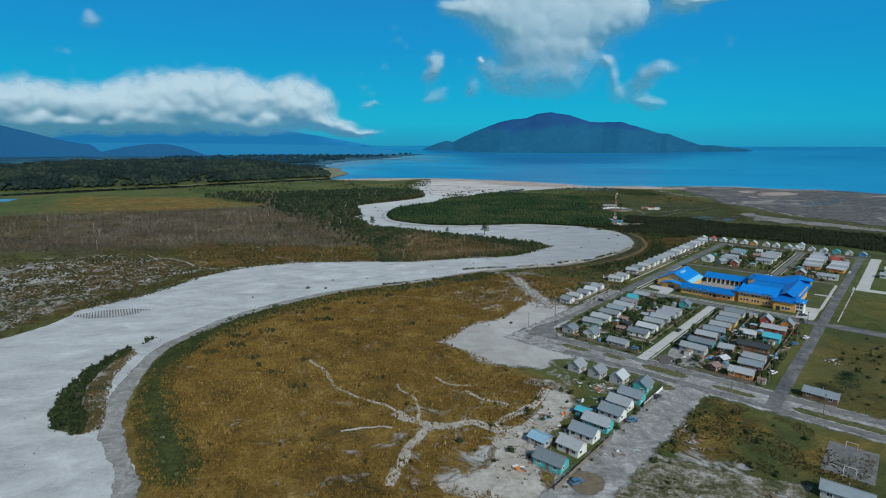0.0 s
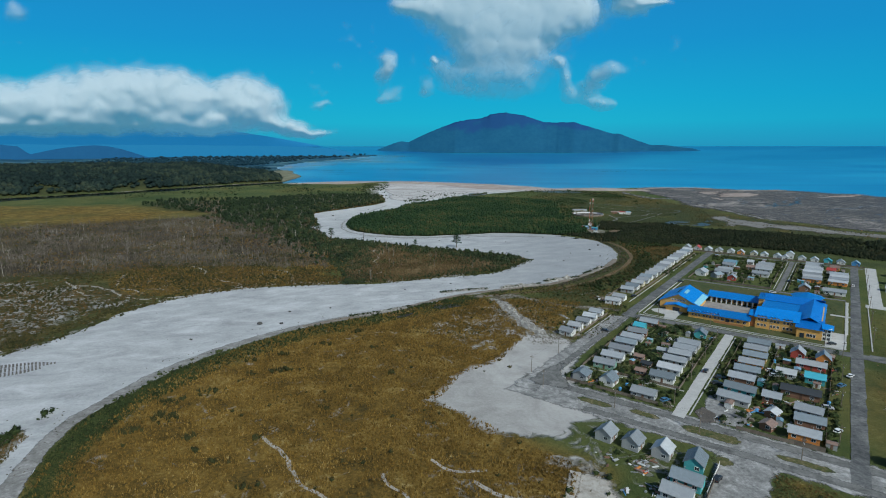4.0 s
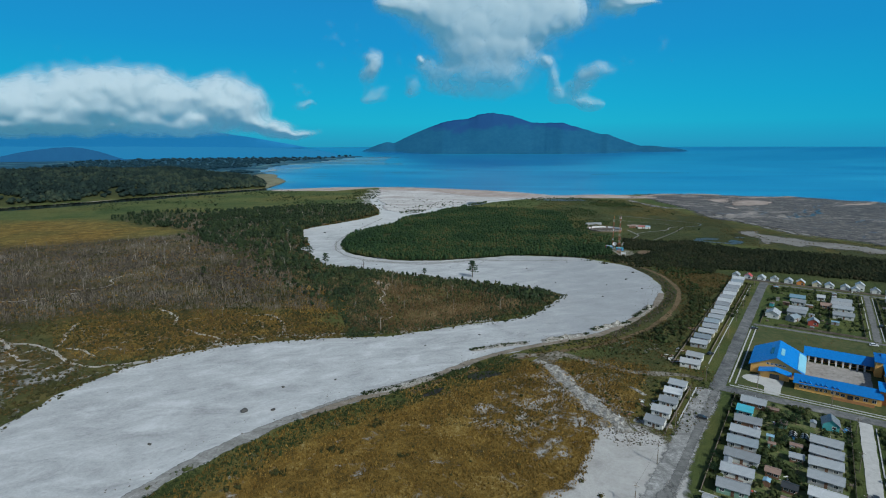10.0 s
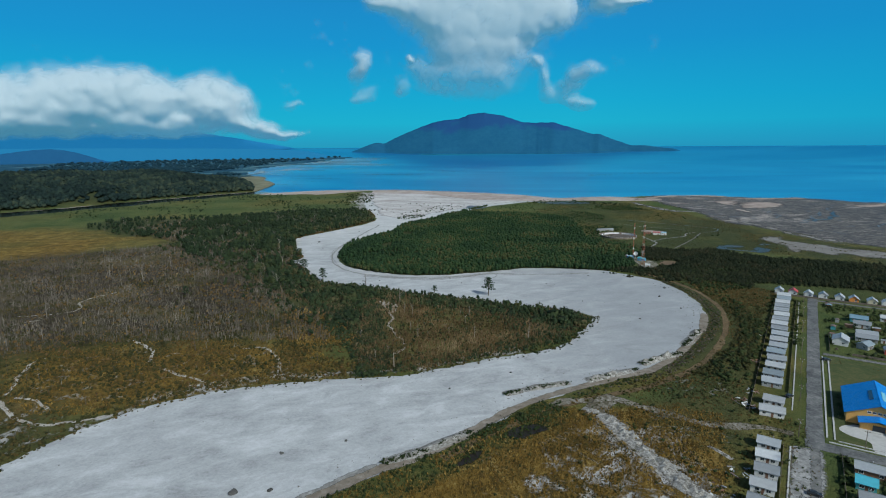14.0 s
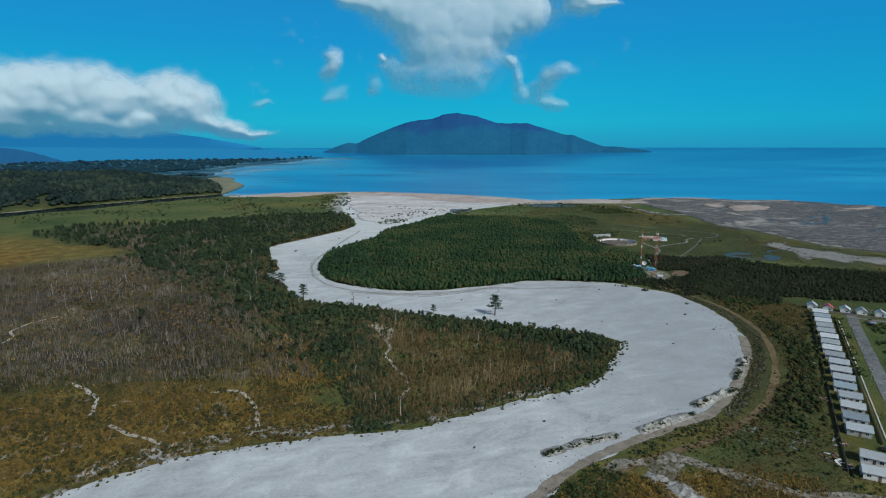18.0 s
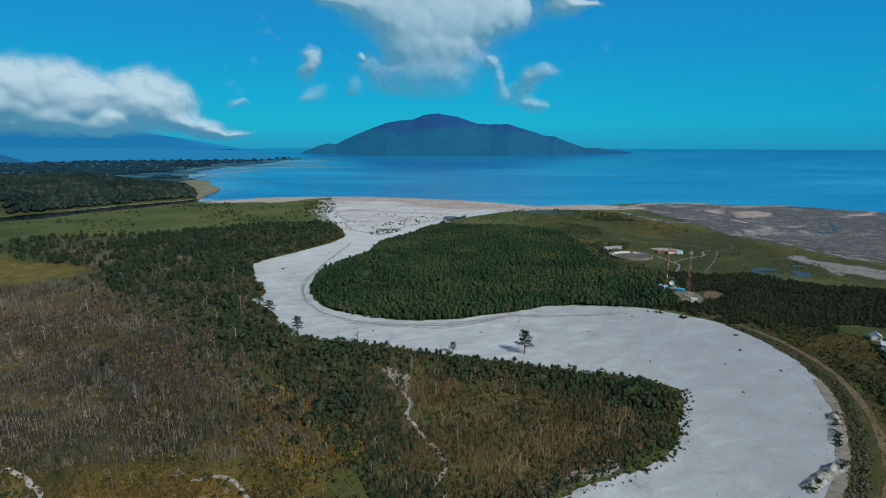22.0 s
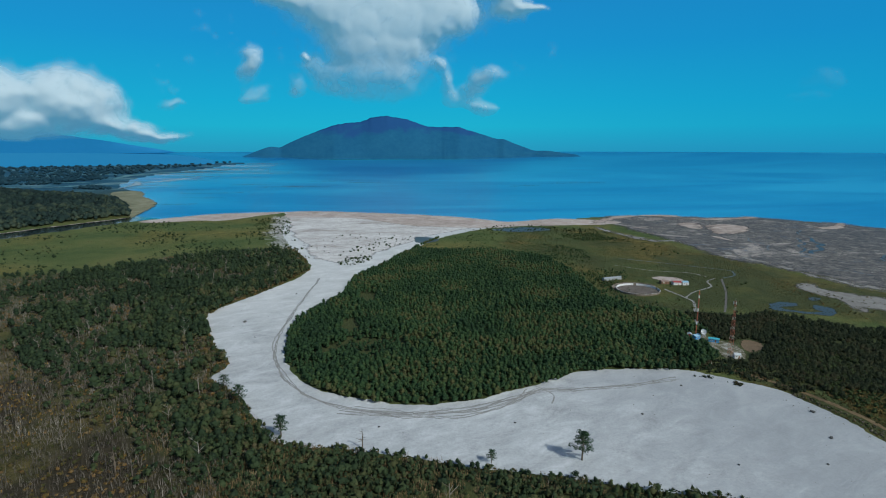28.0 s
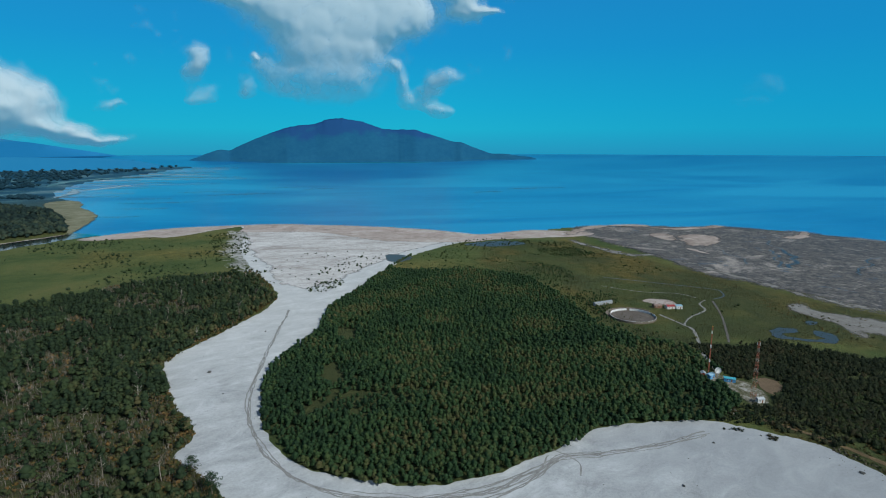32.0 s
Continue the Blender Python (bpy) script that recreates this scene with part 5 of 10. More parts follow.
strip("meadow_track", [(127, 962), (155, 930), (192, 913), (201, 893)], 1.0, 0.018, BANKGRAVEL, "faint straight track across the meadow", "track", 0.7)
strip("footpath", [(53, 661), (57, 668), (61, 676), (67, 686), (73, 694)], 2.0, 0.02, PATHSAND, "short sandy path from the river to the masts", "footpath", 0.7)
sheet("mast_yard", ragged(curve([(74, 671), (84, 671), (92, 680), (97, 700), (91, 709), (84, 720), (77, 722), (73, 713), (77, 698), (75, 684)], 3), 1.5, 5), 0.03, LOT, "cleared gravel yard round the radio masts", "bare ground")
sheet("bare_patch", ragged(curve([(103, 703), (115, 706), (117, 695), (102, 683), (96, 686)], 3), 1.5, 5), 0.02, soil("brown_earth", [(0.3, (0.085, 0.06, 0.035)), (0.7, (0.17, 0.12, 0.075))], 0.2, 1.0), "bare brown earth beside the radio masts", "bare ground")
sheet("bare_patch", ragged(curve([(148, 880), (165, 876), (168, 892), (150, 902), (138, 894)], 3), 1.5, 5), 0.02, BEACH, "bare pale earth behind a hut", "bare ground")
for line, lab in (([(194, 788), (208, 794), (221, 788), (214, 778), (200, 780), (198, 771), (209, 763), (224, 761), (224, 770), (232, 782), (238, 774), (237, 763), (223, 750), (211, 754), (196, 764), (185, 772)], "shallow blue pond curling round a grassy patch"), ([(243, 802), (252, 805), (253, 797), (242, 793)], "small shallow blue pool in the meadow"),
                  ([(40, 1250), (59, 1268), (121, 1275), (141, 1240), (86, 1225)], "narrow blue lagoon behind the beach"), ([(-92, 1196), (-70, 1190), (-60, 1165), (-84, 1140), (-98, 1160)], "small blue pool beside the beach"),
                  ([(640, 820), (720, 860), (860, 800), (1000, 640), (820, 690)], "wide tidal pool in the mudflat"),
                  ([(520, 800), (540, 850), (560, 900), (575, 890), (555, 840), (535, 795)], "tidal channel in the mudflat")):
    sheet("pond", ragged(curve(line, 2), 3, 8), 0.09, POND, lab, "pond")
for line, w_ in (([(512, 1098), (494, 1074), (486, 1054), (466, 1040), (452, 1018), (430, 1010), (418, 990)], 4.5), ([(494, 1108), (476, 1082), (468, 1066), (446, 1048), (436, 1026), (410, 1006), (404, 984)], 2.2), ([(600, 1020), (560, 1010), (540, 984), (500, 970), (470, 940)], 1.8), ([(560, 1180), (530, 1150), (520, 1120), (512, 1098)], 1.6), ([(420, 1120), (400, 1090), (404, 1060), (380, 1030)], 1.3)):
    strip("tidal_channel", [tuple(q) for q in ragged(curve(line, 4, False), 4.0, 14)], w_, 0.09, POND, "winding tidal runnel in the mudflat", "channel", 3.0)
strip("lagoon_shore", [(x - 25, y + 14) for x, y in LAGOON[3:]], 8.0, 0.03, BEACH, "pale bare shore of the lagoon channel", "shore", 3.0)
strip("lagoon_channel", LAGOON, 44.0, 0.05, DARKWATER, "dark still channel at the foot of the wooded hill", "channel", 3.0)
strip("lagoon_channel", [(-1500, 560), (-1150, 670), (-980, 735), (-915, 775)], 34.0, 0.06, SEA, "wider blue reach of the lagoon", "channel", 5.0)
PEAT = soil("wet_dark_peat", [(0.3, (0.010, 0.008, 0.006)), (0.7, (0.028, 0.021, 0.014))], 0.3, 1.0, 0.1, 0.35)
sheet("pit", ragged(curve([(-57 + 0.85 * (x + 57), 373 + 0.8 * (y - 373)) for x, y in PIT_A], 1.5), 0.6, 4), 0.03, PEAT, "dark wet hollow by the river bank", "pond")
sheet("pit", ragged(curve(PIT_B, 2), 0.6, 4), 0.01, PEAT, "dark wet hollow in the dry grass", "pond")


def road(name, a0, a1, b0, b1, z, material, label, rough=0.3):
    if material in (GRAVEL, ROADGRAVEL):
        f = min(5.0, 0.36 * min(a1 - a0, b1 - b0))
        us = [a0 - 0.6, a0 + f / 2, a0 + f] + list(np.linspace(a0 + f, a1 - f, max(2, int((a1 - a0) / 5)))[1:]) + [a1 - f / 2, a1 + 0.6]
        vs = [b0 - 0.6, b0 + f / 2, b0 + f] + list(np.linspace(b0 + f, b1 - f, max(2, int((b1 - b0) / 5)))[1:]) + [b1 - f / 2, b1 + 0.6]
        n = len(us)
        me = bpy.data.meshes.new(name)
        me.from_pydata([(*tp(u, v), z) for v in vs for u in us], [], [(j * n + i, j * n + i + 1, (j + 1) * n + i + 1, (j + 1) * n + i) for j in range(len(vs) - 1) for i in range(n - 1)])
        put_inner(me, [min(1, max(0, min(u - a0 + 0.6, a1 + 0.6 - u, v - b0 + 0.6, b1 + 0.6 - v) / (f + 0.6))) for v in vs for u in us])
        me.materials.append(faded(material, f))
        return tagged(new(name, me), label, "road", "", "structure")
    n = max(2, int(max(a1 - a0, b1 - b0) / 4))
    lo = [(a0 + (a1 - a0) * i / n, b0) for i in range(n)] + [(a1, b0 + (b1 - b0) * i / n) for i in range(n)]
    hi = [(a1 - (a1 - a0) * i / n, b1) for i in range(n)] + [(a0, b1 - (b1 - b0) * i / n) for i in range(n)]
    return sheet(name, ragged([tp(a, b) for a, b in lo + hi], rough, 4), z, material, label, "road", "structure", 0.12)


road("road", -13, 1, -136, -12, 0.050, GRAVEL, "wide grey gravel street with wheel tracks", 2.2)
road("road", -5.4, -1.6, -128, -12, 0.056, ROADGRAVEL, "worn darker lane along the gravel street", 0.8)
road("road", -6.5, -0.6, -12, 240, 0.060, ASPHALT, "worn asphalt street beside the school")
road("road", -7, 112, -12.6, -6, 0.068, ASPHALT, "worn asphalt street in front of the school")
road("road", 102.6, 107.6, -134, 236, 0.076, ASPHALT, "wide asphalt avenue with a grass strip", 0.4)
road("road", 0, 101, 100, 105, 0.054, ROADGRAVEL, "gravel lane behind the school", 0.6)
road("road", 60, 65, 105, 222, 0.058, ROADGRAVEL, "grey side street between blocks")
road("road", -7, 112, 220, 225, 0.064, ROADGRAVEL, "gravel street in front of a row of houses", 0.6)
road("road", 49, 53.4, -122, -13, 0.084, CONCRETE, "pale concrete street between houses", 0.15)
road("road", -14, 260, -142, -117, 0.036, GRAVEL, "wide grey gravel street at the edge of town", 1.4)
road("road", -12, 260, -126, -120, 0.045, ROADGRAVEL, "worn darker lane at the edge of town", 1.4)
road("road", 20, 260, -138.5, -133.5, 0.047, ROADGRAVEL, "worn darker lane beside the open lots", 1.6)
VERGE = soil("rough_verge_grass", [(0.32, (0.030, 0.046, 0.015)), (0.45, (0.062, 0.074, 0.025)), (0.56, (0.105, 0.095, 0.04)), (0.68, (0.19, 0.165, 0.10))], 0.2, 0.9)
for a0_, a1_, b_, h_ in ((14, 30, -129, 2.4), (34, 47, -127.5, 2.2), (53, 74, -128.5, 3.0), (82, 100, -130.3, 2.0), (110, 140, -131, 2.4), (146, 200, -130.5, 2.6), (66, 74, -144, 3.0)):
    soft_sheet("verge", [tp(*q) for q in ((a0_, b_), (a0_ + 3, b_ + h_), (a1_ - 3, b_ + h_), (a1_, b_), (a1_ - 3, b_ - h_), (a0_ + 3, b_ - h_))], 0.06, VERGE, "low island of rough grass in the gravel street", "verge", 2.2)
road("road", 66.5, 86, -262, -132, 0.042, GRAVEL, "pale dirt road between ruined lots", 2.0)
road("road", 110, 220, -13, -4, 0.052, ASPHALT, "worn asphalt cross street")
road("road", 112, 119, 100, 230, 0.050, CONCRETE, "pale concrete street beside the avenue", 0.2)
road("road", 110, 180, 92, 100, 0.048, CONCRETE, "pale concrete cross street", 0.3)
soft_sheet("puddle", [tuple(q) for q in ragged(curve([tp(*q) for q in ((-9, -126), (-1, -127), (9, -123), (6, -117), (-1, -108), (-5, -98), (-8, -110))], 1.5), 1.4, 5)], 0.075, ROADGRAVEL, "dark damp patch in the gravel of the crossing", "puddle", 4.5)
sheet("puddle", ragged([tp(*q) for q in ((57, -108), (62, -112), (64, -118), (60, -122), (55, -114))], 1.0, 4), 0.10, MUDDY, "dark wet patch on the ground", "puddle")
sheet("puddle", curve([tp(*q) for q in ((71, -226), (76, -229), (80, -225), (79, -219), (74, -217), (70, -220))], 1), 0.10, SILT, "brown puddle in a dirt road", "puddle")
sheet("yard", ragged([tp(*q) for q in ((55.5, -84), (62, -100), (74, -104), (72, -118), (60, -118), (56, -100))], 1.2, 5), 0.02, GRAVEL, "bare gravel yard beside houses", "bare ground")
sheet("yard", ragged([tp(*q) for q in ((84, -196), (104, -190), (124, -180), (124, -210), (100, -226), (84, -230))], 3, 8), 0.012, LOT, "bare grey lot with cleared rubble", "bare ground")
sheet("yard", ragged([tp(*q) for q in ((8, -14), (8, -100), (44, -100), (44, -14))], 1, 6), 0.012, soil("yard_grass", [(0.32, (0.036, 0.058, 0.018)), (0.45, (0.075, 0.10, 0.032)), (0.56, (0.115, 0.12, 0.048)), (0.68, (0.2, 0.18, 0.11))], 0.16, 0.9), "green overgrown back gardens", "garden")
SCHOOL_GRASS = soil("lawn", [(0.3, (0.035, 0.05, 0.017)), (0.5, (0.062, 0.075, 0.026)), (0.72, (0.115, 0.10, 0.044))], 0.1, 1.0)
sheet("lawn", [tp(*q) for q in ((2.5, -2), (99, -2), (99, 98), (2.5, 98))], 0.014, SCHOOL_GRASS, "mown lawn round the school", "lawn")
road("pavement", 28, 56, 19, 50, 0.03, soil("courtyard_paving", [(0.3, (0.16, 0.14, 0.125)), (0.5, (0.28, 0.26, 0.24)), (0.7, (0.36, 0.34, 0.32))], 0.12, 0.8), "worn paved school courtyard", 0.1)
road("pavement", 92, 101, -3, 24, 0.04, CONCRETE, "pale concrete forecourt beside the school", 0.1)
sheet("pavement", curve([tp(*q) for q in ((4.5, 10), (7, 15), (13, 18), (21, 17), (21, 5), (20.5, -3), (15, -3), (14, 4), (8, 6))], 1.5), 0.045, CONCRETE, "rounded concrete forecourt before the hall", "pavement", "structure", 0.1)
road("pavement", 100, 101.6, 24, 98, 0.035, CONCRETE, "narrow concrete path across the lawn", 0.05)
road("pavement", 93, 104, 60, 63, 0.037, CONCRETE, "concrete path across the lawn", 0.05)
sheet("court", [tp(*q) for q in ((124, -170), (137, -170), (137, -149), (124, -149))], 0.05, ROADGRAVEL, "old grey concrete ball court", "court", "structure", 0.1)


def kerb(a0, a1, b0, b1, label="low pale concrete kerb"):
    bm = bmesh.new()
    n = max(1, int(max(a1 - a0, b1 - b0) / 6))
    for i in range(n):
        if a1 - a0 > b1 - b0:
            w = (a1 - a0) / n
            box(bm, a0 + i * w + 0.03, a0 + (i + 1) * w - 0.03, b0, b1, -0.05, 0.22)
        else:
            w = (b1 - b0) / n
            box(bm, a0, a1, b0 + i * w + 0.03, b0 + (i + 1) * w - 0.03, -0.05, 0.22)
    ob = part("kerb", bm, CONCRETE)
    ob.matrix_basis = tpose(0, 0)
    return tagged(ob, label, "kerb", "", "structure")


for q in ((0.1, 0.7, -1, 98), (2.6, 3.2, -1, 94), (1, 100, -4.6, -4.0), (4, 92, -2.0, -1.5), (-11.8, -11.3, 18, 210), (-11.6, -11.1, -58, -16), (100.2, 100.7, -2, 98), (54.2, 54.6, -118, -16), (65.4, 65.8, 108, 218), (59.2, 59.6, 108, 218), (4, 48, -98.6, -98.1), (2, 48, -114.8, -114.3), (111, 111.5, 2, 90)):
    kerb(*q)

# ---- buildings ----
WALLS = {c: plain("painted_boards_" + c, v, 0.7, 0, 0.14, 0.5, 3.0, 0.2, 0.08) for c, v in dict(white=(0.62, 0.62, 0.6), cream=(0.55, 0.5, 0.36), grey=(0.33, 0.34, 0.34), teal=(0.08, 0.34, 0.36), orange=(0.62, 0.24, 0.06), brown=(0.20, 0.11, 0.07),
                                                                                                red=(0.36, 0.07, 0.05), blue=(0.09, 0.28, 0.52), ochre=(0.50, 0.34, 0.13), green=(0.2, 0.34, 0.27)).items()}
ROOFS = {c: corrugated("roof_sheet_" + c, v, 0.45, r, 0) for c, v, r in (("zinc", (0.275, 0.298, 0.318), 0.25), ("pale", (0.39, 0.408, 0.422), 0.15), ("slate", (0.20, 0.24, 0.268), 0.2), ("aqua", (0.08, 0.40, 0.50), 0.05), ("rust", (0.22, 0.15, 0.12), 0.7), ("dark", (0.04, 0.045, 0.05), 0.1), ("red", (0.42, 0.06, 0.05), 0.1), ("sky", (0.22, 0.36, 0.46), 0.1))}
GLASS = plain("dark_window_glass", (0.03, 0.04, 0.05), 0.12, 0, 0.2, 2, 6, 0, 0.1, 0.5)
TRIM = plain("white_trim", (0.7, 0.7, 0.68), 0.6, 0, 0.1, 1, 5, 0.05, 0.05)
WOODDOOR = plain("door_paint", (0.16, 0.09, 0.06), 0.6, 0, 0.2, 1, 5, 0.1, 0.3)
METAL = plain("galvanised_steel", (0.35, 0.36, 0.37), 0.4, 0.6, 0.15, 1, 6, 0.05, 0.1)
WOOD = plain("weathered_timber", (0.17, 0.14, 0.11), 0.85, 0, 0.3, 0.8, 6, 0.3, 0.2)
MESHES = {}


def shared(key, make, material):
    """One mesh for alike parts."""
    if key not in MESHES:
        bm = make()
        me = bpy.data.meshes.new(str(key[0]))
        bm.to_mesh(me)
        bm.free()
        me.materials.append(material)
        MESHES[key] = me
    return MESHES[key]


def child(name, mesh, parent, m=None, label=""):
    ob = new(name, mesh)
    ob.parent = parent
    if m is not None:
        ob.matrix_basis = m
    if label:
        ob["label"] = label
    return ob


def window_bm(w, h):
    bm = bmesh.new()
    for q in ((-w / 2 - 0.1, w / 2 + 0.1, h / 2, h / 2 + 0.1), (-w / 2 - 0.1, w / 2 + 0.1, -h / 2 - 0.1, -h / 2), (-w / 2 - 0.1, -w / 2, -h / 2, h / 2), (w / 2, w / 2 + 0.1, -h / 2, h / 2), (-0.03, 0.03, -h / 2, h / 2)):
        box(bm, q[0], q[1], -0.07, 0.02, q[2], q[3])
    return bm


def add_window(parent, x, y, z, turn, w=1.2, h=1.0, frame_material=None):
    f = child("window", shared(("window", w, h, frame_material.name if frame_material else ""), lambda: window_bm(w, h), frame_material or TRIM), parent, pose(x, y, z, 0, 0, turn))
    child("pane", shared(("pane", w, h), lambda: boxed(-w / 2, w / 2, -0.03, 0.01, -h / 2, h / 2), GLASS), f)
    return f


def gable_body(w, d, h, rise):
    bm = bmesh.new()
    v = [bm.verts.new(p) for p in ((-w / 2, -d / 2, -0.15), (w / 2, -d / 2, -0.15), (w / 2, d / 2, -0.15), (-w / 2, d / 2, -0.15), (-w / 2, -d / 2, h), (w / 2, -d / 2, h), (w / 2, d / 2, h), (-w / 2, d / 2, h), (-w / 2, 0, h + rise), (w / 2, 0, h + rise))]
    for f in ((0, 1, 5, 4), (1, 2, 6, 9, 5), (2, 3, 7, 6), (3, 0, 4, 8, 7), (4, 5, 9, 8), (6, 7, 8, 9)):
        bm.faces.new([v[i] for i in f])
    return bm


def gable_roof(w, d, h, rise, over=0.45, t=0.14):
    bm = bmesh.new()
    k = rise / (d / 2)
    for s in (-1, 1):
        y1 = s * (d / 2 + over)
        z1 = h - over * k + 0.03
        zr = h + rise + 0.03
        pts = [(-w / 2 - over, 0, zr), (w / 2 + over, 0, zr), (w / 2 + over, y1, z1), (-w / 2 - over, y1, z1)]
        lo = [bm.verts.new(p) for p in pts]
        hi = [bm.verts.new((p[0], p[1], p[2] + t)) for p in pts]
        bm.faces.new(hi if s < 0 else hi[::-1])
        bm.faces.new(lo[::-1] if s < 0 else lo)
        for i in range(4):
            bm.faces.new((lo[i], lo[(i + 1) % 4], hi[(i + 1) % 4], hi[i]))
    box(bm, -w / 2 - over, w / 2 + over, -0.14, 0.14, h + rise + t - 0.02, h + rise + t + 0.08)
    bmesh.ops.recalc_face_normals(bm, faces=bm.faces)
    return bm


def house(a, b, w, d, wall="white", roof="zinc", turn=0.0, h=2.6, rise=1.4, label="", seed=0, chimney=True, lean=0):
    """A small timber house; the ridge runs along its local x."""
    rng = random.Random(int(a * 131 + b * 17 + seed))
    a, b = a + rng.uniform(-0.7, 0.7), b + rng.uniform(-0.35, 0.35)
    ob = empty("house", tpose(a, b, 0, turn + rng.uniform(-4, 4)))
    tagged(ob, label or f"small house, {wall} board walls, {roof_words[roof]} gable roof", "house", "houses of the town")
    w, d = round(w * 0.77 * 2) / 2, round(d * 0.82 * 2) / 2
    HOUSES.append((a, b, w, d))
    child("wall", shared(("wall", w, d, h, rise, wall), lambda: gable_body(w, d, h, rise), WALLS[wall]), ob)
    child("roof", shared(("roof", w, d, h, rise, roof), lambda: gable_roof(w, d, h, rise), ROOFS[roof]), ob)
    for s, t in ((-1, 0), (1, 180)):
        xs = [-w * 0.32, w * 0.3] if w > 7 else [-w * 0.22, w * 0.25]
        for x in xs:
            add_window(ob, x, s * d / 2, 1.5, t)
    for s, t in ((1, 90), (-1, -90)):
        add_window(ob, s * w / 2, -d * 0.18, 1.5, t)
    dr = child("door", shared(("door",), lambda: boxed(-0.45, 0.45, -0.06, 0.02, 0, 2.0), WOODDOOR), ob, pose(w * 0.02, -d / 2, 0.02))
    child("handle", shared(("handle",), lambda: boxed(0.3, 0.4, -0.11, -0.06, 0.98, 1.04), METAL), dr)
    if chimney and rng.random() < 0.7:
        bm = lambda: chimney_bm()
        child("chimney", shared(("chimney",), bm, METAL), ob, pose(rng.uniform(-0.3, 0.3) * w, d * 0.18, h + rise * 0.6))
    if lean:
        def lean_bm():
            m = bmesh.new()
            vv = box(m, -w * 0.3, w * 0.3, 0, 2.6, -0.1, 2.2)
            for q in vv[6:]:
                q.co.z -= 0.4
            return m
        child("lean_to", shared(("lean_to", w), lean_bm, ROOFS["rust"]), ob, pose(0, d / 2, 0), "lean-to shed of rusty sheet")
    return ob


def chimney_bm():
    bm = bmesh.new()
    tube(bm, (0, 0, -0.4), (0, 0, 1.1), 0.1, 0.1, 8)
    tube(bm, (0, 0, 1.15), (0, 0, 1.3), 0.2, 0.04, 8)
    tube(bm, (0, 0, 1.08), (0, 0, 1.17), 0.03, 0.03, 6)
    return bm


HOUSES = []
roof_words = dict(zinc="grey metal", pale="pale grey metal", slate="blue-grey metal", aqua="turquoise metal", rust="rusty metal", dark="black", red="red metal", sky="light blue metal")

rr = random.Random(4)
for i in range(17):
    house(-20.2 - i * 0.05, 42 + i * 11.06, 10.5, 7.5, rr.choice(["white", "grey", "white", "cream"]), rr.choice(["zinc", "pale", "zinc", "slate", "pale"]), lean=i % 3 == 0)
house(-19, 20, 10, 6.5, "white", "pale")
house(-18.5, 9, 12, 7, "white", "pale", lean=1)
for i in range(5):
    house(-18.5, -21 - 10.3 * i, 9, 7, "white", "pale" if i % 2 else "zinc")
for b, wall, roof, w in ((-22, "brown", "zinc", 12), (-32, "teal", "aqua", 7), (-42, "brown", "zinc", 12), (-52, "grey", "zinc", 12.5), (-61, "grey", "slate", 12.5), (-71.5, "white", "zinc", 13.5), (-82.5, "white", "zinc", 12.5), (-92.5, "green", "zinc", 12)):
    house(12.6 - (2.5 if w < 8 else 0), b, w, 7, wall, roof, lean=b < -60)
house(9, -110, 8, 7.5, "grey", "slate", 90, label="small grey house with a steep blue-grey metal roof")
house(20, -109, 8, 7.5, "white", "slate", 90, rise=2.2, label="white house with a red window and blue-grey roof")
house(39, -25, 8, 6.5, "teal", "slate", 90, rise=2.0, label="turquoise board house with grey gable roof")
for b, roof in ((-44, "zinc"), (-52.6, "zinc"), (-61, "zinc"), (-70.4, "zinc"), (-81.5, "pale"), (-92, "slate")):
    house(38, b, 12.5, 6.8, "white" if b < -80 else "grey", roof, lean=b == -61)
house(36, -113, 12, 7, "grey", "zinc", label="grey timber house standing alone on a green plot")
for a, b, c in ((28, -82, "dark"), (28, -91, "rust"), (23, -75, "rust"), (29, -60, "zinc")):
    house(a, b, 5.5, 4.5, "brown", c, h=2.1, rise=0.7, chimney=False, label="small rough garden shed with a low metal roof")
for i, (b, wall) in enumerate(((-23, "grey"), (-33, "ochre"), (-43.5, "ochre"), (-54, "orange"), (-64, "grey"), (-74, "brown"), (-86.5, "teal"), (-96.5, "grey"))):
    house(66, b, 12.5 if i < 6 else 14, 6.8, wall, "zinc" if i % 2 else "slate", lean=i % 2)
house(77.5, -87, 8, 7, "brown", "zinc")
house(82, -27, 7.5, 7, "red", "zinc", 90, rise=2.2, label="red-brown house with a steep grey roof")
house(92.5, -28, 8, 7, "orange", "slate", 90, rise=2.4, label="bright orange house with a grey gable roof")
house(88, -40, 14, 6, "red", "pale", h=2.4)
house(80.5, -57, 9, 6, "grey", "pale", h=2.3)
house(91, -56, 9, 7.5, "teal", "aqua", label="house with a bright turquoise metal roof")
house(87, -76, 17, 7, "brown", "dark", h=2.8, label="long house with a black roof and orange end wall")
house(90, -92, 11, 6.5, "grey", "zinc")
house(90, -101, 12, 7, "brown", "slate")
house(90, -113, 12, 7, "orange", "zinc", label="orange board house with a patched grey roof")
house(79, -112, 6, 5, "brown", "rust", 70, h=2.1, rise=0.9, label="half-collapsed shed with a bent metal roof")
house(80, -101, 6, 5, "brown", "pale", 70, h=2.1, rise=0.9)
for a, roof in ((35, "zinc"), (44, "zinc"), (54, "pale"), (64, "slate")):
    house(a, -152, 7.5 if a < 60 else 10, 7, "teal" if a == 64 else "grey", roof, 90, rise=2.0, h=2.8)
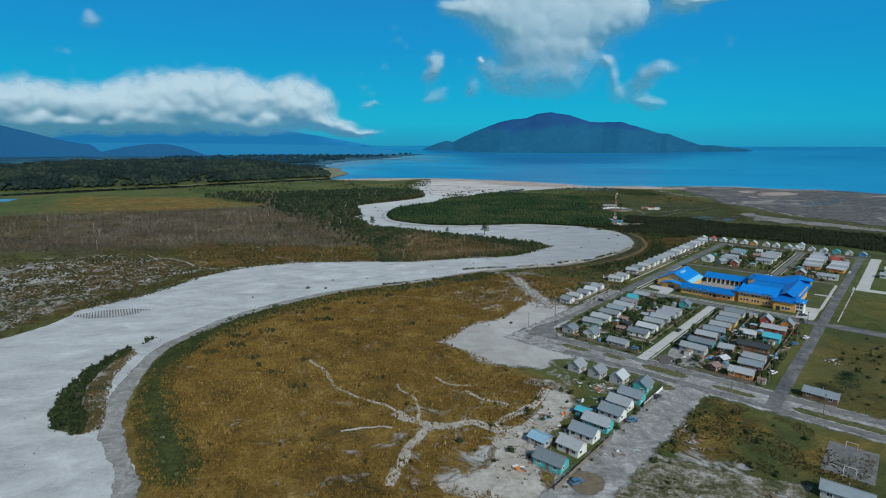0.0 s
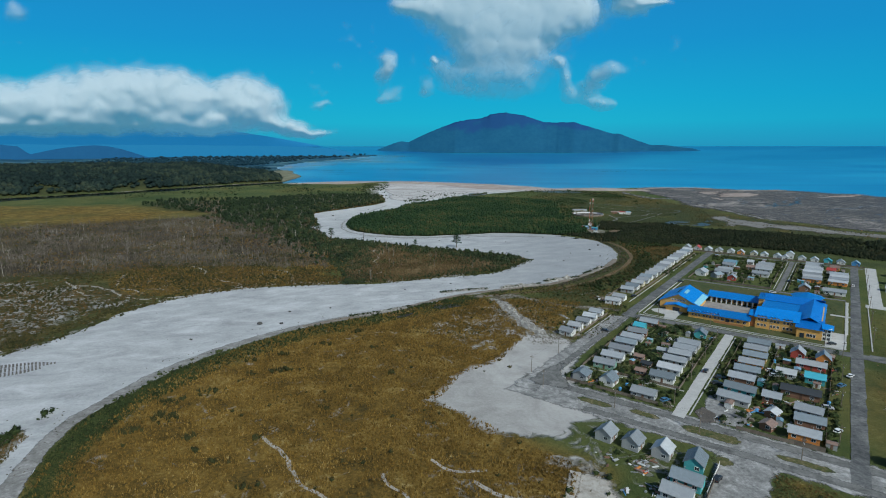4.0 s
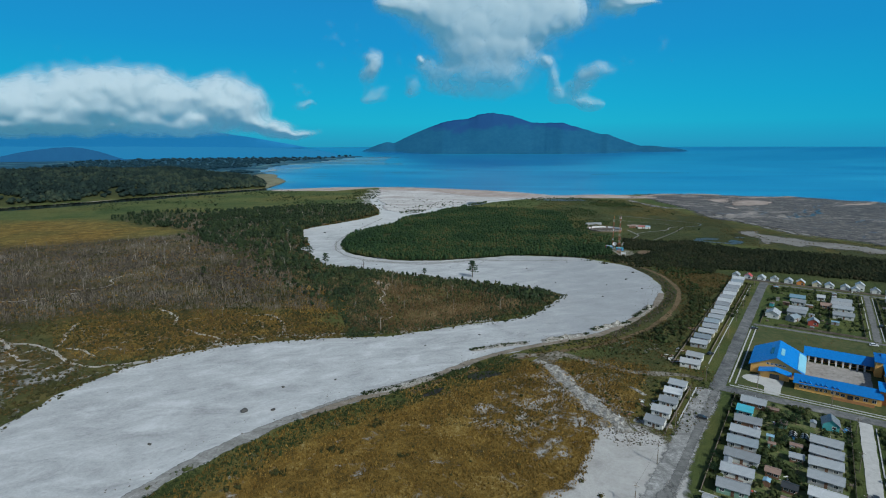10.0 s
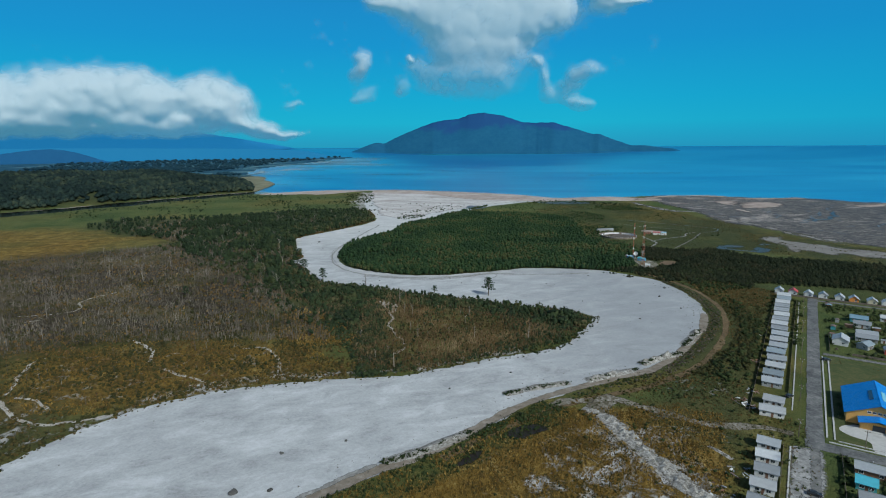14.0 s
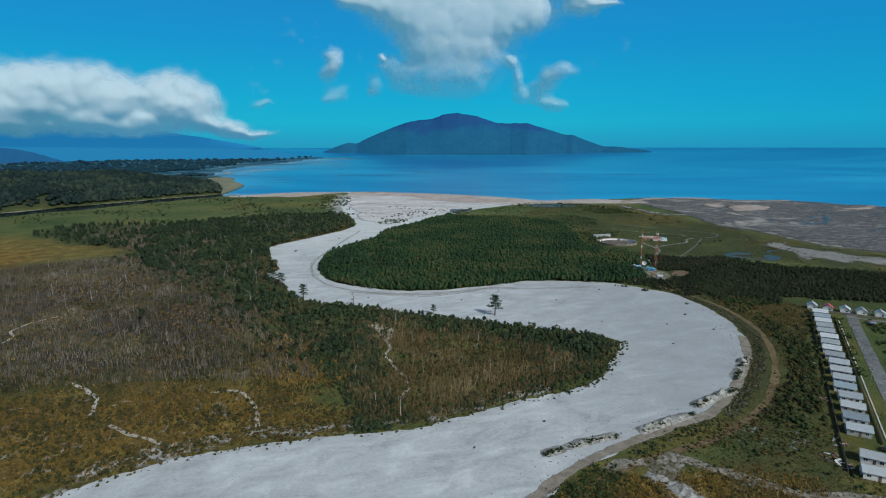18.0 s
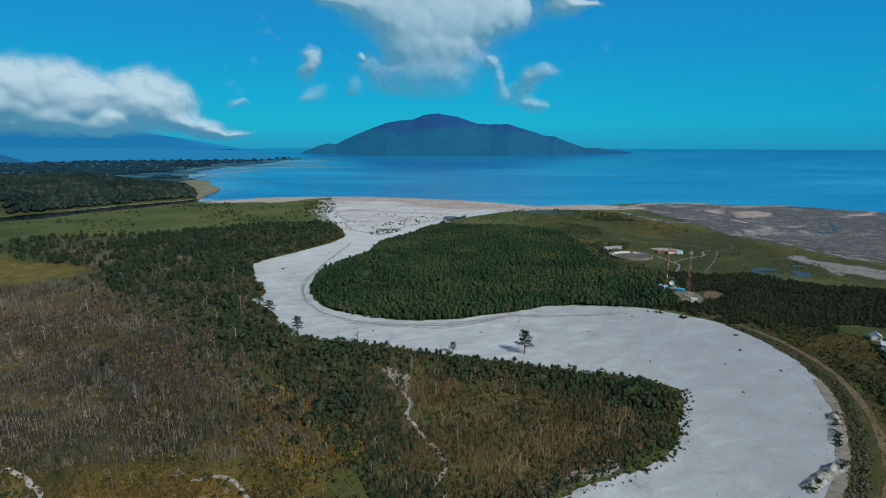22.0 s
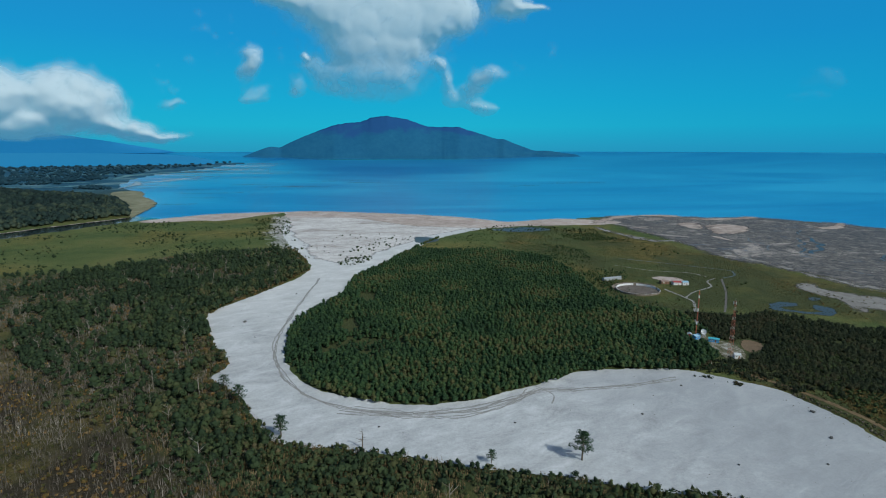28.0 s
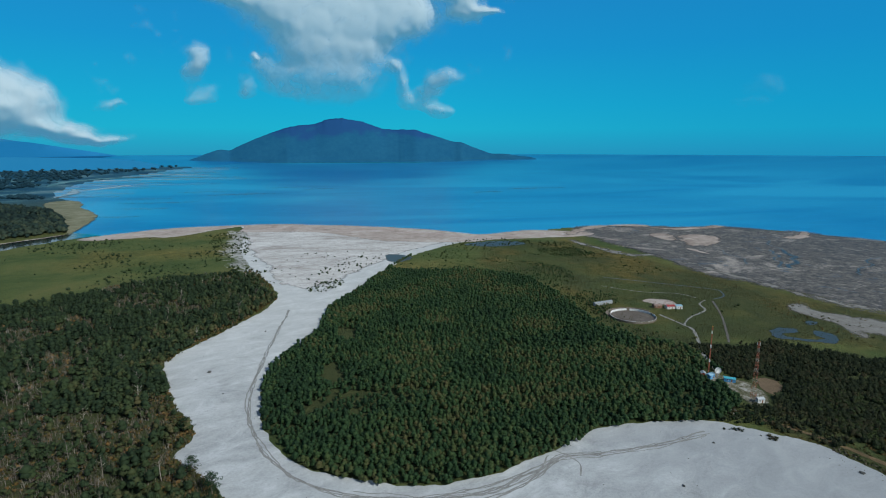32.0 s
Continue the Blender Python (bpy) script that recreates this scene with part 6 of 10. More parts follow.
for i, b in enumerate((-163.5, -172, -180.5, -191, -200.5, -210, -221.5)):
    house(63.5, b, (11, 10.5, 10.5, 11.5, 11, 10, 11.5)[i], 7, "white" if i % 3 else "teal", ("slate", "zinc", "slate", "zinc", "slate", "pale", "slate")[i], rise=1.8, lean=i % 2)
house(54.5, -213, 7.5, 6, "grey", "sky", 0, h=2.3, rise=1.0)
house(55, -187, 6, 4, "teal", "aqua", h=2.1, rise=0.6, chimney=False, label="small turquoise shed behind a house")
house(117, -115.5, 14, 6, "brown", "slate", label="dark timber house standing alone on a dry plot", h=2.4)
house(131, -183, 15, 7, "grey", "slate", 4, label="long grey house beside the ball court")
gwalls = ["white", "white", "white", "white", "white", "orange", "cream", "white", "white", "white", "white", "white", "teal", "white", "blue"]
for i in range(15):
    house(-25 + i * 9.35, 234.5 + (6 if i == 9 else 0), 8, 6.5, gwalls[i], {1: "red", 12: "aqua", 14: "sky"}.get(i, "pale"), 90, h=2.6 if i != 9 else 4.5, rise=1.9)
house(57, 231, 8, 6, "white", "pale", 90, rise=1.8)
house(9, 127, 12, 9, "white", "pale", 90, h=3, rise=2.0, label="large white house with a pale metal roof")
house(21, 181, 12, 8, "teal", "sky")
house(22, 168, 11, 7, "white", "zinc")
house(23, 148, 13, 8, "grey", "zinc")
house(22, 139, 13, 7, "grey", "zinc")
house(20, 125, 9, 7, "grey", "slate", 60)
house(32, 122, 7, 7, "red", "zinc", 90, rise=1.8)
house(35, 190, 6, 5, "white", "pale")
house(37, 168, 7, 5, "brown", "rust")
for b in (186, 176, 166):
    house(46.5, b, 14, 8, "white", "pale" if b == 176 else "zinc")
house(47, 148, 14, 8, "white", "zinc")
for b in (150, 159, 168, 177, 186, 195, 204, 212):
    house(79, b, 15, 7.5, "orange" if b == 150 else "grey", "pale" if b % 2 else "zinc", rise=0.9)
house(77, 118, 9, 8, "brown", "zinc", 90, rise=2.2)
house(93, 117, 16, 7, "white", "zinc", label="long white house with a grey roof")
for b in (150, 160, 170, 180):
    house(95.5, b, 14, 8.5, "orange" if b == 150 else "grey", "pale" if b % 20 else "zinc", rise=0.9)
house(90, 193, 7, 6, "red", "red")
house(92, 205, 8, 7, "orange", "rust")
house(127, 150, 12, 8, "white", "zinc")
house(128, 175, 12, 8, "white", "pale")
house(132, 205, 14, 8, "cream", "zinc")


# ---- school ----
BLUE = corrugated("blue_roof_sheet", (0.010, 0.19, 0.58), 0.4, 0.02, 1)
BLUE_DEEP = corrugated("deep_blue_roof_sheet", (0.008, 0.135, 0.46), 0.4, 0.02, 1)
CLEAR_SHEET = corrugated("milky_roof_light", (0.22, 0.47, 0.58), 0.3, 0.0, 1)
YELLOW = plain("ochre_plaster", (0.64, 0.36, 0.11), 0.75, 0, 0.1, 0.4, 3, 0.1, 0.03)
YELLOW_DARK = plain("brown_plaster", (0.36, 0.17, 0.07), 0.75, 0, 0.1, 0.4, 3, 0.1, 0.03)

school = empty("school", tpose(0, 0))
tagged(school, "large ochre-walled school with bright blue metal roofs", "school")


def mono(x0, x1, y0, y1, z0, z1, z2, z3, t=0.18):
    """A roof slab with corner heights (x0,y0), (x1,y0), (x1,y1), (x0,y1)."""
    bm = bmesh.new()
    pts = ((x0, y0, z0), (x1, y0, z1), (x1, y1, z2), (x0, y1, z3))
    lo, hi = [bm.verts.new(p) for p in pts], [bm.verts.new((p[0], p[1], p[2] + t)) for p in pts]
    bm.faces.new(hi)
    bm.faces.new(lo[::-1])
    for i in range(4):
        bm.faces.new((lo[i], lo[(i + 1) % 4], hi[(i + 1) % 4], hi[i]))
    return bm


def spart(name, bm, material, label=""):
    return part(name, bm, material, school, label)


def roof_mesh(pairs):
    bm = bmesh.new()
    for q in pairs:
        one = mono(*q)
        me = bpy.data.meshes.new("tmp")
        one.to_mesh(me)
        one.free()
        bm.from_mesh(me)
        bpy.data.meshes.remove(me)
    return bm


# the hall, ridge running away from the street, with a lower porch
bm = bmesh.new()
v = [bm.verts.new(p) for p in ((7, 19, -0.1), (28, 19, -0.1), (28, 46, -0.1), (7, 46, -0.1), (7, 19, 4.6), (28, 19, 4.6), (28, 46, 4.6), (7, 46, 4.6), (17.5, 19, 9.6), (17.5, 46, 9.6))]
for f in ((0, 1, 5, 8, 4), (1, 2, 6, 5), (2, 3, 7, 9, 6), (3, 0, 4, 7), (4, 8, 9, 7), (5, 6, 9, 8)):
    bm.faces.new([v[i] for i in f])
spart("hall_wall", bm, YELLOW)
spart("hall_roof", roof_mesh([(6, 17.6, 17.9, 47, 4.2, 9.8, 9.8, 4.2), (17.4, 29.4, 17.9, 47, 9.8, 4.0, 4.0, 9.8)]), BLUE)
spart("roof_light", mono(26.4, 29.6, 19, 44, 5.75, 4.2, 4.2, 5.75, 0.1), CLEAR_SHEET, "milky strip of roof light")
spart("skylight", mono(14.5, 15.8, 26, 36, 8.55, 9.15, 9.15, 8.55, 0.12), GLASS, "dark slit in the roof")
spart("skylight", mono(18.8, 20.4, 26, 36, 9.35, 8.6, 8.6, 9.35, 0.12), CLEAR_SHEET, "pale slit in the roof")
spart("porch_wall", boxed(11.5, 23.5, 15.2, 19.2, -0.1, 3.3), YELLOW)
spart("porch_roof", roof_mesh([(10.6, 17.5, 13.6, 19, 3.0, 4.6, 4.9, 3.3), (17.5, 24.4, 13.6, 19, 4.6, 3.0, 3.3, 4.9)]), BLUE)
spart("entrance_door", boxed(15.5, 19.5, 15.05, 15.3, 0, 2.4), GLASS, "wide dark glazed entrance")
for x in range(5):
    add_window(school, 14.2 + x * 1.7, 19, 6.0, 0, 1.1, 0.8)

# the low front wing with a row of small gabled windows
spart("front_wing_wall", boxed(26, 57.5, 8.2, 16.5, -0.1, 3.4), YELLOW)
spart("front_wing_roof", roof_mesh([(25.2, 58, 7.2, 12.6, 3.3, 3.3, 6.0, 6.0), (25.2, 58, 12.5, 17.6, 6.0, 6.0, 3.3, 3.3)]), BLUE)
dorm = lambda: gable_roof(1.1, 1.5, 0, 0.7, 0.2, 0.1)


def dormer(x, y, z):
    ob = child("dormer", shared(("dormer",), dorm, BLUE), school, pose(x, y + 0.5, z, 0, 0, 90))
    child("cheek", shared(("cheek",), lambda: boxed(-0.65, 0.6, -0.7, 0.7, -1.0, 0.05), YELLOW), ob)
    return ob


for g in range(3):
    for i in range(3):
        x = 28.3 + g * 6.0 + i * 1.7
        if g < 2 or i < 2:
            dormer(x, 8.0, 3.9)
            add_window(school, x, 8.2, 2.0, 0, 1.0, 1.3)
for x in (44, 49, 52, 55):
    add_window(school, x, 8.2, 1.7, 0, 1.4, 1.3)
spart("wing_entrance", boxed(45.6, 47.6, 8.0, 8.3, 0, 2.3), GLASS)
spart("front_fence_wall", boxed(40, 55, 5.2, 5.5, -0.1, 1.3), YELLOW_DARK, "low brown boundary wall")

# back wing with a colonnade on the court
spart("back_wing_wall", boxed(29, 57, 53.5, 61, -0.1, 3.6), YELLOW)
spart("back_wing_roof", roof_mesh([(28, 57.5, 49.8, 56.6, 3.3, 3.3, 6.0, 6.0), (28, 57.5, 56.5, 62, 6.0, 6.0, 3.3, 3.3)]), BLUE)
for i in range(9):
    x = 30.5 + i * 2.9
    child("column", shared(("column",), lambda: boxed(-0.35, 0.35, -0.3, 0.3, 0, 3.35), TRIM), school, pose(x, 50.6, 0), "white pillar")
    child("window", shared(("bay",), lambda: boxed(-0.9, 0.9, -0.06, 0.02, 0.4, 2.6), GLASS), school, pose(x + 1.45, 53.5, 0), "dark classroom window")

# link towers and the two-storey block
spart("link_tower", boxed(56.8, 60.5, 10.5, 16, -0.1, 6.2), YELLOW_DARK, "brown stair tower")
spart("link_tower_roof", mono(56.2, 61, 10, 19, 6.2, 6.2, 7.4, 7.4), BLUE)
spart("link_tower", boxed(57.2, 60, 46, 56, -0.1, 7.5), YELLOW, "tall ochre stair tower")
spart("link_tower_roof", mono(56.6, 60.6, 45.4, 58, 7.5, 7.5, 8.4, 8.4), BLUE_DEEP)
spart("block_wall", boxed(60, 79.5, 9.5, 30, -0.1, 6.4), YELLOW)
spart("block_wall", boxed(60, 89, 50, 61, -0.1, 6.6), YELLOW)
spart("block_wall", boxed(79, 90, 14, 52, -0.1, 6.6), YELLOW)
spart("block_roof", roof_mesh([(59.2, 80.3, 8.6, 20, 6.2, 6.2, 9.4, 9.4), (59.2, 80.3, 19.9, 31, 9.4, 9.4, 6.4, 6.4)]), BLUE)
spart("block_roof", mono(60, 79, 30, 49, 5.9, 5.9, 6.2, 6.2), BLUE, "flatter blue roof over the inner hall")
spart("inner_hall_wall", boxed(61, 79, 30.2, 48.8, -0.1, 5.85), YELLOW)
spart("block_roof", roof_mesh([(59.4, 84, 48.9, 55.5, 6.5, 6.5, 9.2, 9.2), (59.4, 90, 55.4, 62, 9.2, 9.2, 6.4, 6.4)]), BLUE_DEEP)
spart("block_roof", roof_mesh([(78.6, 84.5, 13, 57, 6.4, 9.2, 9.2, 6.4), (84.4, 91, 13, 61, 9.2, 5.6, 5.6, 9.2)]), BLUE_DEEP)
for row in (2.0, 4.9):
    for g in range(3):
        for i in range(3):
            x = 61.6 + g * 6.0 + i * 1.6
            add_window(school, x, 9.5, row, 0, 1.0, 1.3)
            if row > 4:
                dormer(x, 9.2, 6.7)
spart("front_block", boxed(79.5, 90.5, 5.5, 15, -0.1, 5.2), YELLOW)
spart("front_block_roof", mono(78.6, 91.2, 4.8, 16.5, 5.2, 5.2, 7.2, 7.2), BLUE_DEEP)
spart("glazed_tower", boxed(90.5, 94.5, 6, 13, -0.1, 6.4), TRIM, "pale glazed stair tower")
spart("glazed_tower_roof", mono(90, 95.2, 5.2, 14, 6.4, 6.0, 6.4, 6.8), BLUE)
for x in (84.5, 85.9, 87.3):
    add_window(school, x, 5.5, 1.7, 0, 1.1, 1.5)
for z in (1.2, 3.4, 5.2):
    for x in (91.6, 93.3):
        add_window(school, x, 6, z, 0, 1.3, 1.3)
spart("front_door", boxed(81, 83, 5.35, 5.6, 0, 2.5), GLASS)
for b_ in range(6):
    add_window(school, 90, 18 + b_ * 6, 4.2, 90, 1.6, 1.5)

# eight-sided room at the back
pav = empty("pavilion", tpose(80, 86))
tagged(pav, "eight-sided ochre pavilion with a blue metal roof", "pavilion")
bm = bmesh.new()
tube(bm, (0, 0, -0.1), (0, 0, 3.6), 8.2, 8.2, 8)
part("wall", bm, YELLOW, pav)
bm = bmesh.new()
tube(bm, (0, 0, 3.6), (0, 0, 6.2), 9.6, 0.5, 8)
part("roof", bm, BLUE, pav)
for i in range(8):
    t_ = radians(22.5 + 45 * i)
    add_window(pav, 7.6 * math.cos(t_), 7.6 * math.sin(t_), 1.9, 45 * i + 112.5, 3.0, 1.4)


# ---- vegetation ----
RNG = np.random.default_rng(12)
# leaves turned blue to paint in the haze before the far trees
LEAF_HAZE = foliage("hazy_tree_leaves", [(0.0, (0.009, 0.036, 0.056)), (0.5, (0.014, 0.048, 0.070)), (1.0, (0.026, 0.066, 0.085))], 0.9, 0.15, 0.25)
LEAF_DARK = foliage("forest_leaves", [(0.0, (0.025, 0.052, 0.024)), (0.35, (0.038, 0.078, 0.032)), (0.65, (0.053, 0.098, 0.037)), (0.85, (0.080, 0.112, 0.040)), (1.0, (0.13, 0.115, 0.05))], 0.75, 0.14, 0.5)
LEAF_WEST = foliage("wet_forest_leaves", [(0.0, (0.023, 0.040, 0.020)), (0.35, (0.036, 0.058, 0.026)), (0.65, (0.054, 0.078, 0.031)), (0.88, (0.08, 0.085, 0.034)), (1.0, (0.14, 0.115, 0.058))], 0.75, 0.25, 0.4)
LEAF_EAST = foliage("scrub_forest_leaves", [(0.0, (0.025, 0.036, 0.019)), (0.45, (0.037, 0.049, 0.024)), (0.75, (0.052, 0.057, 0.028)), (1.0, (0.085, 0.068, 0.036))], 0.8, 0.15, 0.5)
LEAF_FAR = foliage("far_forest_leaves", [(0.0, (0.010, 0.022, 0.021)), (0.45, (0.018, 0.035, 0.030)), (0.75, (0.030, 0.050, 0.037)), (1.0, (0.06, 0.075, 0.046))], 0.9, 0.25, 0.25)
SHRUB = foliage("shrub_leaves", [(0.0, (0.018, 0.030, 0.010)), (0.45, (0.042, 0.062, 0.019)), (0.8, (0.075, 0.092, 0.030)), (1.0, (0.12, 0.115, 0.045))])
DRY = foliage("dry_grass", [(0.0, (0.036, 0.032, 0.012)), (0.25, (0.105, 0.070, 0.017)), (0.5, (0.215, 0.130, 0.027)), (0.75, (0.33, 0.21, 0.048)), (1.0, (0.54, 0.44, 0.21))], 0.8, 0.5, 0.35)
TWIG = foliage("dead_branches", [(0.0, (0.042, 0.035, 0.025)), (0.4, (0.094, 0.080, 0.061)), (0.75, (0.185, 0.163, 0.132)), (1.0, (0.40, 0.365, 0.315))], 0.85, 0.4, 0.15)
BROWN = foliage("brown_brush", [(0.0, (0.048, 0.034, 0.016)), (0.4, (0.115, 0.075, 0.033)), (0.75, (0.20, 0.138, 0.068)), (1.0, (0.31, 0.24, 0.15))], 0.85, 0.35, 0.15)
MIXED = foliage("mixed_scrub_leaves", [(0.0, (0.026, 0.032, 0.011)), (0.35, (0.058, 0.060, 0.020)), (0.6, (0.10, 0.076, 0.025)), (0.8, (0.16, 0.094, 0.029)), (1.0, (0.22, 0.155, 0.078))], 0.8, 0.3)
BARK = plain("bark", (0.12, 0.095, 0.07), 0.9, 0, 0.3, 0.8, 5, 0.4, 0.2)


def tris_prism(p, q, r0, r1, n=3):
    p, q = np.array(p, float), np.array(q, float)
    d = (q - p) / np.linalg.norm(q - p)
    a = np.cross(d, [0.3, 0.9, 0.2])
    a /= np.linalg.norm(a)
    b = np.cross(d, a)
    an = np.arange(n) * 2 * np.pi / n
    ring = np.cos(an)[:, None] * a + np.sin(an)[:, None] * b
    V = np.vstack([p + ring * r0, q + ring * r1])
    F = []
    for i in range(n):
        j = (i + 1) % n
        F += [(i, j, n + j), (i, n + j, n + i)]
    return V, np.array(F), np.vstack([ring, ring]) * 0.8 + np.array([0, 0, 0.4])


def join(pieces):
    V, F, N, o = [], [], [], 0
    for v, f, n in pieces:
        V.append(v)
        F.append(f + o)
        N.append(n)
        o += len(v)
    return np.vstack(V), np.vstack(F), np.vstack(N)


def leaf_cloud(rng, centre, rad, count, size, wild=0.3):
    """Small leaf sprays on a lobe, lying along its surface; the third array is the lobe's own direction."""
    d = rng.normal(size=(count, 3))
    d /= np.linalg.norm(d, axis=1)[:, None]
    d[:, 2] = np.abs(d[:, 2]) * np.where(rng.random(count) < 0.8, 1, -0.6)
    c = np.array(centre) + d * np.array(rad) * (0.74 + 0.34 * rng.random((count, 1)))
    e1 = np.cross(d, rng.normal(size=(count, 3))) + wild * rng.normal(size=(count, 3))
    e1 /= np.linalg.norm(e1, axis=1)[:, None]
    e2 = np.cross(d, e1) + wild * rng.normal(size=(count, 3))
    e2 /= np.linalg.norm(e2, axis=1)[:, None]
    s = size * (0.55 + 0.9 * rng.random((count, 1)))
    V = np.stack([c + e1 * s, c - 0.6 * e1 * s + 0.8 * e2 * s, c - 0.5 * e1 * s - 0.8 * e2 * s], 1).reshape(-1, 3)
    n = d / np.array(rad) * min(rad) + np.array([0, 0, 0.35])
    n /= np.linalg.norm(n, axis=1)[:, None]
    return V, np.arange(3 * count).reshape(-1, 3), np.repeat(n, 3, 0)


def core(centre, rad, rng):
    c, r = np.array(centre), np.array(rad)
    D = np.array([(0, 0, -1), (0, 0, 1)] + [(math.cos(t), math.sin(t), 0.15 * (-1) ** i) for i, t in enumerate(np.arange(5) * math.pi / 2.5)])
    V = c + D * r * (0.85 + 0.3 * rng.random((7, 1)))
    F = []
    for i in range(5):
        j = (i + 1) % 5
        F += [(0, 2 + j, 2 + i), (1, 2 + i, 2 + j)]
    return V, np.array(F), D * 0.9 + np.array([0, 0, 0.1])


def tree_form(rng, h=1.0, r=0.35, lobes=4, leaves=14, size=0.11, trunk=True):
    """A tree of unit height: trunk and several leafy lobes."""
    out = []
    if trunk:
        out.append(tris_prism((0, 0, -0.02), (0.02, 0, h * 0.6), 0.03, 0.015, 4))
    for k in range(lobes):
        t = rng.random() * 6.28
        q = r * (0.0 if k == 0 else 0.45 + 0.3 * rng.random())
        z = h * (0.74 if k == 0 else 0.38 + 0.3 * rng.random())
        rad = (r * (0.5 + 0.25 * rng.random()), r * (0.5 + 0.25 * rng.random()), h * (0.18 + 0.1 * rng.random()))
        c = (q * math.cos(t), q * math.sin(t), z)
        out.append(core(c, [x * 0.78 for x in rad], rng))
        out.append(leaf_cloud(rng, c, rad, leaves, size))
    return join(out)


def slim_form(rng):
    """A slender tree of unit height: one drawn-out crown with a narrower top."""
    out = []
    lean = 0.04 * rng.normal(size=2)
    for z, rr, rz, n in ((0.40, 0.36, 0.34, 14), (0.62, 0.30, 0.32, 15)):
        rad = (rr * (0.8 + 0.4 * rng.random()), rr * (0.8 + 0.4 * rng.random()), rz)
        c = (lean[0] * z, lean[1] * z, z)
        out.append(core(c, [x * 0.8 for x in rad], rng))
        out.append(leaf_cloud(rng, c, rad, n, 0.062))
    return join(out)


def shrub_form(rng, leaves=13, size=0.27):
    return join([core((0, 0, 0.35), (0.6, 0.6, 0.46), rng), leaf_cloud(rng, (0, 0, 0.4), (0.75, 0.75, 0.6), leaves, size)])


def tuft_form(rng, blades=6):
    V, F = [], []
    for i in range(blades):
        t, l = rng.random() * 6.28, 0.35 + 0.5 * rng.random()
        b = np.array([0.25 * rng.normal(), 0.25 * rng.normal(), 0])
        w = np.array([-math.sin(t), math.cos(t), 0]) * (0.12 + 0.14 * rng.random())
        tip = b + np.array([math.cos(t) * l * 0.6, math.sin(t) * l * 0.6, 0.5 + 0.6 * rng.random()])
        V += [b - w, b + w, tip]
        F.append((3 * i, 3 * i + 1, 3 * i + 2))
    V = np.array(V)
    return V, np.array(F), V * (0.5, 0.5, 0) + np.array([0, 0, 1.0])


def dead_form(rng, twigs=7):
    out = [tris_prism((0, 0, 0), (0.03 * rng.normal(), 0.03 * rng.normal(), 1.0), 0.03, 0.009, 3)]
    for i in range(twigs):
        z = 0.3 + 0.6 * rng.random()
        t, l = rng.random() * 6.28, 0.15 + 0.22 * rng.random()
        out.append(tris_prism((0, 0, z), (l * math.cos(t), l * math.sin(t), z + l * (0.6 + 0.6 * rng.random())), 0.014, 0.004, 3))
    return join(out)


def stalk_form(rng, stalks=7):
    """A clump of upright bare stems."""
    V, F = [], []
    for i in range(stalks):
        b = np.array([0.35 * rng.normal(), 0.35 * rng.normal(), 0])
        t = rng.random() * 6.28
        w = np.array([math.cos(t), math.sin(t), 0]) * (0.02 + 0.025 * rng.random())
        tip = b + np.array([0.12 * rng.normal(), 0.12 * rng.normal(), 0.55 + 0.5 * rng.random()])
        V += [b - w, b + w, tip]
        F.append((3 * i, 3 * i + 1, 3 * i + 2))
        m = b + (tip - b) * (0.4 + 0.3 * rng.random())
        tw = m + np.array([0.16 * rng.normal(), 0.16 * rng.normal(), 0.18])
        V += [m - w * 0.6, m + w * 0.6, tw]
        F[-1:] = [(6 * i, 6 * i + 1, 6 * i + 2), (6 * i + 3, 6 * i + 4, 6 * i + 5)]
    V = np.array(V)
    return V, np.array(F), V * (0.6, 0.6, 0) + np.array([0, 0, 0.8])


def scatter(name, forms, P, scale, tint, material, label, category, stretch=None):
    """One object of many plants."""
    n = len(P)
    which = RNG.integers(0, len(forms), n)
    turn = RNG.random(n) * 6.2832
    Vs, Fs, Ts, Ns, o = [], [], [], [], 0
    for k, (V, F, N) in enumerate(forms):
        idx = np.nonzero(which == k)[0]
        if not len(idx):
            continue
        c, s = np.cos(turn[idx])[:, None], np.sin(turn[idx])[:, None]
        sc = scale[idx][:, None]
        sz = sc if stretch is None else stretch[idx][:, None]
        W = np.stack([(V[:, 0] * c - V[:, 1] * s) * sc, (V[:, 0] * s + V[:, 1] * c) * sc, V[:, 2] * sz], -1) + P[idx][:, None, :]
        Vs.append(W.reshape(-1, 3))
        Ns.append(np.stack([N[:, 0] * c - N[:, 1] * s, N[:, 0] * s + N[:, 1] * c, N[:, 2] + 0 * c], -1).reshape(-1, 3))
        Fs.append((F[None] + (np.arange(len(idx)) * len(V))[:, None, None] + o).reshape(-1, 3))
        Ts.append(np.repeat(tint[idx], len(V)))
        o += len(idx) * len(V)
    V, F, T = np.vstack(Vs).astype(np.float32), np.vstack(Fs).astype(np.int32), np.concatenate(Ts).astype(np.float32)
    me = bpy.data.meshes.new(name)
    me.vertices.add(len(V))
    me.loops.add(F.size)
    me.polygons.add(len(F))
    me.vertices.foreach_set("co", V.ravel())
    me.loops.foreach_set("vertex_index", F.ravel())
    me.polygons.foreach_set("loop_start", np.arange(0, F.size, 3, dtype=np.int32))
    me.update()
    me.validate()
    at = me.attributes.new("tint", "FLOAT", "POINT")
    at.data.foreach_set("value", T)
    at = me.attributes.new("soft", "FLOAT_VECTOR", "POINT")
    at.data.foreach_set("vector", np.vstack(Ns).astype(np.float32).ravel())
    me.materials.append(material)
    return tagged(new(name, me), label, category, "", "stuff")


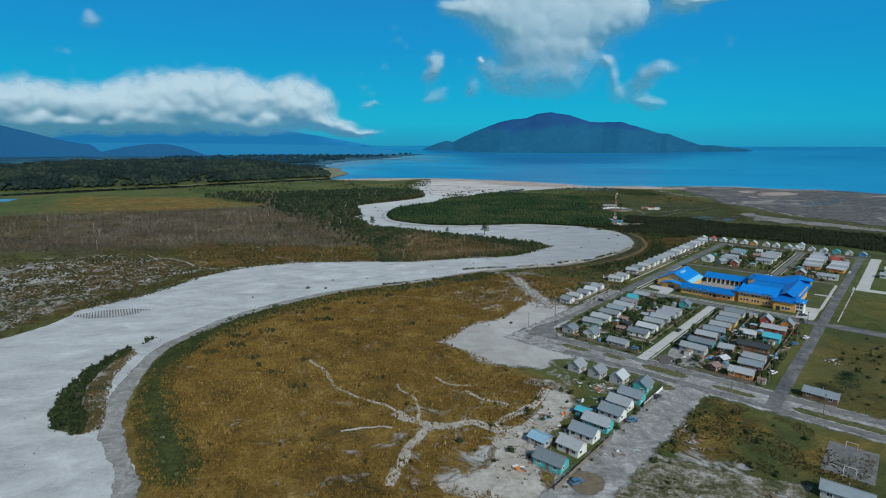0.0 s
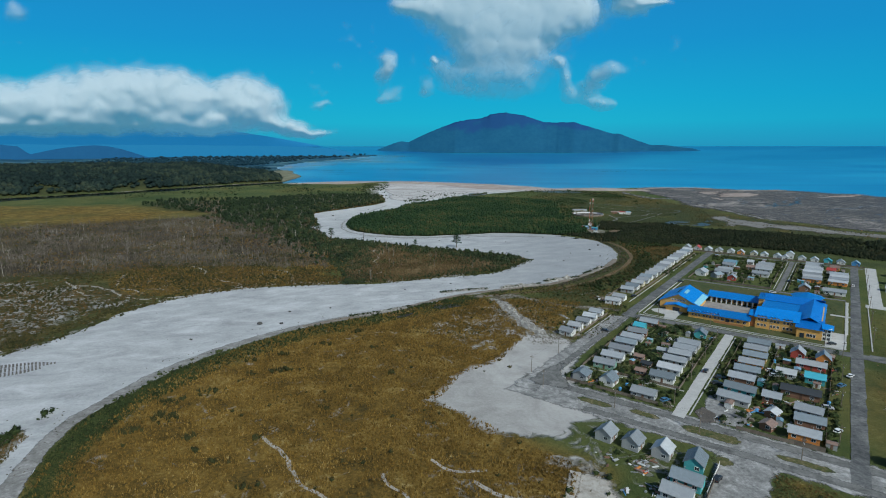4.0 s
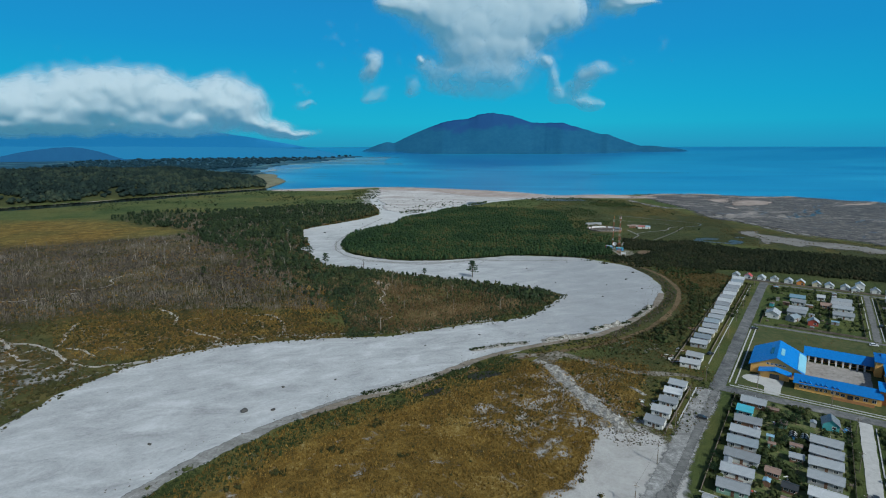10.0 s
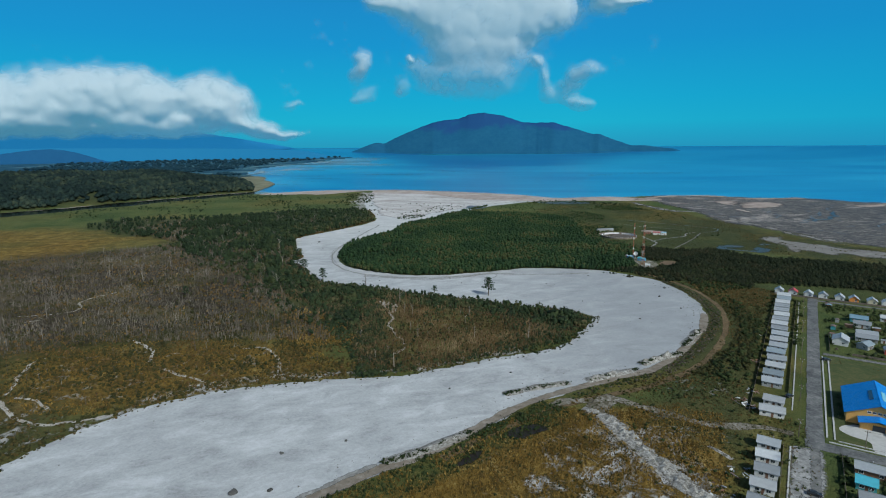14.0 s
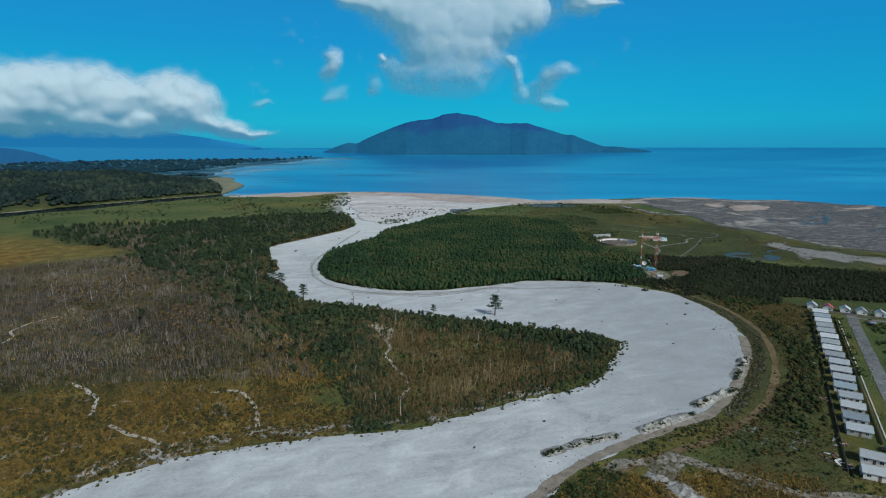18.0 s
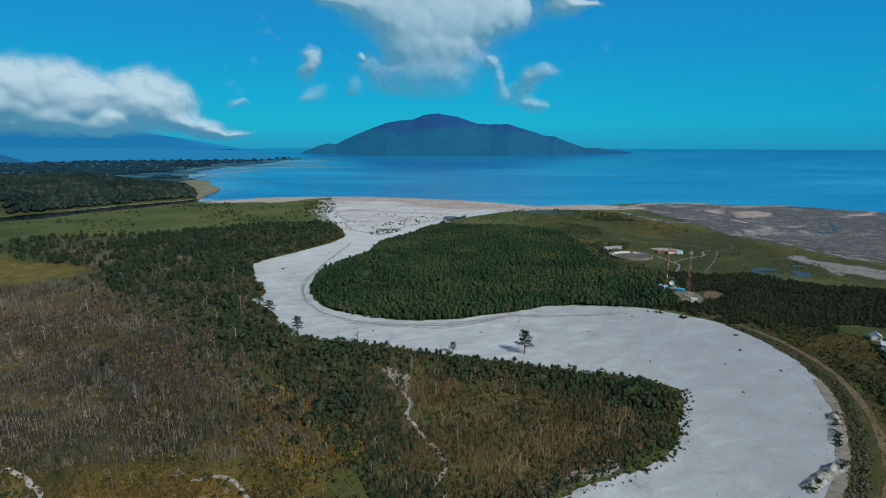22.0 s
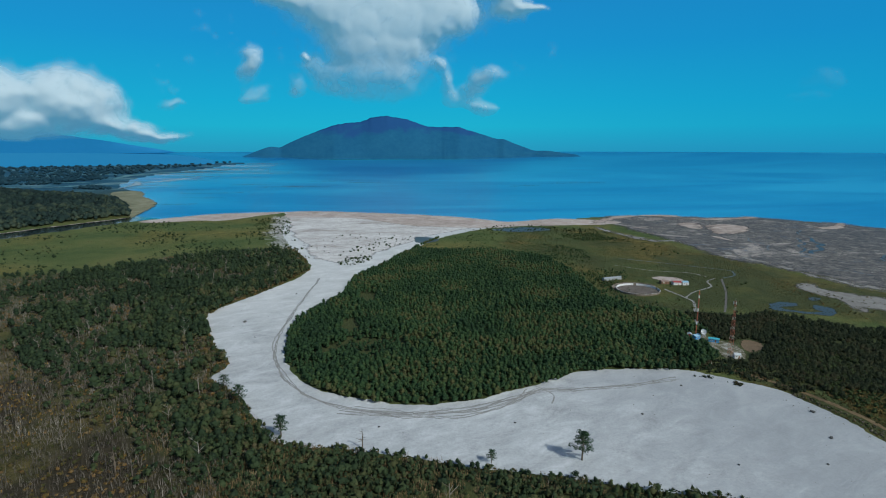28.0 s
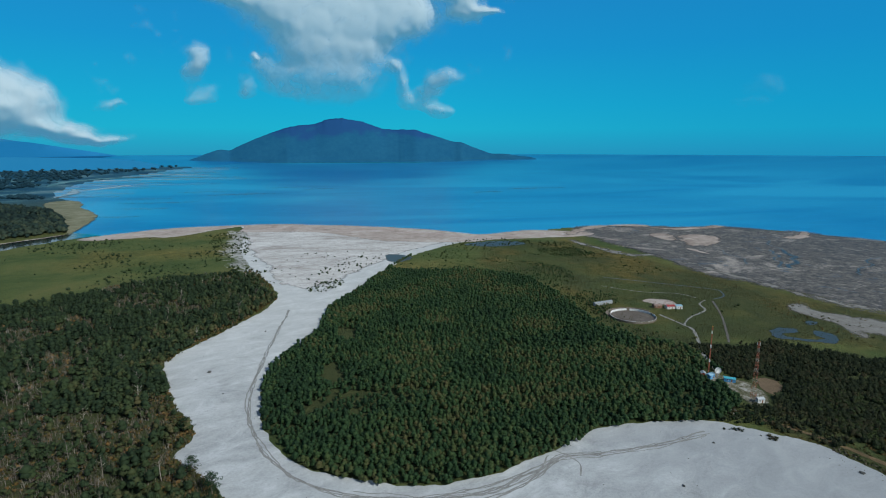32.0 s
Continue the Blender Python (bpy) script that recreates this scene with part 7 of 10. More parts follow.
def fill(poly, spacing, edge=0.0, keep=None, avoid=(), jitter=0.9, fray=3.0):
    """Jittered places inside an outline."""
    p = np.array(poly, float)
    x0, y0, x1, y1 = *(p.min(0) - fray / 2), *(p.max(0) + fray / 2)
    X, Y = np.meshgrid(np.arange(x0, x1, spacing), np.arange(y0, y1, spacing))
    X = (X + spacing * jitter * (RNG.random(X.shape) - 0.5)).ravel()
    Y = (Y + spacing * jitter * (RNG.random(Y.shape) - 0.5)).ravel()
    ok = signed(poly, X, Y) > edge + fray * (vnoise(X, Y, 8 + fray, 3) - 0.5)
    for q, m in avoid:
        ok &= signed(q, X, Y) < -m
    X, Y = X[ok], Y[ok]
    if keep is not None:
        ok = RNG.random(len(X)) < keep(X, Y)
        X, Y = X[ok], Y[ok]
    return np.stack([X, Y, np.full(len(X), -0.1)], 1)


def tints(P, size, seed, spread=0.35):
    return np.clip(vnoise(P[:, 0], P[:, 1], size, seed) * 1.3 - 0.15 + spread * (RNG.random(len(P)) - 0.5), 0, 1)


TREES = [tree_form(RNG, lobes=3, leaves=12, size=0.11) for _ in range(8)]
TALL = [slim_form(RNG) for _ in range(10)]
ROUND = [tree_form(RNG, r=0.5, lobes=3, leaves=8, size=0.155, trunk=False) for _ in range(6)]
SHRUBS = [shrub_form(RNG) for _ in range(5)]
TUFTS = [tuft_form(RNG) for _ in range(6)]
DEADS = [dead_form(RNG) for _ in range(8)]
STALKS = [stalk_form(RNG) for _ in range(8)]

MAST_CLEAR = [(73, 671), (84, 669), (94, 679), (103, 681), (118, 694), (117, 708), (104, 706), (98, 703), (90, 714), (86, 726), (74, 724), (71, 712), (76, 698), (73, 684)]
GLADE = [(-174, 876), (-160, 870), (-158, 846), (-167, 838), (-175, 852)]
GLADE_LOW = [(-186, 790), (-178, 796), (-172, 770), (-180, 752), (-188, 762)]

P = fill(WOOD_BEND, 2.8, -0.8, lambda x, y: 0.97 - 0.5 * (vnoise(x, y, 40, 77) > 0.74), [(MAST_CLEAR, 1), (GLADE, 0), (GLADE_LOW, 0)])
s = 3.2 + 2.8 * vnoise(P[:, 0], P[:, 1], 35, 15) + 2.6 * RNG.random(len(P)) ** 2
scatter("forest", TALL, P, s, np.clip(tints(P, 40, 16, 0.7) * 1.2 - 0.05, 0, 1), LEAF_DARK, "dense low dark green forest inside the river bend", "forest", s * (0.75 + 0.3 * RNG.random(len(P))))
P = fill(WOOD_BEND, 4.2, -22, lambda x, y: np.clip(5.0 * vnoise(x, y, 16, 57) - 2.3, 0, 0.9), [(WOOD_BEND, 0), (RIVER, 5), (MAST_CLEAR, 2), (WOOD_EAST, 0)])
s = 1.4 + 2.4 * RNG.random(len(P)) ** 1.5
scatter("thicket", TALL + ROUND[:2], P, s, tints(P, 20, 58, 0.6), LEAF_DARK, "clumps of trees where the forest meets the meadow", "thicket")
P = fill(WOOD_EAST, 2.7, 0.0, lambda x, y: np.clip(0.97 - 0.6 * (vnoise(x, y, 30, 78) > 0.7) + 0 * x, 0, 1) * np.where(x > 330, 0.5, 1.0), [(MAST_CLEAR, 0.5), (BROWN_GLADE, -3)], 0.9, 26)
s = (1.1 + 1.1 * RNG.random(len(P)) + 0.6 * vnoise(P[:, 0], P[:, 1], 20, 49)) * np.where(P[:, 0] > 330, 1.4, 1.0)
scatter("forest", SHRUBS, P, s, np.clip(tints(P, 14, 17, 0.8) * 0.9, 0, 1), LEAF_EAST, "dark green scrub forest behind the town", "forest", s * 1.5)
P = fill(WOOD_EAST, 5.5, 0.0, lambda x, y: 0.22 + 0 * x, [(MAST_CLEAR, 1), (BROWN_GLADE, 0)])
s = 2.2 + 2.0 * RNG.random(len(P))
scatter("forest", TALL, P, s, tints(P, 16, 17, 0.6), LEAF_EAST, "slender trees above the scrub behind the town", "forest")
P = fill([(30, 668), (48, 672), (67, 673), (80, 656), (90, 634), (93, 624), (80, 622), (73, 632), (62, 650), (48, 656)], 2.3, -1, lambda x, y: np.clip(3.0 * vnoise(x, y, 9, 143) - 0.5, 0.15, 0.95), [(RIVER, 0.5)], 0.9, 6)
s = 1.0 + 1.5 * RNG.random(len(P))
scatter("scrub", SHRUBS + TALL[:3], P, s, tints(P, 9, 144, 0.7), LEAF_EAST, "dark scrub between the masts and the sand", "scrub", s * 1.25)
P = fill([(30, 652), (36, 653), (46, 649), (54, 642), (60, 634), (56, 632), (48, 640), (40, 645)], 1.5, 0, lambda x, y: np.clip(6.0 * vnoise(x, y, 7, 145) - 3.0, 0.0, 0.9), fray=3)
s = 0.7 + 1.0 * RNG.random(len(P))
scatter("scrub", SHRUBS, P, s, tints(P, 9, 146, 0.7), LEAF_EAST, "low dark bushes at the lip of the sand below the masts", "scrub")
P = fill(WOOD_WEST, 4.0, 0.3, lambda x, y: (0.96 - 0.72 * (vnoise(x, y, 34, 79) > 0.54)) * np.clip((x + 560) / 110, 0.2, 1), [(RIVER, 0.5)], 0.9, 44)
s = 3.8 + 3.6 * vnoise(P[:, 0], P[:, 1], 25, 18) + 4.6 * RNG.random(len(P)) ** 3
scatter("forest", TALL + TREES[:3], P, s, np.clip(tints(P, 20, 19, 0.8) * np.clip(1.25 + (P[:, 0] + 300) / 300, 0.6, 1.35) - 0.2, 0, 1), LEAF_WEST, "mixed dark forest on the far river bank", "forest")
P = fill(WOOD_WEST, 3.4, 0.3, lambda x, y: np.clip(6.0 * vnoise(x, y, 34, 79) - 2.7, 0.05, 0.9) * np.clip((x + 620) / 150, 0.0, 1), [(RIVER, 0.8)], 0.9, 30)
s = 2.4 + 2.8 * RNG.random(len(P)) ** 1.5
scatter("dead_brush", STALKS, P, s, np.clip(0.15 + 0.75 * tints(P, 22, 115, 0.7), 0, 1), TWIG, "grey dead stems in the gaps of the forest", "dead brush")
P = P[RNG.random(len(P)) < 0.7] + np.array([1.2, 0.8, 0])
s = 1.0 + 1.5 * RNG.random(len(P)) ** 1.5
scatter("scrub", SHRUBS, P, s, tints(P, 18, 116, 0.8), MIXED, "olive and brown undergrowth in the gaps of the forest", "scrub")
P = fill(WOOD_SPIT, 2.5, 0.2, lambda x, y: np.clip(0.25 + signed(WOOD_SPIT, x, y) / 14 + 1.4 * (vnoise(x, y, 16, 80) - 0.5), 0.05, 0.9), [(RIVER, 0.3)], 0.9, 14)
s = 1.5 + 2.0 * vnoise(P[:, 0], P[:, 1], 22, 65) * np.clip(signed(WOOD_SPIT, P[:, 0], P[:, 1]) / 12, 0.6, 1) + 2.6 * RNG.random(len(P)) ** 3
scatter("thicket", TALL + SHRUBS[:3], P, s, np.clip(0.1 + tints(P, 18, 20, 0.8), 0, 1), LEAF_WEST, "dark green thicket on the spit inside the bend", "thicket")
SMALL = [join([core((0, 0, 0.5), (0.5, 0.5, 0.44), RNG), leaf_cloud(RNG, (0, 0, 0.52), (0.5, 0.5, 0.46), 16, 0.13)]) for _ in range(8)]
P = fill(HILL, 7.5, 0, lambda x, y: 1.0 - 0.85 * (vnoise(x, y, 110, 147) > 0.70))
P = P[np.hypot(P[:, 0] + 700, P[:, 1] - 1300) < 900]
hz = hill_height(P[:, 0], P[:, 1], signed(HILL, P[:, 0], P[:, 1]))
P[:, 2] = hz - 0.5
s = 5 + 8 * vnoise(P[:, 0], P[:, 1], 40, 71) + 8 * RNG.random(len(P)) ** 4
scatter("forest", SMALL, P, s, np.clip(1.3 * tints(P, 70, 22, 0.8) - 0.15, 0, 1), LEAF_FAR, "dark old forest covering the low headland", "forest", s * 1.0)
P = fill(DEAD, 6.0, 0, lambda x, y: np.clip(0.5 + np.maximum(signed(WOOD_WEST, x, y) / 60, signed(WOOD_SPIT, x, y) / 45) + 0.9 * (vnoise(x, y, 45, 91) - 0.5), 0, 0.9))
s = 3.0 + 3.5 * RNG.random(len(P))
scatter("forest", TREES + ROUND, P, s, tints(P, 50, 92), LEAF_WEST, "loose green trees thinning out into dead wood", "forest")
P = fill(BRUSH, 2.6, -1.0, lambda x, y: np.clip(0.55 + signed(WOOD_SPIT, x, y) / 26 + np.clip((x + 95) / 60, 0, 1) * 0.75 + 0.9 * (vnoise(x, y, 18, 90) - 0.5), 0, 0.85), [(RIVER, 0.5)])
P = np.vstack([P, fill([(-330, 640), (-268, 605), (-205, 535), (-150, 475), (-165, 450), (-230, 500), (-290, 570), (-350, 640)], 3.0, 0, lambda x, y: np.clip(0.55 + signed(WOOD_SPIT, x, y) / 40 + 1.0 * (vnoise(x, y, 22, 90) - 0.5), 0, 0.7), [(RIVER, 0.5)], 0.9, 16)])
s = 1.5 + 2.0 * RNG.random(len(P)) ** 1.5
scatter("thicket", TALL, P, s, tints(P, 20, 90, 0.6), LEAF_WEST, "young green trees thinning out among brown brush", "thicket")
P = np.vstack([fill([(0, 522), (-7, 507), (-16, 490), (-28, 472), (-47, 459), (-78, 446), (-110, 429), (-140, 424), (-140, 434), (-108, 444), (-78, 462), (-50, 478), (-36, 496), (-24, 514)], 1.8, 0.4, lambda x, y: np.clip(2.6 * vnoise(x, y, 9, 121) - 0.35 - np.clip((-60 - x) / 120, 0, 0.6), 0.05, 0.92), [(RIVER, 0.4)], 0.9, 5), fill(BRUSH, 3.4, 0, lambda x, y: np.clip(3.0 * vnoise(x, y, 14, 122) - 1.0, 0.02, 0.8), [(RIVER, 0.5)])])
s = 1.0 + 1.7 * RNG.random(len(P)) ** 1.6
scatter("thicket", TALL + SHRUBS[:2], P, s, tints(P, 14, 123, 0.7), LEAF_WEST, "ragged green bushes along the edge of the spit", "thicket")
P = np.vstack([fill(BANK_WEST[11:] + [(x - 3, y - 11) for x, y in BANK_WEST[11:]][::-1], 2.1, -1.0, lambda x, y: np.clip(2.8 * vnoise(x, y, 9, 135) - 0.5, 0.08, 0.9), [(RIVER, -1.0)], fray=4)])
P = P[RNG.random(len(P)) < 0.6]
s = 1.2 + 3.6 * RNG.random(len(P)) ** 2.5
scatter("thicket", TALL + ROUND[:2], P, s, tints(P, 14, 136, 0.7) * 0.9, LEAF_WEST, "dark bushes and young trees along the sandy edge of the spit", "thicket")
# dead wood and brown scrub on the spit
P = fill(DEAD, 2.9, 0, lambda x, y: np.clip(0.35 + 0.9 * vnoise(x, y, 30, 81), 0, 1) * np.where(x > -520, 1, 0.6))
s = 2.2 + 2.8 * RNG.random(len(P)) ** 1.5
scatter("dead_brush", STALKS, P, s, np.clip(tints(P, 30, 82, 0.7) * 0.85, 0, 1), TWIG, "grey and brown dead stems standing close together", "dead brush")
P = fill(DEAD, 8.5, 0, lambda x, y: 0.8 + 0 * x)
s = 3.5 + 4.5 * RNG.random(len(P)) ** 2
scatter("dead_trees", DEADS, P, s, np.clip(0.1 + 0.75 * RNG.random(len(P)) ** 1.6, 0, 1), TWIG, "bare grey dead trees standing above brown brush", "dead trees")
P = np.vstack([fill(BRUSH, 1.7, -1.0, lambda x, y: np.clip(2.4 * vnoise(x, y, 24, 83) - 0.3, 0.3, 0.97), [(RIVER, 0.5)]), fill(WOOD_SPIT, 2.2, 0, lambda x, y: np.clip(3.0 * vnoise(x, y, 14, 137) - 0.8, 0.1, 0.9), [(RIVER, 1.5)])])
s = 2.0 + 2.2 * RNG.random(len(P)) ** 1.5
scatter("dead_brush", STALKS, P, s, np.clip(tints(P, 20, 84, 0.8), 0, 1), BROWN, "brown leafless brush on the spit", "dead brush")
P = fill(SPIT, 8.0, 2, lambda x, y: 0.3 + 0 * x, [(DEAD, 0)])
s = 2.2 + 2.5 * RNG.random(len(P)) ** 2
scatter("dead_trees", DEADS, P, s, RNG.random(len(P)), TWIG, "thin bare dead saplings among dry grass", "dead trees")
P = fill(SPIT, 3.0, 1.0, lambda x, y: np.clip(3.0 * vnoise(x, y, 18, 82) - 1.0, 0.06, 0.9) * (x > -470), [(DEAD, 12), (WOOD_SPIT, 0)])
s = 0.6 + 1.2 * RNG.random(len(P))
scatter("scrub", SHRUBS, P, s, tints(P, 22, 23, 0.6) * 0.8, MIXED, "low olive and brown scrub on the spit", "scrub")
P = fill(DEAD, 3.7, 0, lambda x, y: np.clip(1.6 * vnoise(x, y, 26, 83) - 0.3, 0.1, 0.9))
s = 0.9 + 1.3 * RNG.random(len(P))
scatter("scrub", SHRUBS, P, s, tints(P, 18, 24, 0.6), MIXED, "low brown and olive scrub under dead trees", "scrub")
P = fill([(-330, 470), (-250, 520), (-200, 530), (-150, 480), (-135, 470), (-120, 545), (-60, 515), (-25, 488), (-50, 462), (-112, 430), (-150, 424), (-205, 404), (-240, 380), (-300, 400)], 2.1, 0.5, lambda x, y: np.clip(2.4 * vnoise(x, y, 16, 72) - 0.4, 0.12, 0.95))
s = 0.5 + 0.9 * RNG.random(len(P)) ** 1.5
scatter("scrub", SHRUBS, P, s, tints(P, 14, 72, 0.6), MIXED, "olive and rust-brown low scrub covering the spit", "scrub", s * 1.2)
P = np.vstack([fill([(-206, 532), (-176, 516), (-155, 500), (-143, 484), (-152, 470), (-174, 464), (-196, 478), (-200, 500), (-190, 508), (-210, 520)], 1.5, -3, lambda x, y: np.clip(3.0 * vnoise(x, y, 11, 130) - 0.9, 0.03, 0.95), fray=12), fill(DEAD, 4.4, 0, lambda x, y: np.clip(4.0 * vnoise(x, y, 26, 131) - 2.0, 0, 0.9) * (x > -420))])
s = 0.8 + 0.9 * RNG.random(len(P))
scatter("dry_grass", TUFTS, P, s, np.clip(0.15 + 0.7 * tints(P, 14, 132, 0.7), 0, 1), DRY, "rust and ochre grass among the dead brush", "grass")
P = np.vstack([fill(BANK_WEST[2:13] + [(x - 12, y - 4) for x, y in BANK_WEST[2:13]][::-1], 2.0, -1, lambda x, y: np.clip(2.6 * vnoise(x, y, 10, 133) - 0.4, 0.1, 0.95), [(RIVER, -0.8)])])
s = 0.6 + 1.5 * RNG.random(len(P)) ** 2
scatter("bank_scrub", SHRUBS, P, s, tints(P, 12, 134, 0.8), MIXED, "olive and ochre scrub where the far forest meets the sand", "scrub", s * 1.2)
# green grass and reed clumps on the near bank
P = fill(BELT, 0.62, -2.5, lambda x, y: np.clip(2.4 * vnoise(x, y, 7, 101) - 0.25, 0.15, 0.97), [(RIVER, 0.3)], fray=6.0)
s = 0.4 + 0.55 * RNG.random(len(P))
scatter("bank_grass", TUFTS, P, s, 0.55 * tints(P, 9, 102, 0.7), SHRUB, "lush green grass between the gravel and the dry field", "grass", s * 0.7)
P = fill([(x + 0.5 * (-100 - x) * 0.12, y) for x, y in BELT], 1.6, -7, lambda x, y: np.clip(2.6 * vnoise(x, y, 12, 103) - 0.9, 0.0, 0.8), [(RIVER, 1.0)], fray=8.0)
s = 0.5 + 0.5 * RNG.random(len(P))
scatter("rough_grass", TUFTS, P, s, tints(P, 10, 104, 0.8), MIXED, "olive and rust-brown rough grass at the edge of the field", "grass", s * 0.8)
P = []
for x_, y_, r_, n_ in ((-141, 244, 3.2, 26), (-150, 234, 3.0, 22), (-146, 222, 4.0, 40), (-151, 212, 3.0, 24), (-118, 268, 3.4, 26), (-131, 262, 2.0, 12), (-128, 210, 2.4, 16), (-122, 203, 1.4, 8), (-111, 196, 1.2, 6), (-104, 212, 1.2, 6), (-96, 186, 1.4, 7), (-88, 236, 1.4, 7), (-126, 286, 2.6, 18), (-112, 302, 2.4, 16), (-98, 322, 2.6, 18), (-86, 300, 1.5, 8), (-70, 270, 1.3, 6), (-138, 276, 1.6, 8)):
    q = RNG.normal(size=(n_, 2)) * r_ * 0.6
    P.append(np.c_[q[:, 0] * 1.3 + x_, q[:, 1] * 0.8 + y_, np.full(n_, -0.1)])
P = np.vstack(P)
s = 0.6 + 0.8 * RNG.random(len(P))
scatter("reeds", TUFTS + SHRUBS[:1], P, s * 1.1, tints(P, 6, 105, 0.8) * 0.35, MIXED, "dark grey-green clumps of reeds and bushes in the field", "scrub", s * 1.5)
P = fill([(-262, 225), (-266, 260), (-256, 290), (-252, 330), (-243, 362), (-262, 390), (-300, 400), (-312, 440), (-340, 462), (-400, 440), (-380, 380), (-345, 330), (-340, 230), (-300, 150)], 1.5, 0.3, lambda x, y: np.clip(3.4 * vnoise(x, y, 9, 106) - 1.15, 0.04, 0.9), [(RIVER, 0.5)])
s = 0.6 + 0.8 * RNG.random(len(P))
scatter("rough_grass", TUFTS + SHRUBS[:2], P, s, tints(P, 14, 107, 0.8), MIXED, "patches of olive and rusty tussocks on bare sand", "grass", s * 0.7)
P = fill(BANK_NEAR[4:13] + [(x + 12, y - 12) for x, y in BANK_NEAR[4:13]][::-1], 1.0, -1, lambda x, y: np.clip(2.8 * vnoise(x, y, 8, 140) - 0.55, 0.08, 0.92), [(RIVER, 0.6)], fray=7)
s = 0.45 + 0.9 * RNG.random(len(P)) ** 2
scatter("rough_grass", TUFTS + SHRUBS[:1], P, s, tints(P, 10, 141, 0.8) * 0.6, SHRUB, "olive and green rough grass along the edge of the field", "grass")
# dry grass
P = fill(FIELD, 0.9, 2.5, lambda x, y: np.clip(2.6 * vnoise(x, y, 11, 84) - 0.45, 0.12, 0.95), [(BELT, -2), (CLEAR_A, -3), (CLEAR_B, -2), (RUBBLE, -2.5), (PIT_A, -0.6), (PIT_B, 0)])
s = 0.42 + 0.85 * RNG.random(len(P)) ** 2
scatter("dry_grass", TUFTS, P, s, np.clip(0.10 + 0.62 * tints(P, 9, 25, 0.9) + 0.55 * (vnoise(P[:, 0], P[:, 1], 40, 109) - 0.4), 0, 1), DRY, "thick ochre dry grass filling the field", "grass", s * 0.95)
P = fill(OCHRE_BAND, 1.5, 1.0, lambda x, y: np.clip(2.6 * vnoise(x, y, 13, 85) - 0.4, 0.05, 0.9))
s = 0.7 + 0.7 * RNG.random(len(P))
scatter("dry_grass", TUFTS, P, s, tints(P, 16, 26, 0.6) * 0.62, DRY, "ochre dry grass on the spit", "grass", s * 0.75)
P = fill(FIELD, 5.5, 2.5, lambda x, y: np.clip(1.2 * vnoise(x, y, 22, 86) - 0.38, 0.02, 0.6))
s = 0.45 + 1.0 * RNG.random(len(P)) ** 2
scatter("scrub", SHRUBS, P, s, tints(P, 20, 27) * 0.55, MIXED, "scattered low bushes in the dry grass", "scrub")


def along(line, width, spacing, off=0.0):
    c = curve(line, spacing, False)
    d = np.gradient(c, axis=0)
    d /= np.linalg.norm(d, axis=1)[:, None]
    n = np.stack([-d[:, 1], d[:, 0]], 1)
    out = []
    for k in range(3):
        q = c + n * (off + width * (RNG.random((len(c), 1)) - 0.5)) + spacing * 0.5 * RNG.normal(size=c.shape)
        out.append(q[RNG.random(len(q)) < 0.8])
    q = np.vstack(out)
    return np.c_[q, np.full(len(q), -0.1)]


P = np.vstack([along(BANK_NEAR[7:13], 7, 2.2, -5), fill(BELT, 1.7, 0.3, lambda x, y: np.clip(2.6 * vnoise(x, y, 9, 66) - 0.75, 0.03, 0.95))])
s = 0.25 + 0.5 * RNG.random(len(P)) + 1.1 * RNG.random(len(P)) ** 5
scatter("bank_scrub", SHRUBS + ROUND[:1], P, s, tints(P, 12, 28, 0.7), SHRUB, "green bushes along the near river bank", "scrub")
P = np.vstack([along([(112, 640), (106, 600), (108, 560), (100, 520), (84, 480), (60, 448), (40, 424)], 12, 2.0, -2), fill([(98, 640), (112, 680), (140, 700), (160, 640), (140, 600), (112, 590), (104, 610)], 3.0, 0)])
s = 1.0 + 1.8 * RNG.random(len(P))
scatter("bank_scrub", SHRUBS + ROUND, P, s, tints(P, 20, 29) * 0.8, SHRUB, "dark bushes between the river bend and the houses", "scrub")
ISLE_W = [(-192, 209), (-192, 204), (-191.5, 196), (-190, 185), (-188, 177), (-183, 166), (-177, 155), (-168, 144.5), (-160, 138), (-156, 142), (-162, 150), (-170, 158), (-177, 168), (-183, 179), (-187, 192), (-189, 204)]
ISLE_E = [(-188, 204), (-185, 194), (-181, 182), (-176, 170), (-166, 157), (-157, 147), (-150, 138), (-147, 142), (-154, 152), (-163, 162), (-174, 176), (-180, 190), (-185, 203)]
soft_sheet("isle_ground", ISLE_W[:9] + ISLE_E[6:] + [(-189, 210)], 0.02, LOT, "olive-brown earth of a low island in the sand", "bare ground", 4.0)
P = fill(ISLE_W, 0.8, -0.6, lambda x, y: np.clip(3.0 * vnoise(x, y, 6, 108) - 0.2, 0.15, 0.97), fray=2.0)
P = np.vstack([P, fill([(-161, 153), (-154, 146), (-149, 138), (-153, 136), (-160, 143), (-166, 152)], 0.9, 0), fill([(-193, 222), (-190, 214), (-188, 216), (-191, 224)], 1.4, 0)])
s = 0.4 + 1.5 * RNG.random(len(P)) ** 2.2
scatter("bank_scrub", SHRUBS + ROUND[:2], P, s, tints(P, 4, 30, 0.9) * 0.5, SHRUB, "dark green bushes on a low island in the sand", "scrub", s * 1.25)
P = fill(ISLE_E, 0.6, -1.2, lambda x, y: np.clip(2.6 * vnoise(x, y, 5, 128) - 0.2, 0.1, 0.95), fray=2.0)
s = 0.45 + 0.6 * RNG.random(len(P))
scatter("rough_grass", TUFTS, P, s, tints(P, 5, 129, 0.8) * 0.9, MIXED, "olive and brown rough grass on a low island in the sand", "grass")
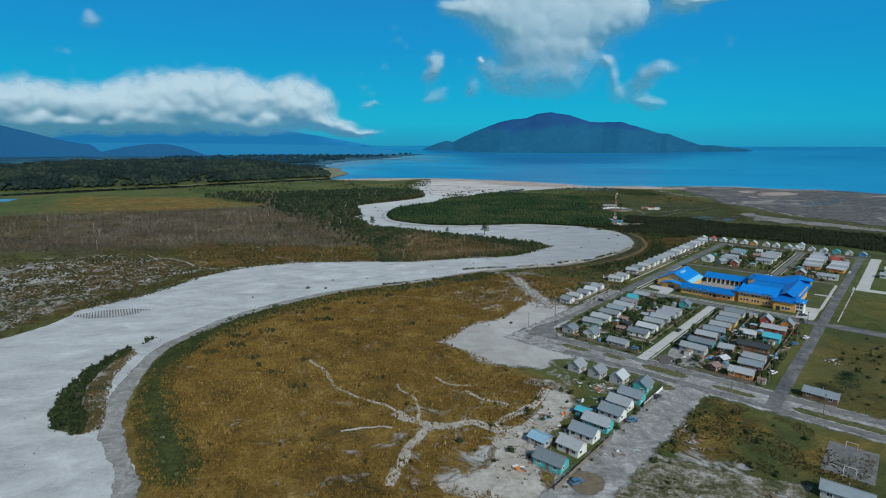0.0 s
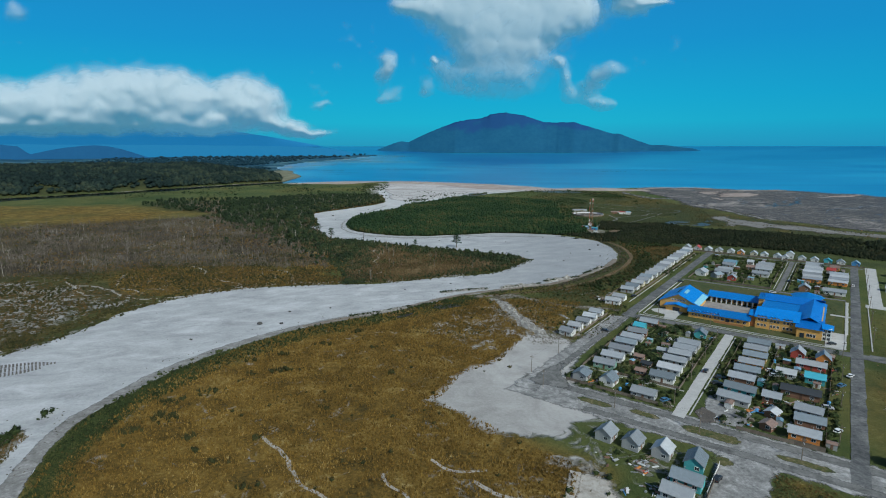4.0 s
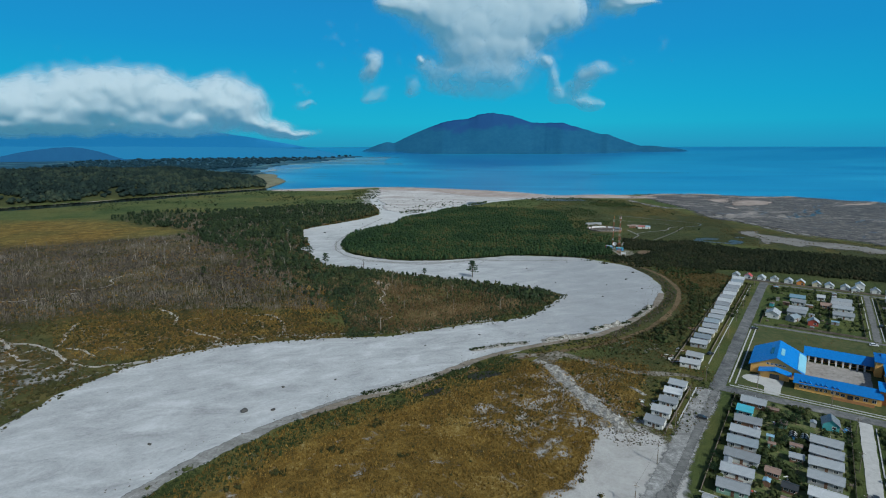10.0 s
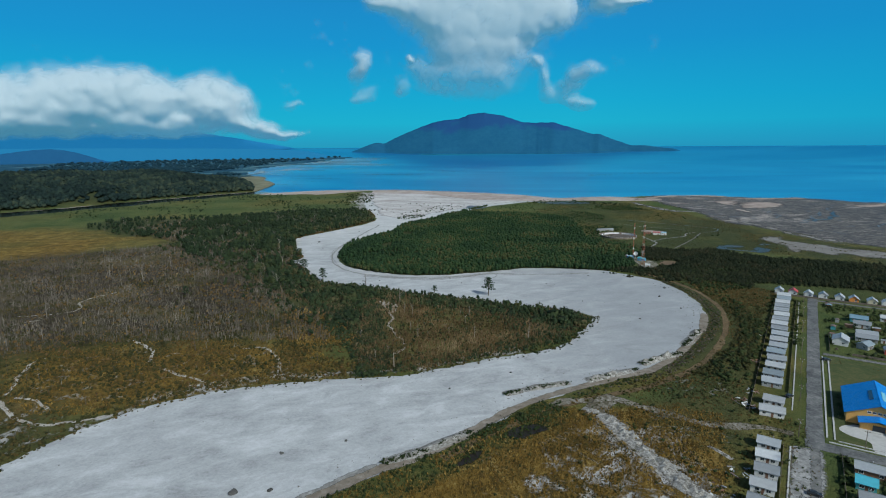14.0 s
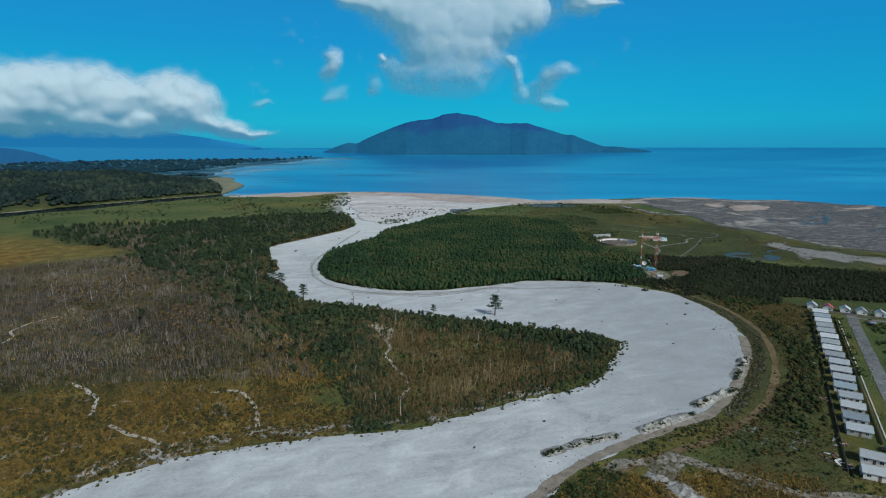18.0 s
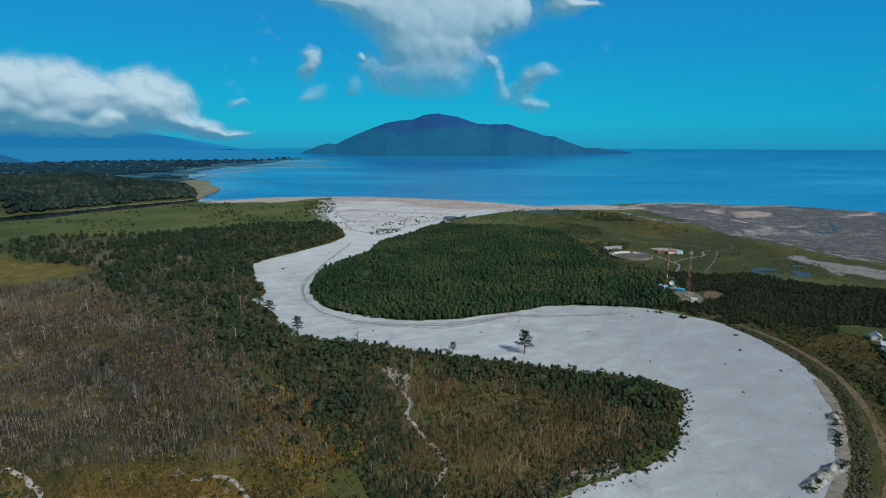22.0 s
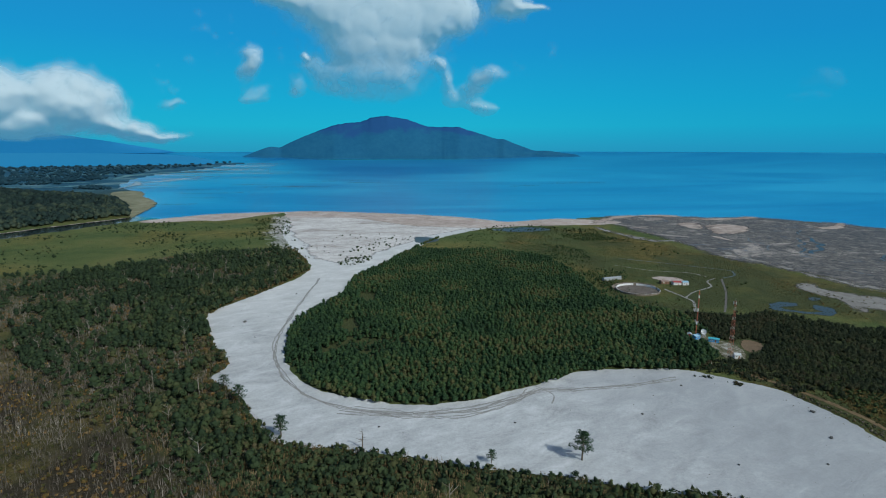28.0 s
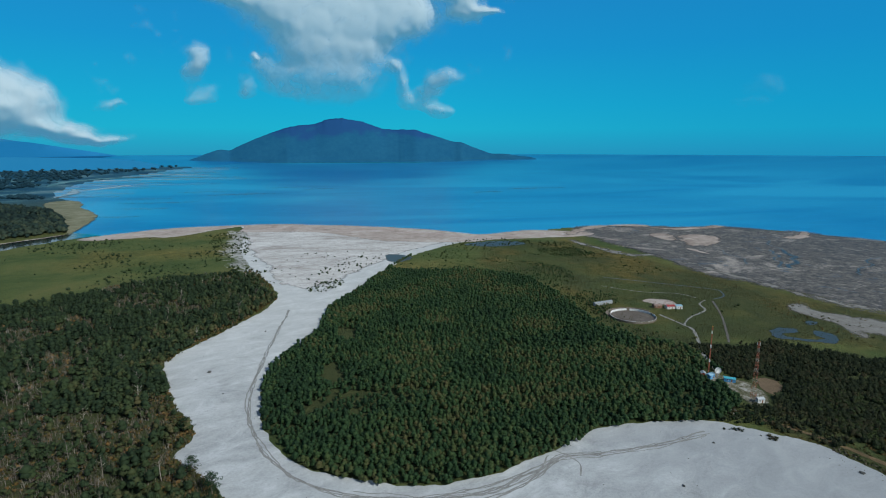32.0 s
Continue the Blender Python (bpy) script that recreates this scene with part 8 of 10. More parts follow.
P = along(BANK_NEAR[11:21], 5, 1.6, -4.5)
P = P[vnoise(P[:, 0], P[:, 1], 12, 69) > 0.36]
s = 0.4 + 0.9 * RNG.random(len(P)) ** 1.5
scatter("bank_scrub", SHRUBS, P, s, tints(P, 10, 69), SHRUB, "brown and olive scrub on the edge of the outer bank", "scrub")
HEDGE = [(16, 404), (27, 430), (48, 456), (72, 494), (92, 530), (100, 526), (86, 490), (60, 446), (40, 418), (28, 402)]
P = fill(BEND_SCRUB, 1.7, 0.5, lambda x, y: np.clip(2.4 * vnoise(x, y, 26, 67) - 0.55, 0.08, 0.95) * np.where(signed(BROWN_GLADE, x, y) > 0, 0.12, 1) * np.where(signed(HEDGE, x, y) > -4, 1.3, 0.3))
s = 0.7 + 1.5 * RNG.random(len(P)) ** 1.5
scatter("bank_scrub", SHRUBS, P, s, tints(P, 16, 68) * 0.45, MIXED, "olive and brown scrub filling the ground outside the river bend", "scrub")
P = np.vstack([along(BANK_FAR[0:16], 13, 0.9, -6), along(BANK_FAR[0:16], 3, 2.6, 1.0), along(BANK_WEST[12:], 4, 1.6, -1.0)])
P = P[vnoise(P[:, 0], P[:, 1], 9, 93) > 0.3]
s = 0.35 + 0.9 * RNG.random(len(P)) ** 2
scatter("bank_scrub", SHRUBS, P, s, tints(P, 10, 94, 0.6) * 0.8, MIXED, "ragged low scrub along the edge of the spit", "scrub")
P = fill(BANK_MIX, 1.9, 0.3, lambda x, y: np.clip(2.4 * vnoise(x, y, 12, 61) - 0.6, 0.1, 0.9))
s = 0.4 + 0.9 * RNG.random(len(P)) ** 1.5
scatter("bank_scrub", SHRUBS, P, s, tints(P, 10, 62, 0.7), MIXED, "rough scrub on the bank between field and river bend", "scrub")
ROUGH = [(-34, 392), (0, 416), (34, 438), (58, 428), (44, 404), (58, 384), (44, 352), (26, 326), (6, 318), (-22, 362)]
P = fill(ROUGH, 1.35, 0.3, lambda x, y: np.clip(2.6 * vnoise(x, y, 9, 54) - 0.6, 0.1, 0.9), [(RUBBLE, -1.5), (CLEAR_A, -1)])
s = 0.5 + 0.6 * RNG.random(len(P))
scatter("rough_grass", TUFTS, P, s, tints(P, 12, 54, 0.7), MIXED, "rust-brown and olive rough grass beside the houses", "grass", s * 0.8)
P = fill(ROUGH, 3.4, 0.3, lambda x, y: np.clip(2.4 * vnoise(x, y, 14, 55) - 0.7, 0.05, 0.8), [(RUBBLE, 0), (CLEAR_A, -2)])
s = 0.5 + 1.1 * RNG.random(len(P)) ** 2
scatter("scrub", SHRUBS, P, s, tints(P, 12, 56, 0.6) * 0.8, SHRUB, "scattered bushes in the rough grass beside the houses", "scrub")
P = fill([(56, 428), (66, 424), (150, 570), (142, 576)], 1.6, 0, lambda x, y: 0.5 + 0 * x)
s = 0.35 + 0.6 * RNG.random(len(P))
scatter("rough_grass", TUFTS, P, s, tints(P, 12, 59, 0.7) * 0.8, MIXED, "green rough grass behind the row of houses", "grass", s * 0.8)
P = fill(BROWN_GLADE, 1.2, -4, lambda x, y: np.clip(2.6 * vnoise(x, y, 10, 138) - 0.3, 0.2, 0.95), fray=8)
s = 0.6 + 0.9 * RNG.random(len(P))
scatter("rough_grass", TUFTS, P, s, np.clip(0.35 + 0.6 * tints(P, 14, 139, 0.7), 0, 1), MIXED, "rust-brown grass in a clearing beside the river bend", "grass", s * 0.8)
# tree belts on the far plain, thickets in the meadow
P = np.vstack([fill([(-2064, 3620), (-1784, 3792), (-1467, 4008), (-1107, 4174), (-1058, 4111), (-1345, 3575), (-1290, 3100), (-1280, 2876), (-1360, 2600), (-1600, 2560), (-1900, 2640), (-2300, 2700), (-2500, 3300)], 42, 0, lambda x, y: np.clip(4.0 * vnoise(x, y, 260, 148) - 0.8, 0.0, 1.0)), fill([(-1900, 2900), (-1539, 2770), (-1344, 2700), (-1250, 2840), (-1330, 2790), (-1540, 2850), (-1880, 2980)], 26, 0), fill([(-1150, 2310), (-1133, 2420), (-998, 2270), (-1040, 2250)], 15, 0), fill([(-1700, 2450), (-1500, 2520), (-1300, 2540), (-1300, 2570), (-1500, 2560), (-1700, 2500)], 22, 0), fill([(-2300, 2700), (-1900, 2760), (-1900, 2800), (-2300, 2760)], 26, 0)])
P[:, 2] = far_rise(np.hypot(P[:, 0] - CX, P[:, 1] - CY)) - 0.5
s = (9 + 9 * RNG.random(len(P))) * np.where(P[:, 1] > 2540, 1.7, 1.0)
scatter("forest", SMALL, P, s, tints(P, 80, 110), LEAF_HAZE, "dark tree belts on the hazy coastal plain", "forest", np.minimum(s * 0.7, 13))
P = np.vstack([fill([(30, 1075), (62, 1040), (75, 970), (110, 990), (130, 1060), (90, 1110)], 3.4, 0, lambda x, y: np.clip(4 * vnoise(x, y, 22, 111) - 1.6, 0, 0.9), fray=16), fill([(110, 1130), (160, 1120), (215, 1135), (200, 1190), (140, 1190)], 3.2, 0, lambda x, y: np.clip(4 * vnoise(x, y, 20, 112) - 1.3, 0, 0.9), fray=16), fill([(62, 840), (100, 880), (125, 930), (90, 950), (66, 930)], 3.4, 0, lambda x, y: np.clip(4 * vnoise(x, y, 18, 113) - 1.4, 0, 0.9), fray=14)])
s = 1.1 + 2.2 * RNG.random(len(P)) ** 1.5
scatter("thicket", TALL + ROUND[:2], P, s, tints(P, 20, 114, 0.6), LEAF_DARK, "dark thickets standing in the coastal meadow", "thicket")
P = np.vstack([fill(DEAD, 26, 6, lambda x, y: np.where(x > -430, 0.8, 0.3)), fill(WOOD_WEST, 24, 3, lambda x, y: np.where(x > -420, 0.7, 0.1)), fill(BRUSH, 24, 3, lambda x, y: 0.6 + 0 * x)])
s = 6.0 + 5.0 * RNG.random(len(P))
scatter("dead_brush", DEADS, P, s, 0.62 + 0.38 * RNG.random(len(P)), TWIG, "tall bleached dead trees standing above the scrub", "dead brush")
P = fill([(-173, 494), (-178, 563), (-149, 543), (-127, 453), (-124, 423), (-136, 420), (-146, 453)], 1.7, -2, lambda x, y: np.clip(3.0 * vnoise(x, y, 9, 150) - 0.6, 0.1, 0.95), fray=8)
s = 0.9 + 1.3 * RNG.random(len(P)) ** 1.5
scatter("scrub", SHRUBS, P, s, tints(P, 12, 151, 0.8), LEAF_WEST, "green bushes running down the spit to the sand", "scrub", s * 1.2)
P = fill([(-198, 488), (-199, 521), (-180, 501), (-170, 469), (-174, 444), (-184, 444)], 1.4, -3, lambda x, y: np.clip(2.6 * vnoise(x, y, 8, 152) - 0.5, 0.1, 0.9), fray=8)
s = 0.6 + 0.7 * RNG.random(len(P))
scatter("dry_grass", TUFTS, P, s, tints(P, 8, 153, 0.7) * 0.6, MIXED, "rusty grass among the bushes of the spit", "grass")
# meadow bushes north of the woods
MEADOW_N = [(-52, 1085), (12, 1070), (64, 1025), (70, 950), (130, 990), (250, 1010), (250, 1180), (200, 1290), (60, 1270), (-40, 1180)]
P = np.vstack([fill(MEADOW_N, 7, 3, lambda x, y: np.clip(2.6 * vnoise(x, y, 45, 87) - 1.0, 0.02, 0.9)), fill([(143, 1191), (196, 1194), (208, 1131), (164, 1121), (134, 1155)], 4, 0), fill([(70, 950), (100, 900), (85, 870), (66, 860), (62, 930)], 4, 0), fill([(60, 730), (130, 775), (180, 775), (250, 735), (330, 660), (340, 690), (262, 750), (262, 850), (215, 930), (130, 990), (66, 940)], 13, 2, lambda x, y: np.clip(2.0 * vnoise(x, y, 40, 89) - 0.8, 0.03, 0.8))])
s = 0.9 + 2.0 * RNG.random(len(P)) ** 1.6
scatter("scrub", SHRUBS + ROUND, P, s, tints(P, 30, 31), SHRUB, "scattered green bushes in the coastal meadow", "scrub")
P = np.vstack([fill([(-15, 1240), (40, 1290), (120, 1300), (180, 1260), (240, 1200), (230, 1170), (130, 1225), (30, 1235)], 7, 0, lambda x, y: 0.75 + 0 * x),
               fill([(-205, 1010), (-195, 1045), (-165, 1060), (-160, 1030), (-185, 1000)], 3.6, 0, lambda x, y: 0.7 + 0 * x), fill([(-205, 1080), (-150, 1085), (-110, 1140), (-100, 1200), (-160, 1180)], 7, 0, lambda x, y: 0.45 + 0 * x),
               fill([(-255, 1120), (-205, 1060), (-130, 1130), (-120, 1230), (-230, 1240)], 13, 0, lambda x, y: 0.4 + 0 * x),
               fill([(-330, 1480), (-300, 1300), (-262, 1130), (-240, 1050), (-262, 1040), (-310, 1150), (-360, 1290), (-380, 1440)], 5.0, 0, lambda x, y: np.clip(3.4 * vnoise(x, y, 34, 149) - 1.3, 0.03, 0.8), fray=24)])
s = 1.2 + 2.0 * RNG.random(len(P)) ** 1.5
scatter("scrub", SHRUBS + ROUND, P, s, tints(P, 30, 32) * 0.55, SHRUB, "dark green bushes on the dunes at the river mouth", "scrub")
MEADOW_W = [(-340, 1110), (-420, 1090), (-480, 1020), (-660, 1000), (-860, 1000), (-760, 1160), (-620, 1420), (-360, 1450), (-320, 1300)]
P = fill(MEADOW_W, 8, 3, lambda x, y: np.clip(2.4 * vnoise(x, y, 60, 88) - 1.0, 0.015, 0.85))
s = 1.3 + 2.6 * RNG.random(len(P)) ** 1.4
scatter("scrub", SHRUBS + ROUND, P, s, tints(P, 30, 33), LEAF_WEST, "scattered dark green bushes in the western meadow", "scrub")
P = np.vstack([fill([(60, 730), (130, 778), (250, 738), (270, 850), (290, 960), (262, 1090), (220, 1250), (60, 1240), (20, 1090), (66, 940), (60, 830)], 2.7, 1, lambda x, y: np.clip(2.8 * vnoise(x, y, 30, 97) - 0.6, 0.08, 0.9)), fill(MEADOW_W, 7.5, 1, lambda x, y: np.clip(2.6 * vnoise(x, y, 40, 98) - 0.9, 0.03, 0.9))])
s = 0.6 + 0.9 * RNG.random(len(P))
scatter("meadow_grass", TUFTS, P, s, tints(P, 45, 99, 0.6) * 0.55 + 0.25 * np.clip((P[:, 0] - 170) / 90, 0, 1), MIXED, "coarse olive and rusty tussocks in the meadow", "grass", s * 0.6)
P = fill([(250, 745), (300, 735), (360, 685), (440, 635), (490, 640), (420, 700), (350, 770), (320, 800), (300, 860), (255, 860)], 3.4, -8, lambda x, y: np.clip(3.4 * vnoise(x, y, 16, 117) - 1.2, 0.04, 0.85), fray=22)
s = 0.7 + 1.1 * RNG.random(len(P))
scatter("meadow_grass", TUFTS + SHRUBS[:2], P, s, tints(P, 25, 118, 0.7), MIXED, "rusty and olive tussocks growing over the sand flat", "grass", s * 0.6)
P = np.vstack([along(BANK_NEAR[14:22], 6, 0.8, -4.5), along(BANK_NEAR[14:22], 6, 0.8, -15)])
P = P[vnoise(P[:, 0], P[:, 1], 10, 119) > 0.33]
s = 0.4 + 0.8 * RNG.random(len(P)) ** 1.6
scatter("bank_scrub", TUFTS + SHRUBS[:2], P, s, tints(P, 14, 120, 0.8) * 0.95, MIXED, "rust-brown and olive scrub lining the outer river bank", "scrub", s * 0.8)
P = fill([(-90, 350), (-66, 372), (-40, 394), (-24, 384), (-20, 350), (-45, 318), (-80, 322)], 1.15, 0, lambda x, y: np.clip(2.6 * vnoise(x, y, 14, 124) - 0.55, 0.05, 0.85), [(PIT_A, -0.6), (PIT_B, 0), (RUBBLE, -2), (RIVER, 1)], 0.9, 12)
s = 0.5 + 0.6 * RNG.random(len(P))
scatter("rough_grass", TUFTS, P, s, tints(P, 12, 125, 0.7) * 0.9, MIXED, "rust-brown rough grass at the end of the field", "grass", s * 0.8)
P = fill([(-84, 364), (-66, 381), (-44, 398), (-36, 394), (-50, 382), (-68, 377), (-72, 366)], 1.1, 0, lambda x, y: np.clip(2.6 * vnoise(x, y, 8, 126) - 0.3, 0.1, 0.95), [(PIT_A, 0.4), (RIVER, 0.5)])
s = 0.5 + 0.9 * RNG.random(len(P)) ** 1.4
scatter("bank_scrub", SHRUBS + TUFTS[:2], P, s, tints(P, 8, 127, 0.7) * 0.7, SHRUB, "dark green bushes between the hollow and the river", "scrub")
# gardens and verges of the town
P = []
for a0, a1, b0, b1, sp in ((19, 31, -95, -15, 2.6), (24, 32, -55, -18, 2.0), (44.5, 48, -118, -16, 3.0), (56, 59, -78, -20, 3.0), (73, 84, -105, -20, 3.2), (96, 100, -118, -20, 3.2), (-40, -28, 20, 215, 4.0), (33, 60, -235, -145, 4.5), (86, 122, -185, -145, 4.5), (112, 170, -110, -16, 5.0), (26, 40, 108, 215, 4.0), (52, 59, 108, 215, 4.0), (66, 71, 108, 215, 3.0), (68, 72, -240, -150, 3.5), (84, 100, -240, -150, 3.5)):
    n = int((a1 - a0) * (b1 - b0) / sp**2 * 0.5)
    for _ in range(n):
        P.append((*tp(a0 + (a1 - a0) * RNG.random(), b0 + (b1 - b0) * RNG.random()), -0.05))
for _ in range(5200):
    P.append((*tp(-30 + 140 * RNG.random(), (-118 + 104 * RNG.random()) if RNG.random() < 0.6 else (106 + 110 * RNG.random())), -0.05))
for _ in range(900):
    P.append((*tp(19 + 13 * RNG.random(), -14 - 84 * RNG.random() ** 1.4), -0.05))
P = np.array(P)
ab = np.stack([(P[:, 0] - K[0]) * 0.866 - (P[:, 1] - K[1]) * 0.5, (P[:, 0] - K[0]) * 0.5 + (P[:, 1] - K[1]) * 0.866], 1)
ok = vnoise(P[:, 0], P[:, 1], 9, 44) > 0.42
ok &= ~((ab[:, 0] < -14.5) & (ab[:, 1] < -14))
for ha, hb, hw, hd in HOUSES:
    ok &= np.hypot(ab[:, 0] - ha, ab[:, 1] - hb) > 4.6
for q0, q1, r0, r1 in ((-15, 3.5, -140, -12), (-9, 2, -12, 240), (-9, 113, -14, -4), (99, 111, -136, 240), (47.5, 55, -122, -13), (59, 67, 105, 222), (-9, 113, 216, 227), (0, 101, 98, 106), (54, 64, -122, -100)):
    ok &= ~((ab[:, 0] > q0) & (ab[:, 0] < q1) & (ab[:, 1] > r0) & (ab[:, 1] < r1))
P = P[ok]
s = 0.6 + 1.6 * RNG.random(len(P)) ** 2
scatter("garden_shrubs", SHRUBS, P, s, tints(P, 8, 34, 0.6), SHRUB, "overgrown bushes in gardens and on verges", "shrubs")


P = []
for a0, a1, b0, b1, n in ((84, 136, -188, -142, 4200), (112, 190, -116, -15, 3200), (142, 240, -240, -142, 1800), (-50, -28, -70, 235, 2600), (33, 62, -235, -158, 700), (84, 122, -240, -192, 900), (112, 200, -2, 90, 1200), (3, 98, 64, 97, 700)):
    for _ in range(n):
        P.append((*tp(a0 + (a1 - a0) * RNG.random(), b0 + (b1 - b0) * RNG.random()), 0.0))
P = np.array(P)
P = P[vnoise(P[:, 0], P[:, 1], 12, 47) > 0.45]
s = 0.3 + 0.45 * RNG.random(len(P))
scatter("dry_grass", TUFTS, P, s, np.clip(tints(P, 17, 48, 0.6) * 1.4 - 0.25, 0, 1), MIXED, "tufts of dry grass on the open lots", "grass", s * 0.7)


def single_tree(x, y, h, r, label, seed, bare=False, material=None):
    """A tree of its own: tapered trunk, limbs and a ragged crown."""
    rng = np.random.default_rng(seed)
    ob = empty("tree", pose(x, y, 0))
    tagged(ob, label, "tree", "trees along the river")
    bm = bmesh.new()
    tube(bm, (0, 0, -0.2), (0.1 * h * 0.1, 0, h * 0.5), 0.03 * h, 0.018 * h, 7)
    tube(bm, (0.1 * h * 0.1, 0, h * 0.5), (0, 0, h * 0.92), 0.018 * h, 0.004 * h, 6)
    part("trunk", bm, BARK, ob)
    tips = []
    for k in range(24 if not bare else 11):
        t = rng.random() * 6.28 if bare else 2.4 * k
        z = h * (0.3 + 0.55 * rng.random()) if bare else h * (0.28 + 0.66 * k / 24)
        l = r * (0.45 + 0.6 * rng.random()) * (1.2 - 0.85 * z / h)
        tip = (l * math.cos(t), l * math.sin(t), z + l * 0.2)
        bm = bmesh.new()
        tube(bm, (0, 0, z), tip, 0.010 * h, 0.003 * h, 5)
        part("limb", bm, BARK, ob)
        tips.append(tip)
    if not bare:
        pieces = []
        for tip in tips + [(0, 0, h * 0.9)]:
            q = np.array(tip)
            pieces.append(leaf_cloud(rng, q, (r * 0.3, r * 0.3, r * 0.1), 44, 0.022 * h))
            pieces.append(leaf_cloud(rng, q * 0.6 + np.array([0, 0, 0.4 * q[2]]), (r * 0.22, r * 0.22, r * 0.1), 20, 0.022 * h))
        V, F, N = join(pieces)
        me = bpy.data.meshes.new("crown")
        me.from_pydata(V.tolist(), [], F.tolist())
        at = me.attributes.new("tint", "FLOAT", "POINT")
        at.data.foreach_set("value", np.full(len(V), 0.16, np.float32))
        at = me.attributes.new("soft", "FLOAT_VECTOR", "POINT")
        at.data.foreach_set("vector", N.astype(np.float32).ravel())
        me.materials.append(material or LEAF_DARK)
        child("crown", me, ob)
    return ob


single_tree(-68.5, 573, 15, 5.5, "lone tree with an open layered crown on the sand", 1)
for i, (x, y, h, r) in enumerate(((-262, 714, 9, 4.5), (-237, 652, 11, 5), (-208, 612, 12, 4), (-214, 606, 8, 3.5), (-250, 672, 9, 4), (-110, 576, 7, 2.5), (-300, 560, 9, 3))):
    single_tree(x, y, h, r, "dark evergreen tree at the edge of the sand", 10 + i)
single_tree(-168, 596, 11, 4, "bare forked tree at the edge of the sand", 30, True)
for i, (x, y, h) in enumerate(((-210, 505, 14), (-250, 520, 12), (-300, 560, 11), (-186, 470, 12), (-340, 610, 12), (-275, 590, 13), (-236, 452, 9))):
    single_tree(x, y, h, 4, "tall bleached dead tree in brown scrub", 40 + i, True)
rt = random.Random(77)
placed = 0
while placed < 46:
    a_ = rt.uniform(4, 98)
    b_ = rt.uniform(-118, -16) if rt.random() < 0.62 else rt.uniform(108, 214)
    if min(math.hypot(a_ - h_[0], b_ - h_[1]) for h_ in HOUSES) < 6.0 or 46 < a_ < 56 or (b_ > 0 and 57 < a_ < 67):
        continue
    placed += 1
    single_tree(*tp(a_, b_), rt.uniform(2.2, 4.2), rt.uniform(1.2, 2.2), "small leafy garden tree behind a house", 200 + placed)
single_tree(*tp(124, -103), 9, 5.5, "dense dark round tree beside a lone house", 60)
for i, (a_, b_, h_) in enumerate(((78, -64, 5), (81, -96, 5), (28, -30, 5), (24, -38, 5), (30, -68, 4), (84, 196, 6), (5, 20, 3), (5, 30, 3), (5, 40, 3))):
    single_tree(*tp(a_, b_), h_, h_ * 0.5, "leafy garden tree among the houses", 70 + i)


# ---- radio masts, ring, huts ----
RED = plain("red_mast_paint", (0.36, 0.12, 0.075), 0.5, 0.2, 0.15, 1, 6, 0.05, 0.05)
FADED_WHITE = plain("faded_mast_paint", (0.40, 0.34, 0.29), 0.6, 0.1, 0.2, 1, 6, 0.05, 0.05)
WHITE = plain("white_mast_paint", (0.7, 0.7, 0.7), 0.5, 0.1, 0.1, 1, 6, 0.05, 0.05)


def lattice(x, y, h, w, label, bays=18):
    ob = empty("radio_mast", pose(x, y, 0, 0, 0, 20))
    tagged(ob, label, "radio mast", "radio masts")
    for k in range(bays):
        z0, z1 = h * k / bays, h * (k + 1) / bays
        w0, w1 = w * (1 - 0.72 * k / bays), w * (1 - 0.72 * (k + 1) / bays)
        bm = bmesh.new()
        c0 = [(sx * w0 / 2, sy * w0 / 2, z0) for sx, sy in ((-1, -1), (1, -1), (1, 1), (-1, 1))]
        c1 = [(sx * w1 / 2, sy * w1 / 2, z1) for sx, sy in ((-1, -1), (1, -1), (1, 1), (-1, 1))]
        for i in range(4):
            j = (i + 1) % 4
            tube(bm, c0[i], c1[i], 0.065, 0.06, 4)
            tube(bm, c0[i], c1[j], 0.04, 0.04, 4)
            tube(bm, c1[i], c1[j], 0.04, 0.04, 4)
        part("lattice_section", bm, RED if k % 3 else FADED_WHITE, ob, "rusty red section" if k % 3 else "faded white section")
    bm = bmesh.new()
    tube(bm, (0, 0, h), (0, 0, h + 3.0), 0.06, 0.03, 5)
    part("antenna", bm, METAL, ob)
    for i in range(3):
        bm = bmesh.new()
        t = 2.1 * i
        box(bm, -0.15, 0.15, -0.1, 0.1, -1.0, 1.0)
        q = part("panel_antenna", bm, WHITE, ob)
        q.matrix_basis = pose(0.9 * math.cos(t), 0.9 * math.sin(t), h - 1.4, 0, 0, math.degrees(t))
        bm = bmesh.new()
        tube(bm, (0, 0, h - 1.4), (0.9 * math.cos(t), 0.9 * math.sin(t), h - 1.4), 0.04, 0.04, 4)
        part("bracket", bm, METAL, ob)
    return ob


lattice(77, 676.3, 40.0, 2.6, "tall red and white lattice radio mast")
slim = empty("radio_mast", pose(81, 722, 0))
tagged(slim, "slender red and white guyed radio mast", "radio mast", "radio masts")
for k in range(13):
    bm = bmesh.new()
    for t in (0, 2.094, 4.189):
        tube(bm, (0.32 * math.cos(t), 0.32 * math.sin(t), 2.6 * k), (0.32 * math.cos(t), 0.32 * math.sin(t), 2.6 * k + 2.58), 0.1, 0.1, 4)
        tube(bm, (0.32 * math.cos(t), 0.32 * math.sin(t), 2.6 * k), (0.32 * math.cos(t + 2.094), 0.32 * math.sin(t + 2.094), 2.6 * k + 2.55), 0.05, 0.05, 4)
    part("mast_section", bm, WHITE if k % 4 == 3 else RED, slim)
bm = bmesh.new()
